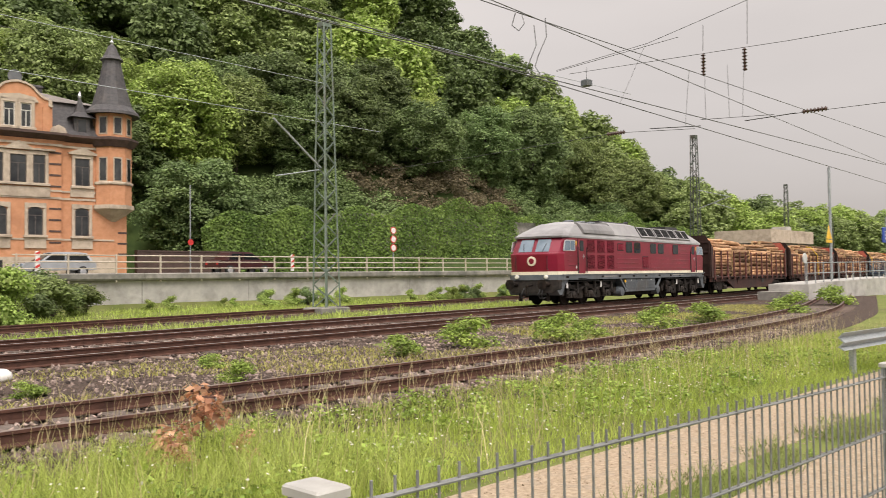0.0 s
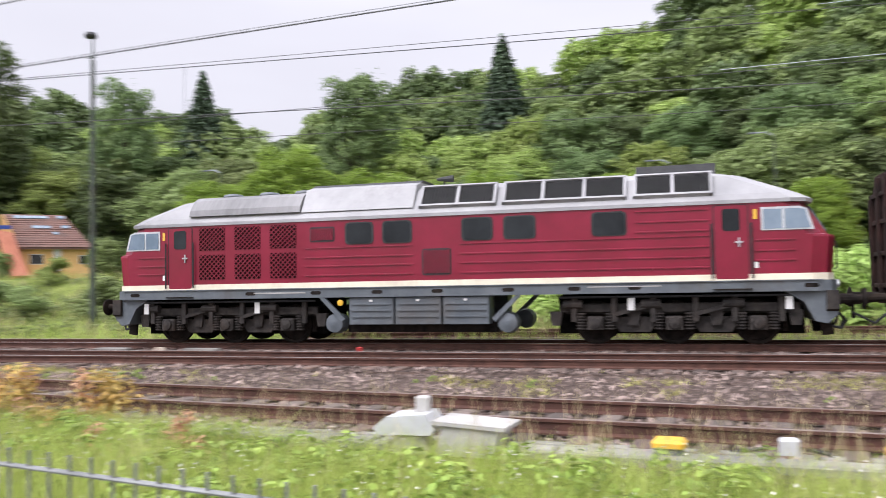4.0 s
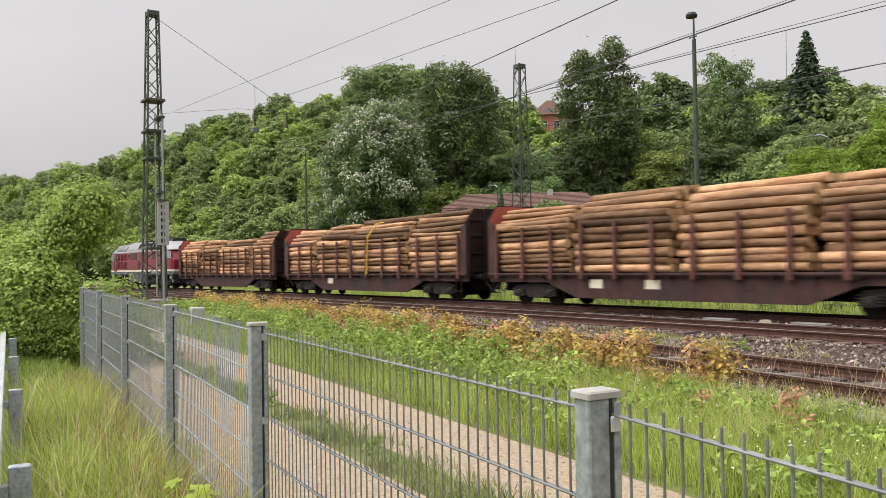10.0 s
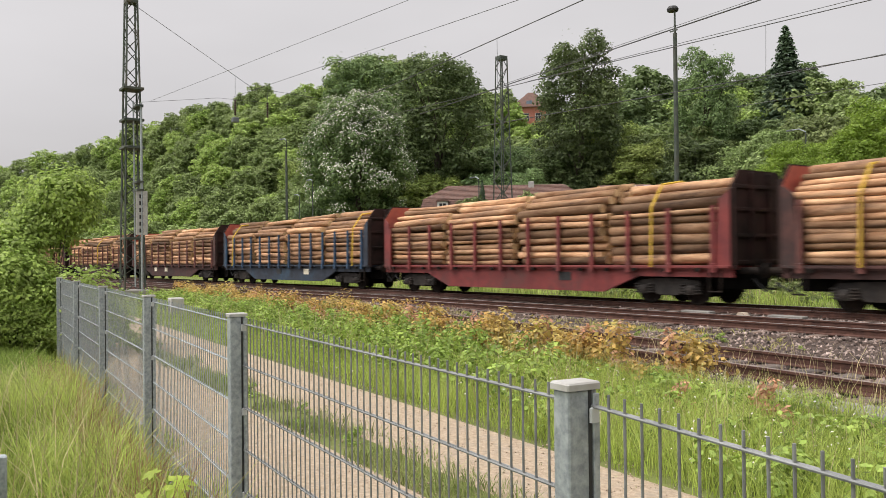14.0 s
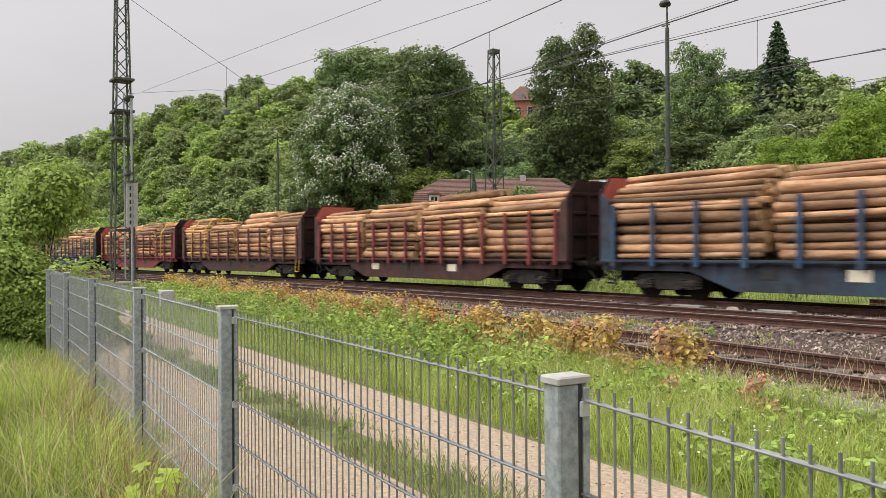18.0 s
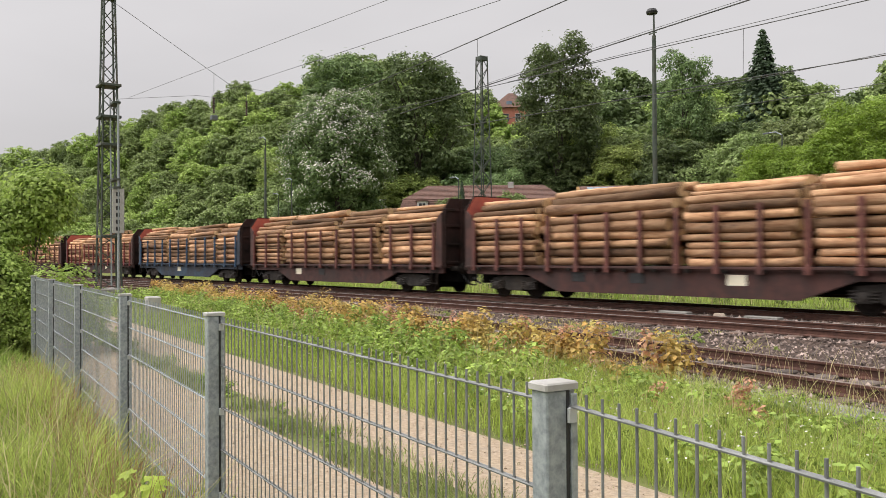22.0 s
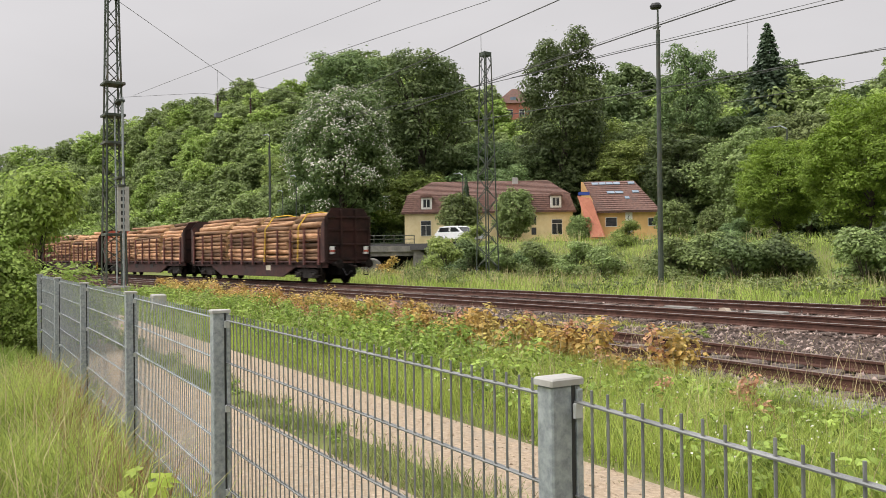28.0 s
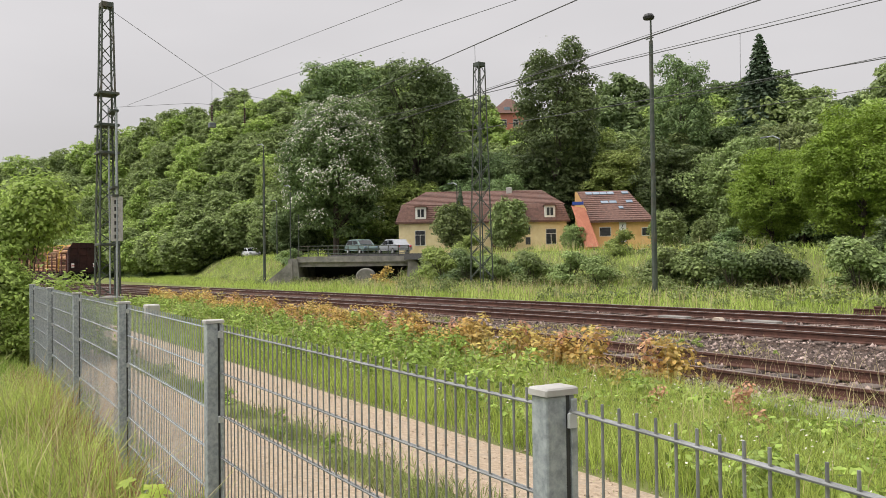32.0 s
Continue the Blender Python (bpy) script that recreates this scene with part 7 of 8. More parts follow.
def weight(c):
    part("tension_box", MB().bbox(c[0] - 0.2, c[0] + 0.2, c[1] - 0.2, c[1] + 0.2, c[2] - 0.14, c[2] + 0.14, 0.04), M_LGREY, WIRES)


wire((15.64, 26.31, 13.00), (-61.66, 11.58, 13.00), 0.012, 0.0)
wire((7.09, 22.72, 10.60), (-45.65, 12.96, 10.60), 0.012, 0.0)
wire((-1.76, 9.97, 6.40), (-27.35, 10.64, 6.40), 0.012, 0.0)
wire((2.51, 10.19, 5.30), (-19.19, 10.40, 5.30), 0.012, 0.0)
wire((0.09, 18.55, 6.90), (-30.49, 13.41, 6.90), 0.012, 0.0)
wire((1.08, 18.48, 5.50), (-21.42, 13.61, 5.50), 0.012, 0.0)
wire((-15.41, 10.33, 6.40), (-15.39, 10.33, 5.29), 0.006, 0.0)
wire((-13.06, 16.38, 6.90), (-13.08, 16.38, 5.71), 0.006, 0.0)
wire((-44.40, 7.35, 14.70), (-52.00, 15.94, 12.55), 0.014, 0.0)
wire((-52.00, 15.94, 12.55), (-52.00, 21.93, 12.17), 0.012, 0.0)
wire((-44.40, 7.50, 9.60), (-50.00, 13.26, 11.31), 0.01, 0.0)
wire((-50.00, 13.26, 11.31), (-50.00, 21.08, 11.21), 0.01, 0.0)
wire((-51.00, 14.57, 13.04), (-51.00, 14.57, 11.77), 0.012, 0.0)
wire((-51.00, 16.64, 12.08), (-51.00, 16.64, 11.54), 0.012, 0.0)
insulator((-51.00, 14.56, 11.00), 1.0)
insulator((-51.00, 16.63, 11.00), 1.0)
weight((-51.00, 14.56, 10.23))
wire((-2.77, 11.41, 7.20), (51.81, 10.71, 7.20), 0.012, 0.0)
wire((-6.93, 9.25, 7.00), (63.66, 14.39, 7.00), 0.012, 0.0)
wire((2.80, 10.61, 5.60), (45.48, 9.71, 5.60), 0.012, 0.0)
wire((-0.79, 9.50, 5.50), (55.26, 12.52, 5.50), 0.012, 0.0)
wire((31.00, 22.49, 10.88), (31.00, 17.79, 11.17), 0.012, 0.0)
wire((31.00, 17.79, 11.17), (31.00, 13.44, 11.97), 0.012, 0.0)
wire((31.00, 22.49, 10.83), (31.00, 16.36, 11.14), 0.012, 0.0)
wire((31.00, 13.44, 11.97), (31.00, 9.74, 13.31), 0.012, 0.0)
wire((31.00, 21.77, 10.59), (31.00, 11.91, 10.07), 0.012, 0.0)
wire((31.00, 11.91, 10.07), (31.00, 8.58, 9.97), 0.012, 0.0)
wire((31.00, 8.58, 9.97), (31.00, 6.35, 9.88), 0.012, 0.0)
wire((31.00, 17.75, 7.55), (31.00, 15.47, 7.36), 0.02, 0.0)
wire((31.00, 13.65, 7.31), (31.00, 11.71, 7.33), 0.02, 0.0)
wire((31.00, 11.88, 7.32), (31.00, 8.65, 7.26), 0.012, 0.0)
wire((31.00, 15.46, 7.61), (31.00, 12.51, 7.39), 0.012, 0.0)
wire((31.00, 19.11, 7.56), (31.00, 15.71, 7.28), 0.012, 0.0)
wire((31.00, 27.24, 7.45), (31.00, 19.68, 7.58), 0.012, 0.0)
wire((31.00, 33.93, 7.43), (31.00, 27.24, 7.45), 0.012, 0.0)
wire((31.00, 17.85, 11.19), (31.00, 19.17, 8.84), 0.008, 0.0)
wire((31.00, 15.92, 9.68), (31.00, 16.13, 7.47), 0.008, 0.0)
wire((31.00, 15.25, 9.44), (31.00, 15.24, 7.58), 0.008, 0.0)
wire((31.00, 14.30, 9.61), (31.00, 14.26, 7.55), 0.008, 0.0)
wire((31.00, 13.64, 9.42), (31.00, 13.73, 7.52), 0.008, 0.0)
wire((31.00, 15.27, 11.39), (31.00, 15.30, 10.36), 0.012, 0.0)
wire((31.00, 13.44, 11.97), (31.00, 13.48, 10.27), 0.012, 0.0)
wire((31.00, 20.84, 10.71), (31.00, 20.86, 10.20), 0.012, 0.0)
insulator((31.00, 15.29, 9.79), 0.9)
insulator((31.00, 13.59, 9.69), 0.9)
insulator((31.00, 11.03, 7.34), 0.9, True)
insulator((31.00, 19.39, 7.57), 0.9, True)
weight((31.00, 20.86, 10.02))
wire((1.63, 30.28, 13.00), (46.58, 28.00, 13.00), 0.018, 0.0, M_GALV)
wire((-1.43, 33.03, 9.50), (30.59, 34.19, 9.50), 0.018, 0.0, M_GALV)
wire((2.13, 34.51, 12.00), (27.92, 35.58, 12.00), 0.018, 0.0, M_GALV)
wire((6.60, 18.53, 8.50), (-28.32, 18.90, 8.50), 0.008, 0.0)
wire((6.80, 19.87, 7.20), (-21.86, 15.84, 7.20), 0.008, 0.0)
wire((5.60, 20.27, 6.20), (-18.75, 18.21, 6.20), 0.008, 0.0)
wire((5.12, 21.08, 5.40), (-15.01, 17.62, 5.40), 0.008, 0.0)

for pts in ([(31.0, 24.86, 14.09), (31.0, 25.08, 13.56), (31.0, 24.67, 13.19), (31.0, 24.32, 13.47), (31.0, 24.51, 14.12)], [(31.0, 23.75, 13.26), (31.0, 23.63, 12.30), (31.0, 24.02, 11.62), (31.0, 24.30, 11.13)], [(31.0, 23.08, 13.46), (31.0, 23.03, 12.57), (31.0, 23.54, 11.74), (31.0, 23.72, 11.29), (31.0, 23.43, 10.87)]):
    part("jumper_loop", MB().path(pts, 0.02, 5), M_WIRE, WIRES, "hanging jumper cable loop")

# cantilevers on the near masts
for m, z, s in ((MAST_2, 7.0, 1),):
    part("cantilever", MB().path([(0, -0.3, z), (0, -3.2, z + 0.9)], 0.04).path([(0, -0.3, z + 1.6), (0, -3.0, z + 0.85)], 0.03).path([(0, -1.6, z + 0.4), (0, -3.4, z - 0.2)], 0.025), M_GALV, m)
part("cantilever", MB().path([(-0.3, 0, 6.7), (-3.1, 0, 8.7)], 0.05).path([(-0.4, 0, 6.6), (-3.0, 0, 6.1)], 0.03), M_GALV, MAST_1)
part("ladder_pipe", MB().tube((0.55, 0, 0.2), (0.35, 0, 9.6), 0.04), M_GALV, MAST_3)
for z in (2.6, 7.2, 8.6, 10.2):
    part("bracket", MB().bbox(-0.55, 0.55, -0.5, 0.5, z, z + 0.12, 0.02), M_MAST, MAST_3)


# ---------------------------------------------------------------- road vehicles
def car(label, paint, estate=False):
    c = thing("car", label, "car", "cars on the road")
    h = 1.48
    prof = [(-2.15, 0.35), (-2.2, 0.62), (-2.05, 0.82), (-1.2, 0.92), (1.9, 0.95), (2.1, 0.85), (2.15, 0.4)]
    part("body", MB().prism(prof, "y", -0.86, 0.86), paint, c)
    r = 1.95 if estate else 1.55
    cab = [(-1.15, 0.92), (-0.45, h - 0.06), (-0.2, h), (1.0, h), (r - 0.35, h - 0.06), (r, 0.95)]
    part("cabin", MB().loft([[(x, -0.82 + 0.12 * (z - 0.92) / 0.56, z) for x, z in cab], [(x, 0.82 - 0.12 * (z - 0.92) / 0.56, z) for x, z in cab]]), paint, c)
    for s in (1, -1):
        part("side_glass", MB().prism([(-0.95, 0.97), (-0.4, h - 0.12), (r - 0.45, h - 0.12), (r - 0.2, 0.97)], "y", s * 0.80 - 0.015, s * 0.80 + 0.015), M_GLASS, c)
        part("pillar", MB().box(0.25, 0.35, s * 0.80 - 0.025, s * 0.80 + 0.025, 0.95, h - 0.08), paint, c)
        for x in (-1.35, 1.3):
            w = part("wheel", MB().lathe((x, s * 0.8, 0.31), [(0.2, -0.1), (0.31, -0.09), (0.31, 0.09), (0.2, 0.1)], 16, "y"), M_BLACK, c)
            part("rim", MB().lathe((x, s * 0.8, 0.31), [(0.19, -0.105), (0.02, -0.11), (0.02, 0.11), (0.19, 0.105)], 12, "y"), M_ALU, w)
        part("headlight", MB().bbox(-2.2, -2.0, s * 0.6 - 0.15, s * 0.6 + 0.15, 0.62, 0.78, 0.03), M_SKYGLASS, c)
        part("tail_light", MB().bbox(2.02, 2.14, s * 0.65 - 0.12, s * 0.65 + 0.12, 0.65, 0.85, 0.03), M_SIGNRED, c)
    part("windscreen", MB().add([(-1.13, -0.68, 0.97), (-1.13, 0.68, 0.97), (-0.5, 0.62, h - 0.08), (-0.5, -0.62, h - 0.08), (-1.10, -0.68, 0.93), (-1.10, 0.68, 0.93), (-0.45, 0.62, h - 0.1), (-0.45, -0.62, h - 0.1)], [(0, 1, 2, 3), (7, 6, 5, 4), (0, 4, 5, 1), (1, 5, 6, 2), (2, 6, 7, 3), (3, 7, 4, 0)]), M_GLASS, c)
    return c


M_CARSILVER = mat("car_silver", (0.38, 0.40, 0.42), (0.46, 0.48, 0.50), scale=2, rough=0.3, metal=0.4)
M_CARWHITE = mat("car_white", (0.72, 0.73, 0.74), (0.8, 0.8, 0.8), scale=2, rough=0.3)
M_CARRED = mat("car_red", (0.03, 0.006, 0.007), (0.05, 0.009, 0.010), scale=2, rough=0.35)
M_CARGREEN = mat("car_green", (0.10, 0.16, 0.15), (0.14, 0.2, 0.19), scale=2, rough=0.3)
CAR_WHITE = car("white estate car driving on the bank road", M_CARWHITE, True)
CAR_HATCH = car("white hatchback following along the bank road", M_CARWHITE)
CAR_FIRST = car("white car leaving along the bank road", M_CARWHITE)
CAR_SILVER = car("silver car driving on the bank road", M_CARSILVER)
CAR_GREEN = car("grey-green estate car crossing the bridge", M_CARGREEN, True)
CAR_RED = car("dark red car on the road by the wall", M_CARRED)
CAR_GREY = car("grey car driving past the villa", M_CARSILVER, True)


def road_pose(x, lane, back=False):
    s = (road_y(x + 2) - road_y(x - 2)) / 4
    return pose(x, road_y(x) + lane, road_z(x) + 0.03, 0, 0, math.degrees(math.atan(s)) + (180 if back else 0))


# ---------------------------------------------------------------- plants
M_RED_LEAF = leaf_mat("red_leaves", (0.46, 0.21, 0.13), (0.62, 0.42, 0.26), 0.45, 0.4, 2.5)
M_ORANGE_LEAF = leaf_mat("orange_leaves", (0.44, 0.24, 0.07), (0.50, 0.44, 0.13), 0.5, 0.35, 1.6)
M_YELLOWGREEN = leaf_mat("yellow_green_leaves", (0.18, 0.27, 0.034), (0.285, 0.39, 0.062), 0.35, 0.4, 0.4)
M_WEED = leaf_mat("weed_leaves", (0.17, 0.26, 0.045), (0.36, 0.46, 0.10), 0.5, 0.32, 1.0)
M_GRASS = leaf_mat("grass_blades", (0.27, 0.36, 0.055), (0.46, 0.53, 0.13), 0.5, 0.4, 0.6)
M_GRASS_FAR = leaf_mat("meadow_grass", (0.27, 0.38, 0.065), (0.52, 0.60, 0.17), 0.55, 0.35, 0.45)
M_STRAW = leaf_mat("dry_stalks", (0.42, 0.35, 0.18), (0.60, 0.52, 0.30), 0.35, 0.2, 1.0)
M_FLOWER = leaf_mat("white_blossom", (0.55, 0.53, 0.45), (0.75, 0.72, 0.64), 0.2, 0.2, 1.0)
M_MOSSY = leaf_mat("mossy_weeds", (0.34, 0.33, 0.08), (0.50, 0.48, 0.17), 0.5, 0.3, 0.6)
M_PALEGRASS = leaf_mat("pale_grass", (0.36, 0.44, 0.09), (0.52, 0.58, 0.18), 0.45, 0.4, 0.8)
M_LANE = leaf_mat("lane_grass", (0.17, 0.215, 0.06), (0.33, 0.37, 0.13), 0.5, 0.3, 1.4)
M_DRY = leaf_mat("dry_brown_stalks", (0.27, 0.15, 0.085), (0.42, 0.27, 0.155), 0.4, 0.2, 1.2)
RNG = np.random.default_rng(77)


def height_at(xs, ys):
    return np.array([ground_z(float(a), float(b)) for a, b in zip(xs, ys)])


def blades(name, label, xs, ys, h0, h1, width, material, lean=0.35, zs=None):
    """Grass as bent, tapering strips, joined."""
    n = len(xs)
    z = height_at(xs, ys) if zs is None else zs
    a = RNG.uniform(0, 2 * np.pi, n)
    h = RNG.uniform(h0, h1, n)
    ln = RNG.uniform(0.05, lean, n) * h
    dx, dy = np.cos(a), np.sin(a)
    b = RNG.uniform(0, 2 * np.pi, n)
    wx, wy = np.cos(b) * width / 2, np.sin(b) * width / 2
    base = np.stack([xs, ys, z - 0.03], 1)
    mid = base + np.stack([dx * ln * 0.35, dy * ln * 0.35, h * 0.6], 1)
    tip = base + np.stack([dx * ln, dy * ln, h], 1)
    w = np.stack([wx, wy, np.zeros(n)], 1)
    v = np.stack([base - w, base + w, mid + w * 0.8, mid - w * 0.8, tip + w * 0.15, tip - w * 0.15], 1).reshape(-1, 3)
    k = np.arange(n)[:, None] * 6
    f = np.concatenate([k + np.array([[0, 1, 2, 3]]), k + np.array([[3, 2, 4, 5]])], 1).reshape(-1, 4)
    ob = part(name, quads_mesh(name, v, f, [material]), None)
    return tagged(ob, label, "grass", kind="stuff")


def patchy(xs, ys, s, cut):
    q = np.array([noise.noise((float(a) * s, float(b) * s, 3.3)) for a, b in zip(xs, ys)])
    return q > cut


def uni(n, x0, x1, y0, y1):
    return RNG.uniform(x0, x1, n), RNG.uniform(y0, y1, n)


# the tall verge between the lane and the siding
x, y = uni(105000, -32, 24, 4.6, 8.3)
ok = np.array([b < line_a(a) - 1.45 for a, b in zip(x, y)]) & (RNG.uniform(0, 1, len(x)) < np.clip(22 / (np.abs(x) + 8), 0.25, 1)) & ~((x > -5) & (x < 3.2) & (y > 7.55))
x, y = x[ok], y[ok]
blades("verge_grass", "tall fresh grass between lane and siding", x, y, np.where(x > -1, 0.05, 0.08), np.where(x > -1, 0.24, 0.36), 0.008, M_GRASS, 0.8)
x, y = uni(2400, -30, 24, 4.9, 8.6)
blades("seeding_grass", "pale seeding grass stalks by the siding", x, y, 0.45, 0.85, 0.007, M_STRAW, 0.5)
x, y = uni(42000, -10, 5, 4.7, 8.2)
ok = np.array([b < line_a(a) - 2.0 for a, b in zip(x, y)]) & patchy(x, y, 0.7, -0.35) & ~((x > -5) & (x < 3.2) & (y > 7.4))
blades("fine_verge_grass", "fine bright grass crowding the verge by the siding", x[ok], y[ok], 0.12, 0.5, 0.006, M_PALEGRASS, 0.9)
# the lane's middle strip and edges
x, y = uni(30000, -26, 16, 2.78, 3.5)
ok = patchy(x, y, 1.3, -0.12)
blades("lane_grass", "low grey-green grass strip between the wheel tracks", x[ok], y[ok], 0.03, 0.2, 0.008, M_LANE, 0.9)
x, y = uni(12000, -24, 12, 1.5, 4.7)
ok = patchy(x, y, 0.8, 0.22)
blades("lane_weeds", "sparse low weeds on the wheel tracks", x[ok], y[ok], 0.02, 0.1, 0.008, M_LANE, 1.0)
x, y = uni(9000, -18, 10, 1.15, 1.7)
ok = patchy(x, y, 1.1, -0.05)
blades("fence_grass", "grass along the foot of the fence", x[ok], y[ok], 0.08, 0.3, 0.008, M_GRASS)
# long grass on the near side of the fence
x, y = uni(17000, -19, -2.4, 0.1, 1.14)
blades("low_verge_grass", "dense green undergrowth of the near verge", x, y, 0.08, 0.34, 0.014, M_WEED, 1.0)
x, y = uni(9000, -11.5, -2.4, 0.08, 1.12)
ok = patchy(x, y, 0.9, -0.3)
blades("near_verge_grass", "long uncut grass in front of the fence", x[ok], y[ok], 0.15, 0.55, 0.011, M_PALEGRASS, 1.1)
x, y = uni(3600, -10.5, -3.5, 0.15, 0.95)
ok = patchy(x, y, 0.9, 0.08)
blades("tall_verge_grass", "tall pale flowering grass in the near verge", x[ok], y[ok], 0.4, 0.78, 0.007, M_PALEGRASS, 0.6)
x, y = uni(1300, -11, -2.6, -1.5, 1.12)
blades("seeding_verge_grass", "pale seeding stalks in the near verge", x[y > 0.1], y[y > 0.1], 0.4, 0.85, 0.008, M_STRAW, 0.7)
x, y = uni(1700, -12, -3.0, 0.75, 1.2)
blades("dry_verge_grass", "dry brown stalks at the foot of the fence", x, y, 0.25, 0.6, 0.008, M_DRY, 0.6)
x, y = uni(9000, -2.4, 9, -1.4, 0.95)
blades("trodden_grass", "short trodden grass beside the crash barrier", x, y, 0.04, 0.16, 0.009, M_GRASS, 0.9)
# small white flowers in the verge
x, y = uni(2600, -20, 14, 4.6, 7.6)
v, f = leaf_faces(RNG, np.stack([x, y, height_at(x, y) + RNG.uniform(0.12, 0.42, len(x))], 1), np.tile([[0, -0.4, 0.8]], (len(x), 1)), 0.014)
tagged(part("verge_flowers", quads_mesh("verge_flowers", v, f, [M_FLOWER]), None), "tiny white and yellow flowers in the verge", "flowers", kind="stuff")
# meadow beyond the main line, and the bank
x, y = uni(125000, -120, 40, 20, 46)
ok = np.array([b > line_b(a) + 2.3 and b < road_y(a) - 3.6 and not (a > 15 and b > 44.5) and (abs(b - line_d(a)) > 1.6 or a < -15) for a, b in zip(x, y)])
x, y = x[ok], y[ok]
lush = np.array([0.75 + 0.75 * noise.noise((float(a) * 0.35, float(b) * 0.35, 8.0)) for a, b in zip(x, y)])
blades("meadow_grass", "tall meadow grass between the tracks and the road bank", x, y, np.where(x > 2, 0.1, 0.22) * lush, np.where(x > 2, 0.4, 0.75) * lush, 0.022, M_GRASS_FAR, 0.8)
x, y = uni(9000, -90, 4, 22, 42)
ok = np.array([b > line_b(a) + 2.6 and b < road_y(a) - 4.5 for a, b in zip(x, y)]) & patchy(x, y, 0.2, -0.05)
blades("meadow_seed_heads", "pale seeding stalks standing above the meadow", x[ok], y[ok], 0.5, 1.0, 0.022, M_STRAW, 0.5)
x, y = uni(5000, -40, 30, 22, 38)
ok = np.array([a > -16 and abs(b - line_d(a)) < 1.7 for a, b in zip(x, y)])
blades("siding_weeds", "weeds growing through the far siding", x[ok], y[ok], 0.05, 0.22, 0.02, M_GRASS_FAR)
# weeds among the stones
x, y = uni(150000, -30, 42, 9, 19)
c1 = np.array([line_c(float(a)) for a in x])
a1 = np.array([line_a(float(a)) for a in x])
ok = (y > a1 + 1.9) & (y < c1 - 1.2) & patchy(x, y, 0.28, -0.22) & ((x > 0) | patchy(x, y, 0.9, 0.22)) & (RNG.uniform(0, 1, len(x)) < 0.75)
blades("ballast_weeds", "sparse yellow-green weeds between the tracks", x[ok], y[ok], 0.04, 0.16, 0.02, M_MOSSY, 1.2)
x, y = uni(2600, -30, 30, 8.0, 12)
a1 = np.array([line_a(float(a)) for a in x])
ok = np.abs(y - a1) < 1.7
blades("siding_stalks", "dry grass stalks along the siding rails", x[ok], y[ok], 0.2, 0.6, 0.008, M_STRAW, 0.7)


# loose stones
def stones(name, label, xs, ys, zs, r0, r1, material=M_STONE):
    n = len(xs)
    base = np.array([(1, 0, 0), (-1, 0, 0), (0, 1, 0), (0, -1, 0), (0, 0, 1), (0, 0, -1)], float)
    v = base[None] + RNG.normal(scale=0.28, size=(n, 6, 3))
    v *= RNG.uniform(r0, r1, (n, 1, 1)) * RNG.uniform(0.6, 1.3, (n, 1, 3))
    a = RNG.uniform(0, 6.28, n)
    c, s = np.cos(a)[:, None], np.sin(a)[:, None]
    vx, vy = v[..., 0] * c - v[..., 1] * s, v[..., 0] * s + v[..., 1] * c
    v = np.stack([vx + xs[:, None], vy + ys[:, None], v[..., 2] + zs[:, None]], -1).reshape(-1, 3)
    t = np.array([(0, 2, 4), (2, 1, 4), (1, 3, 4), (3, 0, 4), (2, 0, 5), (1, 2, 5), (3, 1, 5), (0, 3, 5)])
    f = (np.arange(n)[:, None, None] * 6 + t[None]).reshape(-1, 3)
    ob = part(name, quads_mesh(name, v, f, [material]), None)
    return tagged(ob, label, "gravel", kind="stuff")


x, y = uni(52000, -34, 26, 7.9, 20.5)
a1 = np.array([line_a(float(q)) for q in x])
c1 = np.array([line_c(float(q)) for q in x])
ok = (y > a1 - 2.0) & (y < c1 + 2.2) & (RNG.uniform(0, 1, len(x)) < np.clip(1.35 - np.abs(x) / 34, 0.2, 1) * np.clip(1.5 - (y - 8) / 14, 0.45, 1))
x, y, a1, c1 = x[ok], y[ok], a1[ok], c1[ok]
bed = (np.abs(y - a1) < 1.6) | (np.abs(y - c1) < 1.6)
stones("ballast_stones", "loose brown and grey ballast stones", x, y, np.where(bed, -0.20, -0.255) + RNG.uniform(-0.01, 0.015, len(x)), 0.022, 0.05)
x, y = uni(9000, -30, 20, 18.5, 23)
b1 = np.array([line_b(float(q)) for q in x])
ok = np.abs(y - b1) < 1.9
stones("ballast_stones", "loose ballast stones on the main line", x[ok], y[ok], np.full(ok.sum(), -0.195), 0.03, 0.055)
x, y = uni(7000, -14, 10, 1.5, 4.8)
stones("path_gravel", "small pale pebbles on the lane", x, y, np.full(len(x), -0.222), 0.004, 0.011, M_PATH)


# shrubs and weeds as single plants
def shrub_meshes(seed, r, h, size, material, dens=26, n=18):
    """A bush of many small ragged lumps, full to the ground."""
    rng = np.random.default_rng(seed)
    rnd = random.Random(seed)
    lumps = []
    st = MB()
    for i in range(n):
        a = 2.4 * i + rnd.uniform(-0.6, 0.6)
        q = (i * 0.618 + 0.1) % 1.0
        d = r * math.sqrt(rnd.uniform(0.05, 1.0)) * (0.85 - 0.45 * q)
        s = r * rnd.uniform(0.2, 0.42)
        z = h * (0.10 + 0.80 * q)
        lumps.append((d * math.cos(a), d * math.sin(a), z, s, s, s * rnd.uniform(0.6, 0.95)))
        if i % 2 and (r > 1 or i == 1):
            st.tube((0, 0, -0.05), (d * math.cos(a), d * math.sin(a), z), 0.012 * max(r, 0.5), 0.005, 5)
    v, f = leaf_cloud(rng, lumps, dens, size)
    return st.mesh("stem", [M_TRUNK]), quads_mesh("foliage", v, f, [material])


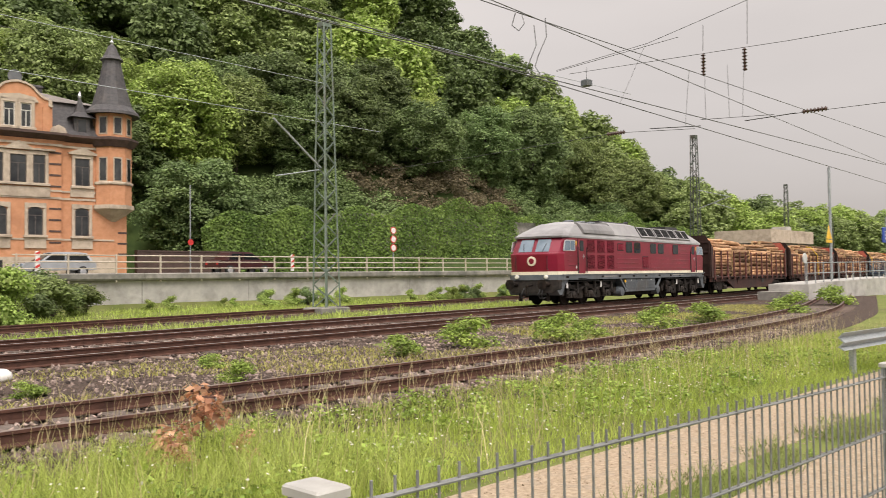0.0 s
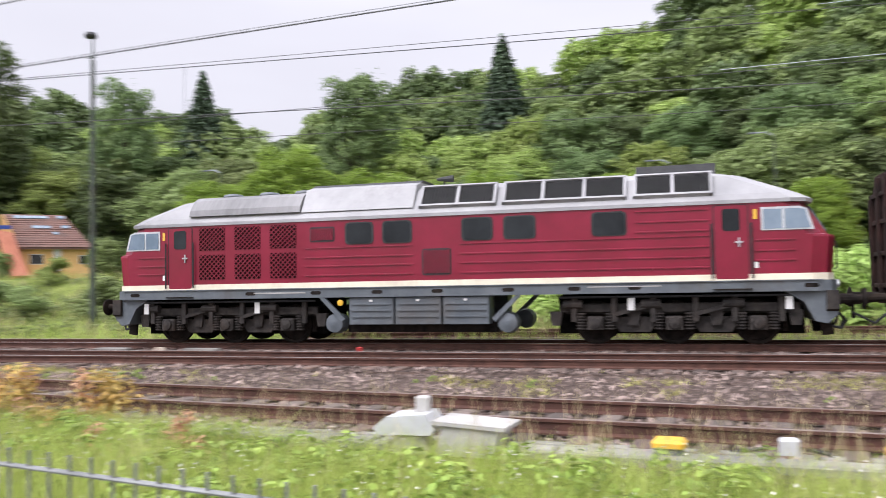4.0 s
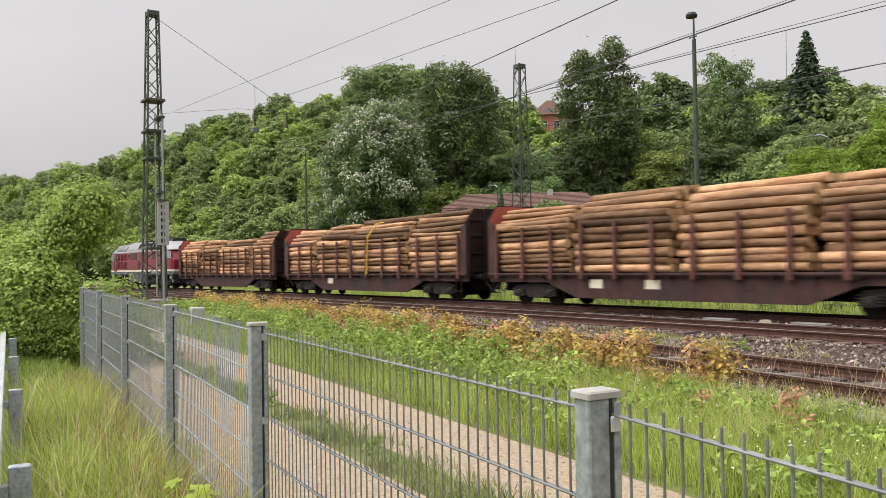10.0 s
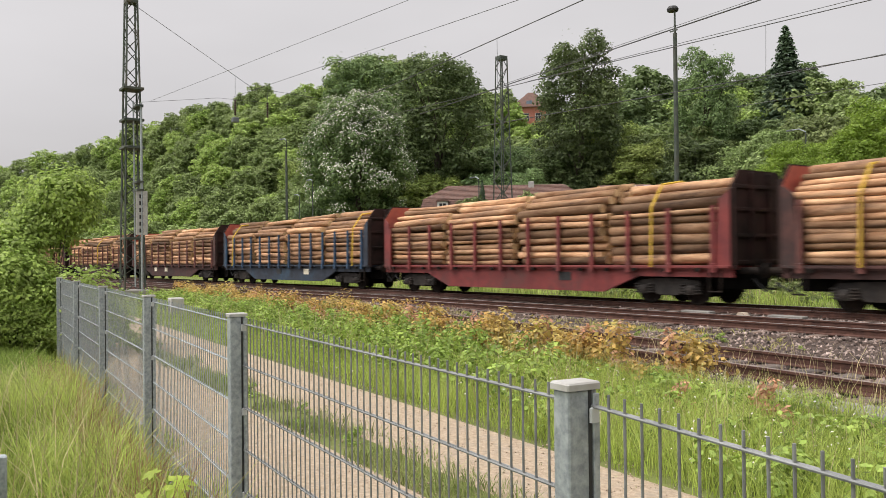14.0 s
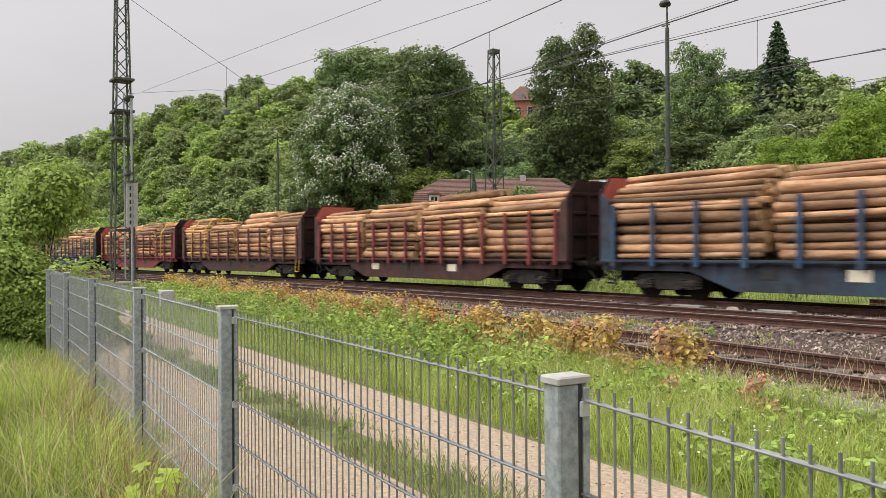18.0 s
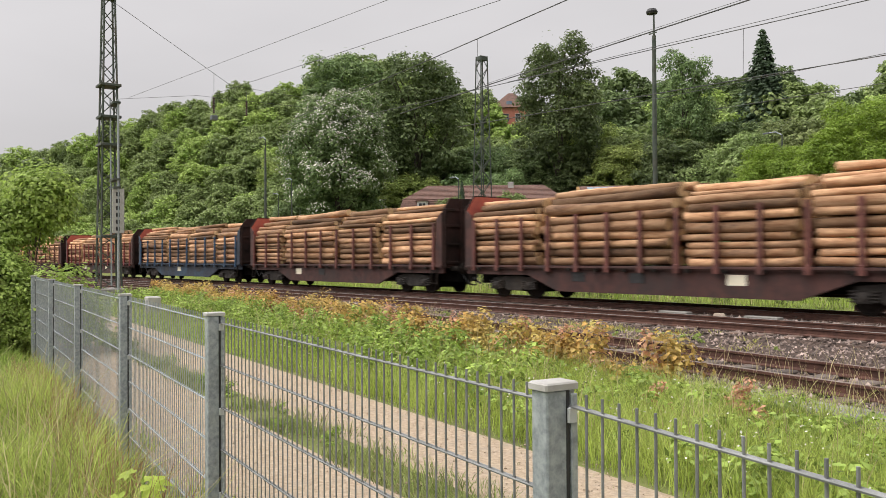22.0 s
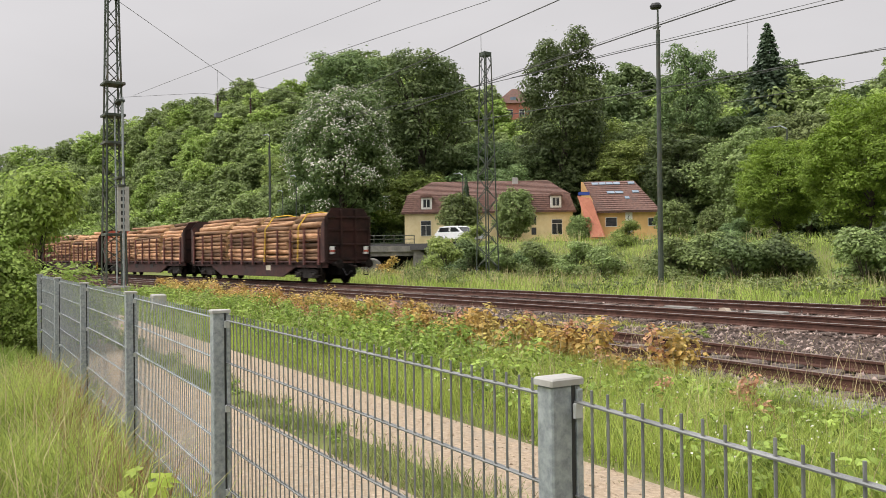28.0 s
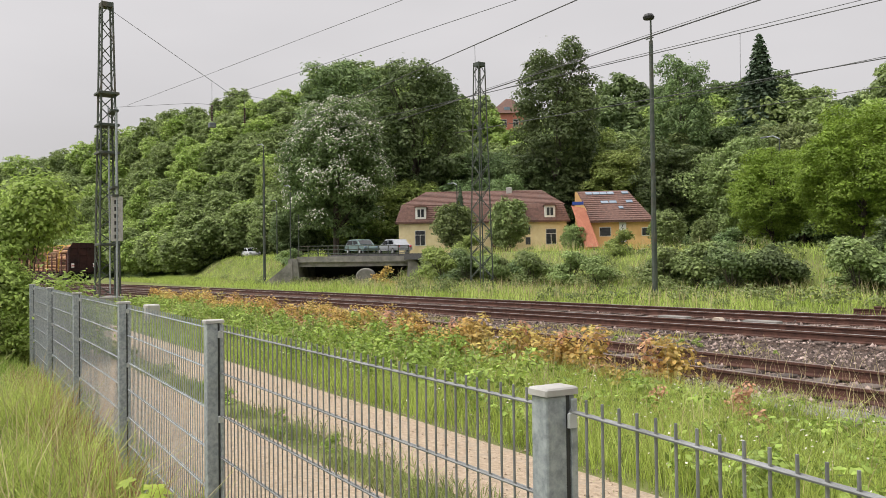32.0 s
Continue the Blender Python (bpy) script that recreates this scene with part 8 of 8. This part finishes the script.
def shrub(meshes, name, label, cat, group, x, y, s=1.0, z=None, sz=1.0):
    t = thing(name, label, cat, group, at=Matrix.LocRotScale((x, y, (ground_z(x, y) if z is None else z) - 0.03), Euler((0, 0, random.uniform(0, 6.28))), (s, s, s * sz)))
    part("stem", meshes[0], None, t)
    part("foliage", meshes[1], None, t)
    return t


WEEDS = [shrub_meshes(200 + i, 0.42, 0.55, 0.045, M_WEED, 90) for i in range(3)]
MOUNDS = [shrub_meshes(230 + i, 0.6, 0.62, 0.034, M_WEED, 120, 40) for i in range(2)]
REDS = [shrub_meshes(210, 0.42, 0.85, 0.048, M_RED_LEAF, 85, 20), shrub_meshes(211, 0.45, 0.6, 0.05, M_ORANGE_LEAF, 80), shrub_meshes(212, 0.5, 0.7, 0.055, M_ORANGE_LEAF, 70)]
BUSHES = [shrub_meshes(220 + i, 1.5, 2.3, 0.08, M_LEAF[(2, 0, 1)[i]], 46, 44) for i in range(3)]
rnd = random.Random(91)


def weed_bed(name, label, spots, size, material, dens):
    """Many low leafy plants that nobody could count, joined."""
    rng = np.random.default_rng(len(name) + len(spots))
    V, Fc, o = [], [], 0
    for x, y, r, h in spots:
        z = ground_z(x, y)
        lumps = [(x + rnd.uniform(-0.5, 0.5) * r, y + rnd.uniform(-0.5, 0.5) * r, z + h * rnd.uniform(0.25, 0.85), r * rnd.uniform(0.35, 0.6), r * rnd.uniform(0.35, 0.6), h * 0.28) for _ in range(4)]
        v, f = leaf_cloud(rng, lumps, dens, size)
        V.append(v)
        Fc.append(f + o)
        o += len(v)
    ob = part(name, quads_mesh(name, np.concatenate(V), np.concatenate(Fc), [material]), None)
    return tagged(ob, label, "weeds", kind="stuff")


def spots(n, x0, x1, y0, y1, r0, r1, h0, h1):
    out = []
    for _ in range(n):
        x, y = rnd.uniform(x0, x1), rnd.uniform(y0, y1)
        if y > line_a(x) - 1.35 or (-4.6 < x < 3.0 and y > 7.4):
            continue
        out.append((x, y, rnd.uniform(r0, r1), rnd.uniform(h0, h1)))
    return out


def siding_edge(n, x0, x1, d0, d1, r0, r1, h0, h1):
    """Spots along the near side of the siding, thicker towards the rails."""
    out = []
    for _ in range(n):
        x = rnd.uniform(x0, x1)
        y = line_a(x) - rnd.uniform(d0, d1)
        if y > 4.8 and not (-4.6 < x < 3.0 and y > 7.4):
            out.append((x, y, rnd.uniform(r0, r1), rnd.uniform(h0, h1)))
    return out


def bank_spots(n):
    out = []
    while len(out) < n:
        x, y = rnd.uniform(-85, -12), rnd.uniform(22, 42)
        if line_b(x) + 3 < y < road_y(x) - 4.5 and noise.noise((x * 0.15, y * 0.15, 1.7)) > -0.1:
            out.append((x, y, rnd.uniform(0.3, 0.8), rnd.uniform(0.35, 0.9)))
    return out


weed_bed("bank_weeds", "mixed green herbs in the meadow of the road bank", bank_spots(330), 0.07, M_LEAF[0], 30)
weed_bed("orange_weeds", "orange-leaved saplings crowding beside the siding", siding_edge(235, -38, -7.6, 1.5, 2.5, 0.25, 0.45, 0.42, 0.86), 0.045, M_ORANGE_LEAF, 75)
weed_bed("red_weeds", "red-leaved saplings crowding beside the siding", siding_edge(40, -34, -7.6, 1.5, 2.5, 0.2, 0.4, 0.4, 0.84), 0.045, M_RED_LEAF, 75)
weed_bed("green_weeds", "nettles and green weeds along the lane's far edge", [(x, y, r, h * (1.0 if x < -8 else 0.6)) for x, y, r, h in siding_edge(500, -34, 0.0, 2.2, 4.9, 0.2, 0.42, 0.25, 0.72)], 0.04, M_WEED, 75)
weed_bed("green_weeds", "low green weeds in the tall grass", spots(230, 0, 18, 5.0, 8.2, 0.12, 0.3, 0.12, 0.34), 0.028, M_WEED, 120)
for x, y, s in ((3.9, 6.9, 0.95), (3.55, 6.7, 0.5), (4.35, 6.8, 0.4), (-5.6, 7.0, 0.6), (-6.4, 6.6, 0.5)):
    shrub(REDS[0], "red_leaved_sapling", "low sapling with reddish young leaves", "sapling", "saplings by the siding", x, y, s)
for i in range(16):
    x, y = rnd.uniform(-12, 9), rnd.choice([1.35, 1.5, 2.9, 3.1, 3.3])
    shrub(WEEDS[i % 3], "weed_clump", "small weed clump in the lane", "weed", "weeds of the lane", x, y + rnd.uniform(-0.1, 0.1), rnd.uniform(0.15, 0.35))
for x, y, s in ((12.3, 13.1, 0.8), (14.9, 13.6, 1.2), (17.6, 12.9, 1.2), (19.2, 13.0, 0.9), (23.0, 13.0, 1.3), (26.0, 12.9, 1.2), (34.0, 13.3, 1.5), (43.0, 14.6, 1.6), (7.7, 12.3, 0.6), (4.6, 13.0, 0.5), (8.5, 14.5, 0.5)):
    shrub(MOUNDS[rnd.randrange(2)], "trackside_shrub", "bright green shrub between the tracks", "shrub", "shrubs between the tracks", x, y, s * 1.15, sz=0.8)
for i in range(26):
    x = rnd.uniform(-30, 30)
    y = rnd.uniform(line_a(x) + 2.2, line_c(x) - 1.8)
    shrub(WEEDS[i % 3], "weed_clump", "small weed among the ballast", "weed", "weeds among the ballast", x, y, rnd.uniform(0.2, 0.4))
# hedge on the bank and bushes at its foot
M_HEDGE = leaf_mat("hedge_leaves", (0.27, 0.40, 0.09), (0.45, 0.58, 0.18), 0.4, 0.42, 0.5, each=0.15)
HEDGES = [shrub_meshes(250 + i, 1.5, 2.3, 0.085, M_HEDGE, 46, 26) for i in range(2)]
for i in range(84):
    x = -8.0 + 18.8 * (i + rnd.random()) / 84
    shrub(HEDGES[rnd.choice((0, 0, 0, 1))], "hedge_bush", "dense green hedge bush behind the siding", "bush", "hedge behind the siding", x, max(30.8, line_d(x) + 2.6) + (rnd.uniform(0, 0.5) if i % 2 else rnd.uniform(1.6, 2.2)), rnd.uniform(0.98, 1.12) * (1.0 if x < 9.5 else 0.85), sz=1.06)
for x, y, s in ((14.5, 38.5, 1.0), (15.5, 41, 1.1), (17.5, 42, 0.8), (13, 37, 0.9), (-44.5, 31, 1.0), (-47, 30.5, 1.2), (-50, 30.5, 1.3), (-52.5, 31.5, 1.1), (-41, 31.5, 1.1), (-38.5, 32.5, 1.0), (-36, 32.5, 0.9),
                (-32, 33.5, 1.1), (-30, 34, 1.2), (-27.5, 33.5, 1.2), (-25.5, 34.5, 1.1), (-21.5, 34.5, 1.3), (-19, 35, 1.4), (-16.5, 35.5, 1.4), (-14, 36.5, 1.2), (-80, 31, 0.9), (-84, 31.5, 0.8), (-57, 34, 1.0), (-55, 36, 1.1), (-24, 41, 0.9), (-33, 40, 0.7), (-40, 38, 0.8),
                (-32.5, 34.3, 0.85), (-30.6, 34.6, 0.95), (-28.9, 34.8, 0.9), (-27.2, 35, 0.9), (-25.6, 35.3, 0.8), (-22.6, 36, 0.95), (-20.8, 36.4, 1.05), (-18.5, 36.8, 1.0), (-48, 31.5, 0.8), (-45.5, 32, 0.75), (-43, 32.4, 0.8)):
    shrub(BUSHES[rnd.choice((0, 1, 1, 2))], "bank_bush", "green bush on the road bank", "bush", "bushes of the bank", x, y, s, sz=0.85)
shrub(REDS[2], "red_bush", "rusty red bush at the foot of the bank", "bush", "", -54.5, 28.2, 2.3)
for i in range(40):
    x = rnd.uniform(14, 75)
    shrub(BUSHES[rnd.choice((0, 0, 2))], "wall_bush", "low green bush along the retaining wall", "bush", "bushes along the wall", x, rnd.uniform(41.5, 44.2), rnd.uniform(0.25, 0.5))
# the leafy shrub tree where the fence ends
M_LILAC = leaf_mat("lilac_leaves", (0.24, 0.34, 0.07), (0.40, 0.50, 0.13), 0.4, 0.42, 0.8)
NEARTREE = shrub_meshes(240, 1.75, 3.2, 0.045, M_LILAC, 190, 48)
shrub(NEARTREE, "lilac_bush", "large leafy bush beside the end of the fence", "bush", "", -17.5, 1.3, 0.98, sz=1.1)
shrub(NEARTREE, "lilac_bush", "low leafy shoot at the foot of the bush", "bush", "", -16.7, 0.8, 0.5)
shrub(NEARTREE, "lilac_bush", "leafy bush filling the gap behind the fence", "bush", "", -18.9, -0.1, 0.8, sz=1.0)
shrub(NEARTREE, "lilac_bush", "dark lower growth of the fence-end bush", "bush", "", -16.9, 0.85, 0.62, sz=0.9)
M_MAPLE = mat("maple_leaf", (0.32, 0.43, 0.06), (0.47, 0.56, 0.10), scale=6.0, rough=0.6, rand=0.2, trans=0.4, spec=0.3)
sp = thing("maple_seedling", "yellow-green maple seedling growing through the fence", "seedling", at=Matrix.LocRotScale((-4.95, 0.98, -0.25), Euler((0, 0, 0)), (1.0, 1.0, 0.85)))
part("stem", MB().path([(0, 0, 0), (0.03, 0, 0.35), (-0.02, 0.03, 0.62)], 0.006, 5), M_WEED, sp)
up = Vector((0.55, -0.2, 0.8)).normalized()
for a, h, r in ((10, 0.62, 0.10), (75, 0.58, 0.085), (140, 0.52, 0.10), (205, 0.60, 0.085), (265, 0.50, 0.10), (325, 0.44, 0.09), (40, 0.38, 0.08), (180, 0.36, 0.08), (110, 0.30, 0.07)):
    u = Vector((math.cos(radians(a)), math.sin(radians(a)), 0.0))
    n = (up + u * 0.45).normalized()
    u = (u - n * u.dot(n)).normalized()
    w = n.cross(u)
    c = Vector((0, 0, h)) + u * r * 1.3
    pts = []
    # five pointed lobes round the stalk's end, notched between
    for t, q in ((180, 0.25), (150, 0.55), (120, 0.72), (98, 0.42), (78, 0.62), (55, 0.95), (36, 0.5), (16, 0.85), (0, 1.15)):
        pts.append((t, q))
    pts += [(-t, q) for t, q in pts[-2:0:-1]]
    vs = [tuple(c)] + [tuple(c + (u * math.cos(radians(t)) + w * math.sin(radians(t))) * (r * q) - n * (0.25 * r * q * q)) for t, q in pts]
    k = len(pts)
    part("leaf", MB().add(vs, [(0, 1 + i, 1 + (i + 1) % k) for i in range(k)]), M_MAPLE, sp)
    part("leaf_stalk", MB().tube((0, 0, h - 0.06), tuple(c), 0.003, n=4), M_WEED, sp)


# trees of their own
def single_tree(meshes, label, az, dist, top, h0, name="tree", sx=1.0, base=None):
    x, y = -dist * math.sin(radians(az)), dist * math.cos(radians(az))
    g = ground_z(x, y) - 0.3 if base is None else base
    s = (top - g) / h0
    return tree(meshes, label, "tree", "", Matrix.LocRotScale((x, y, g), Euler((0, 0, az)), (s * sx, s * sx, s)), name)


YG = tree_meshes(50, 10.0, 4.6, 2, dens=62, size=0.095)
YG[1].materials[0] = M_YELLOWGREEN
CH = tree_meshes(51, 14.0, 5.4, 1)
POP = tree_meshes(52, 14.0, 3.9, 1, "tall", dens=34, size=0.125)
SMALL = tree_meshes(53, 6.0, 2.6, 0)
single_tree(YG, "bright yellow-green tree beside the road", 31.5, 55, 10.0, 10.0, sx=1.05)
single_tree(YG, "bright yellow-green tree beside the road", 36.8, 60, 8.6, 10.0, sx=1.0)
single_tree(YG, "fresh green tree on the far roadside", 26, 58, 9.0, 10.0, sx=1.2)
single_tree(SMALL, "small round tree before the yellow house", 57.8, 79, 7.2, 6.0)
single_tree(SMALL, "small round tree before the yellow house", 54.0, 79, 7.6, 6.0, sx=0.9)
single_tree(SMALL, "small tree between the houses", 49.6, 79, 5.0, 6.0)
single_tree(SPRUCE, "small spruce before the yellow house", 57.3, 81.5, 9.2, 16.0, "spruce", 0.8)
single_tree(SMALL, "small tree beside the orange house", 43.4, 76, 6.0, 6.0)
single_tree(SMALL, "small tree beside the orange house", 41.0, 72, 5.0, 6.0)
single_tree(SPRUCE, "tall dark spruce above the slope", 37.4, 125, 33.5, 16.0, "spruce", 1.4)
single_tree(SPRUCE, "tall dark spruce above the slope", 16.9, 118, 37.5, 16.0, "spruce", 1.4)
single_tree(POP, "tall round-headed tree on the slope", 50.6, 112, 30.5, 14.0, sx=0.92)
single_tree(POP, "tall round-headed tree on the slope", 42.3, 115, 28.5, 14.0, sx=0.75)
single_tree(POP, "tall broad tree on the slope", 60.3, 112, 29.0, 14.0, sx=1.0)
single_tree(POP, "tall broad tree on the slope", 65.5, 118, 30.5, 14.0, sx=1.0)
single_tree(POP, "tall tree above the road", 27.0, 105, 28.5, 14.0, sx=0.9)
for az, d, top in ((4, 66, 9.0), (9, 70, 10.0), (13, 72, 9.0), (18, 70, 10.5), (22, 74, 9.5), (-3, 62, 8.0), (1, 60, 7.0), (6, 60, 6.5)):
    single_tree(YG if d % 4 else SMALL, "fresh green roadside tree", az, d, top, 10.0 if d % 4 else 6.0)
ct = single_tree(CH, "horse chestnut covered with white blossom", 65.9, 100, 20.5, 14.0, "chestnut_tree", 0.95)
rngc = np.random.default_rng(12)
P = mesh_points(CH[1]).mean(axis=1)
d = (P - np.array([0, 0, 7.0])) / np.array([5.9, 5.9, 7.5])
q = np.linalg.norm(d, axis=1)
keep = (q > 0.76) & (d[:, 2] > -0.6) & (rngc.uniform(0, 1, len(q)) < 0.42)
P, d = P[keep] * 1.02, d[keep] / q[keep][:, None]
v, f = leaf_faces(rngc, P, d, 0.105, 0.8)
part("blossom", quads_mesh("blossom", v, f, [M_FLOWER]), None, ct, "white blossom candles")



# ---------------------------------------------------------------- what moves
def front_at(t):
    """Arc length of the locomotive's front buffers at t seconds."""
    return lerp_table([(0, 232.05), (1, 219.97), (2, 207.87), (3, 195.78), (4, 183.5), (7, 147.2), (8, 135.4), (13, 76.2), (19, 6.0), (24, -53.15), (28, -100.85), (32, -148.6)], t)


def motions():
    times = [0, 1, 2, 3, 4, 5, 6, 7, 8] + list(range(9, 33))
    walk(LOCO, [(t, rail_pose(front_at(t) + 10.4)) for t in times])
    on_road = lambda q: min(max(q, -290), 240)
    for c, x0, t0, v, lane in ((CAR_WHITE, -37.0, 30, 11.7, -1.6), (CAR_GREEN, -73.2, 32, 16.0, -1.6), (CAR_HATCH, -116.5, 32, 19.0, -1.6), (CAR_SILVER, -47.5, 30, -12.5, 1.6), (CAR_FIRST, -136.7, 30, -16.0, 1.6)):
        walk(c, [(t, road_pose(on_road(x0 + v * (t - t0)), lane, v > 0)) for t in (0, 4, 8, 12, 16, 18, 20, 22, 24, 25, 26, 27, 28, 29, 30, 31, 32)])
    walk(CAR_RED, [(t, road_pose(30.2 + 0.3 * t, -2.4, True)) for t in (0, 8, 16, 24, 32)])
    walk(CAR_GREY, [(t, road_pose(19.8 - 10.0 * t, 1.6)) for t in (0, 2, 4, 8, 16, 24, 32)])
    for k, w in enumerate(WAGONS):
        walk(w, [(t, rail_pose(front_at(t) + 21.05 + 20.33 * k + 9.37)) for t in times])


motions()
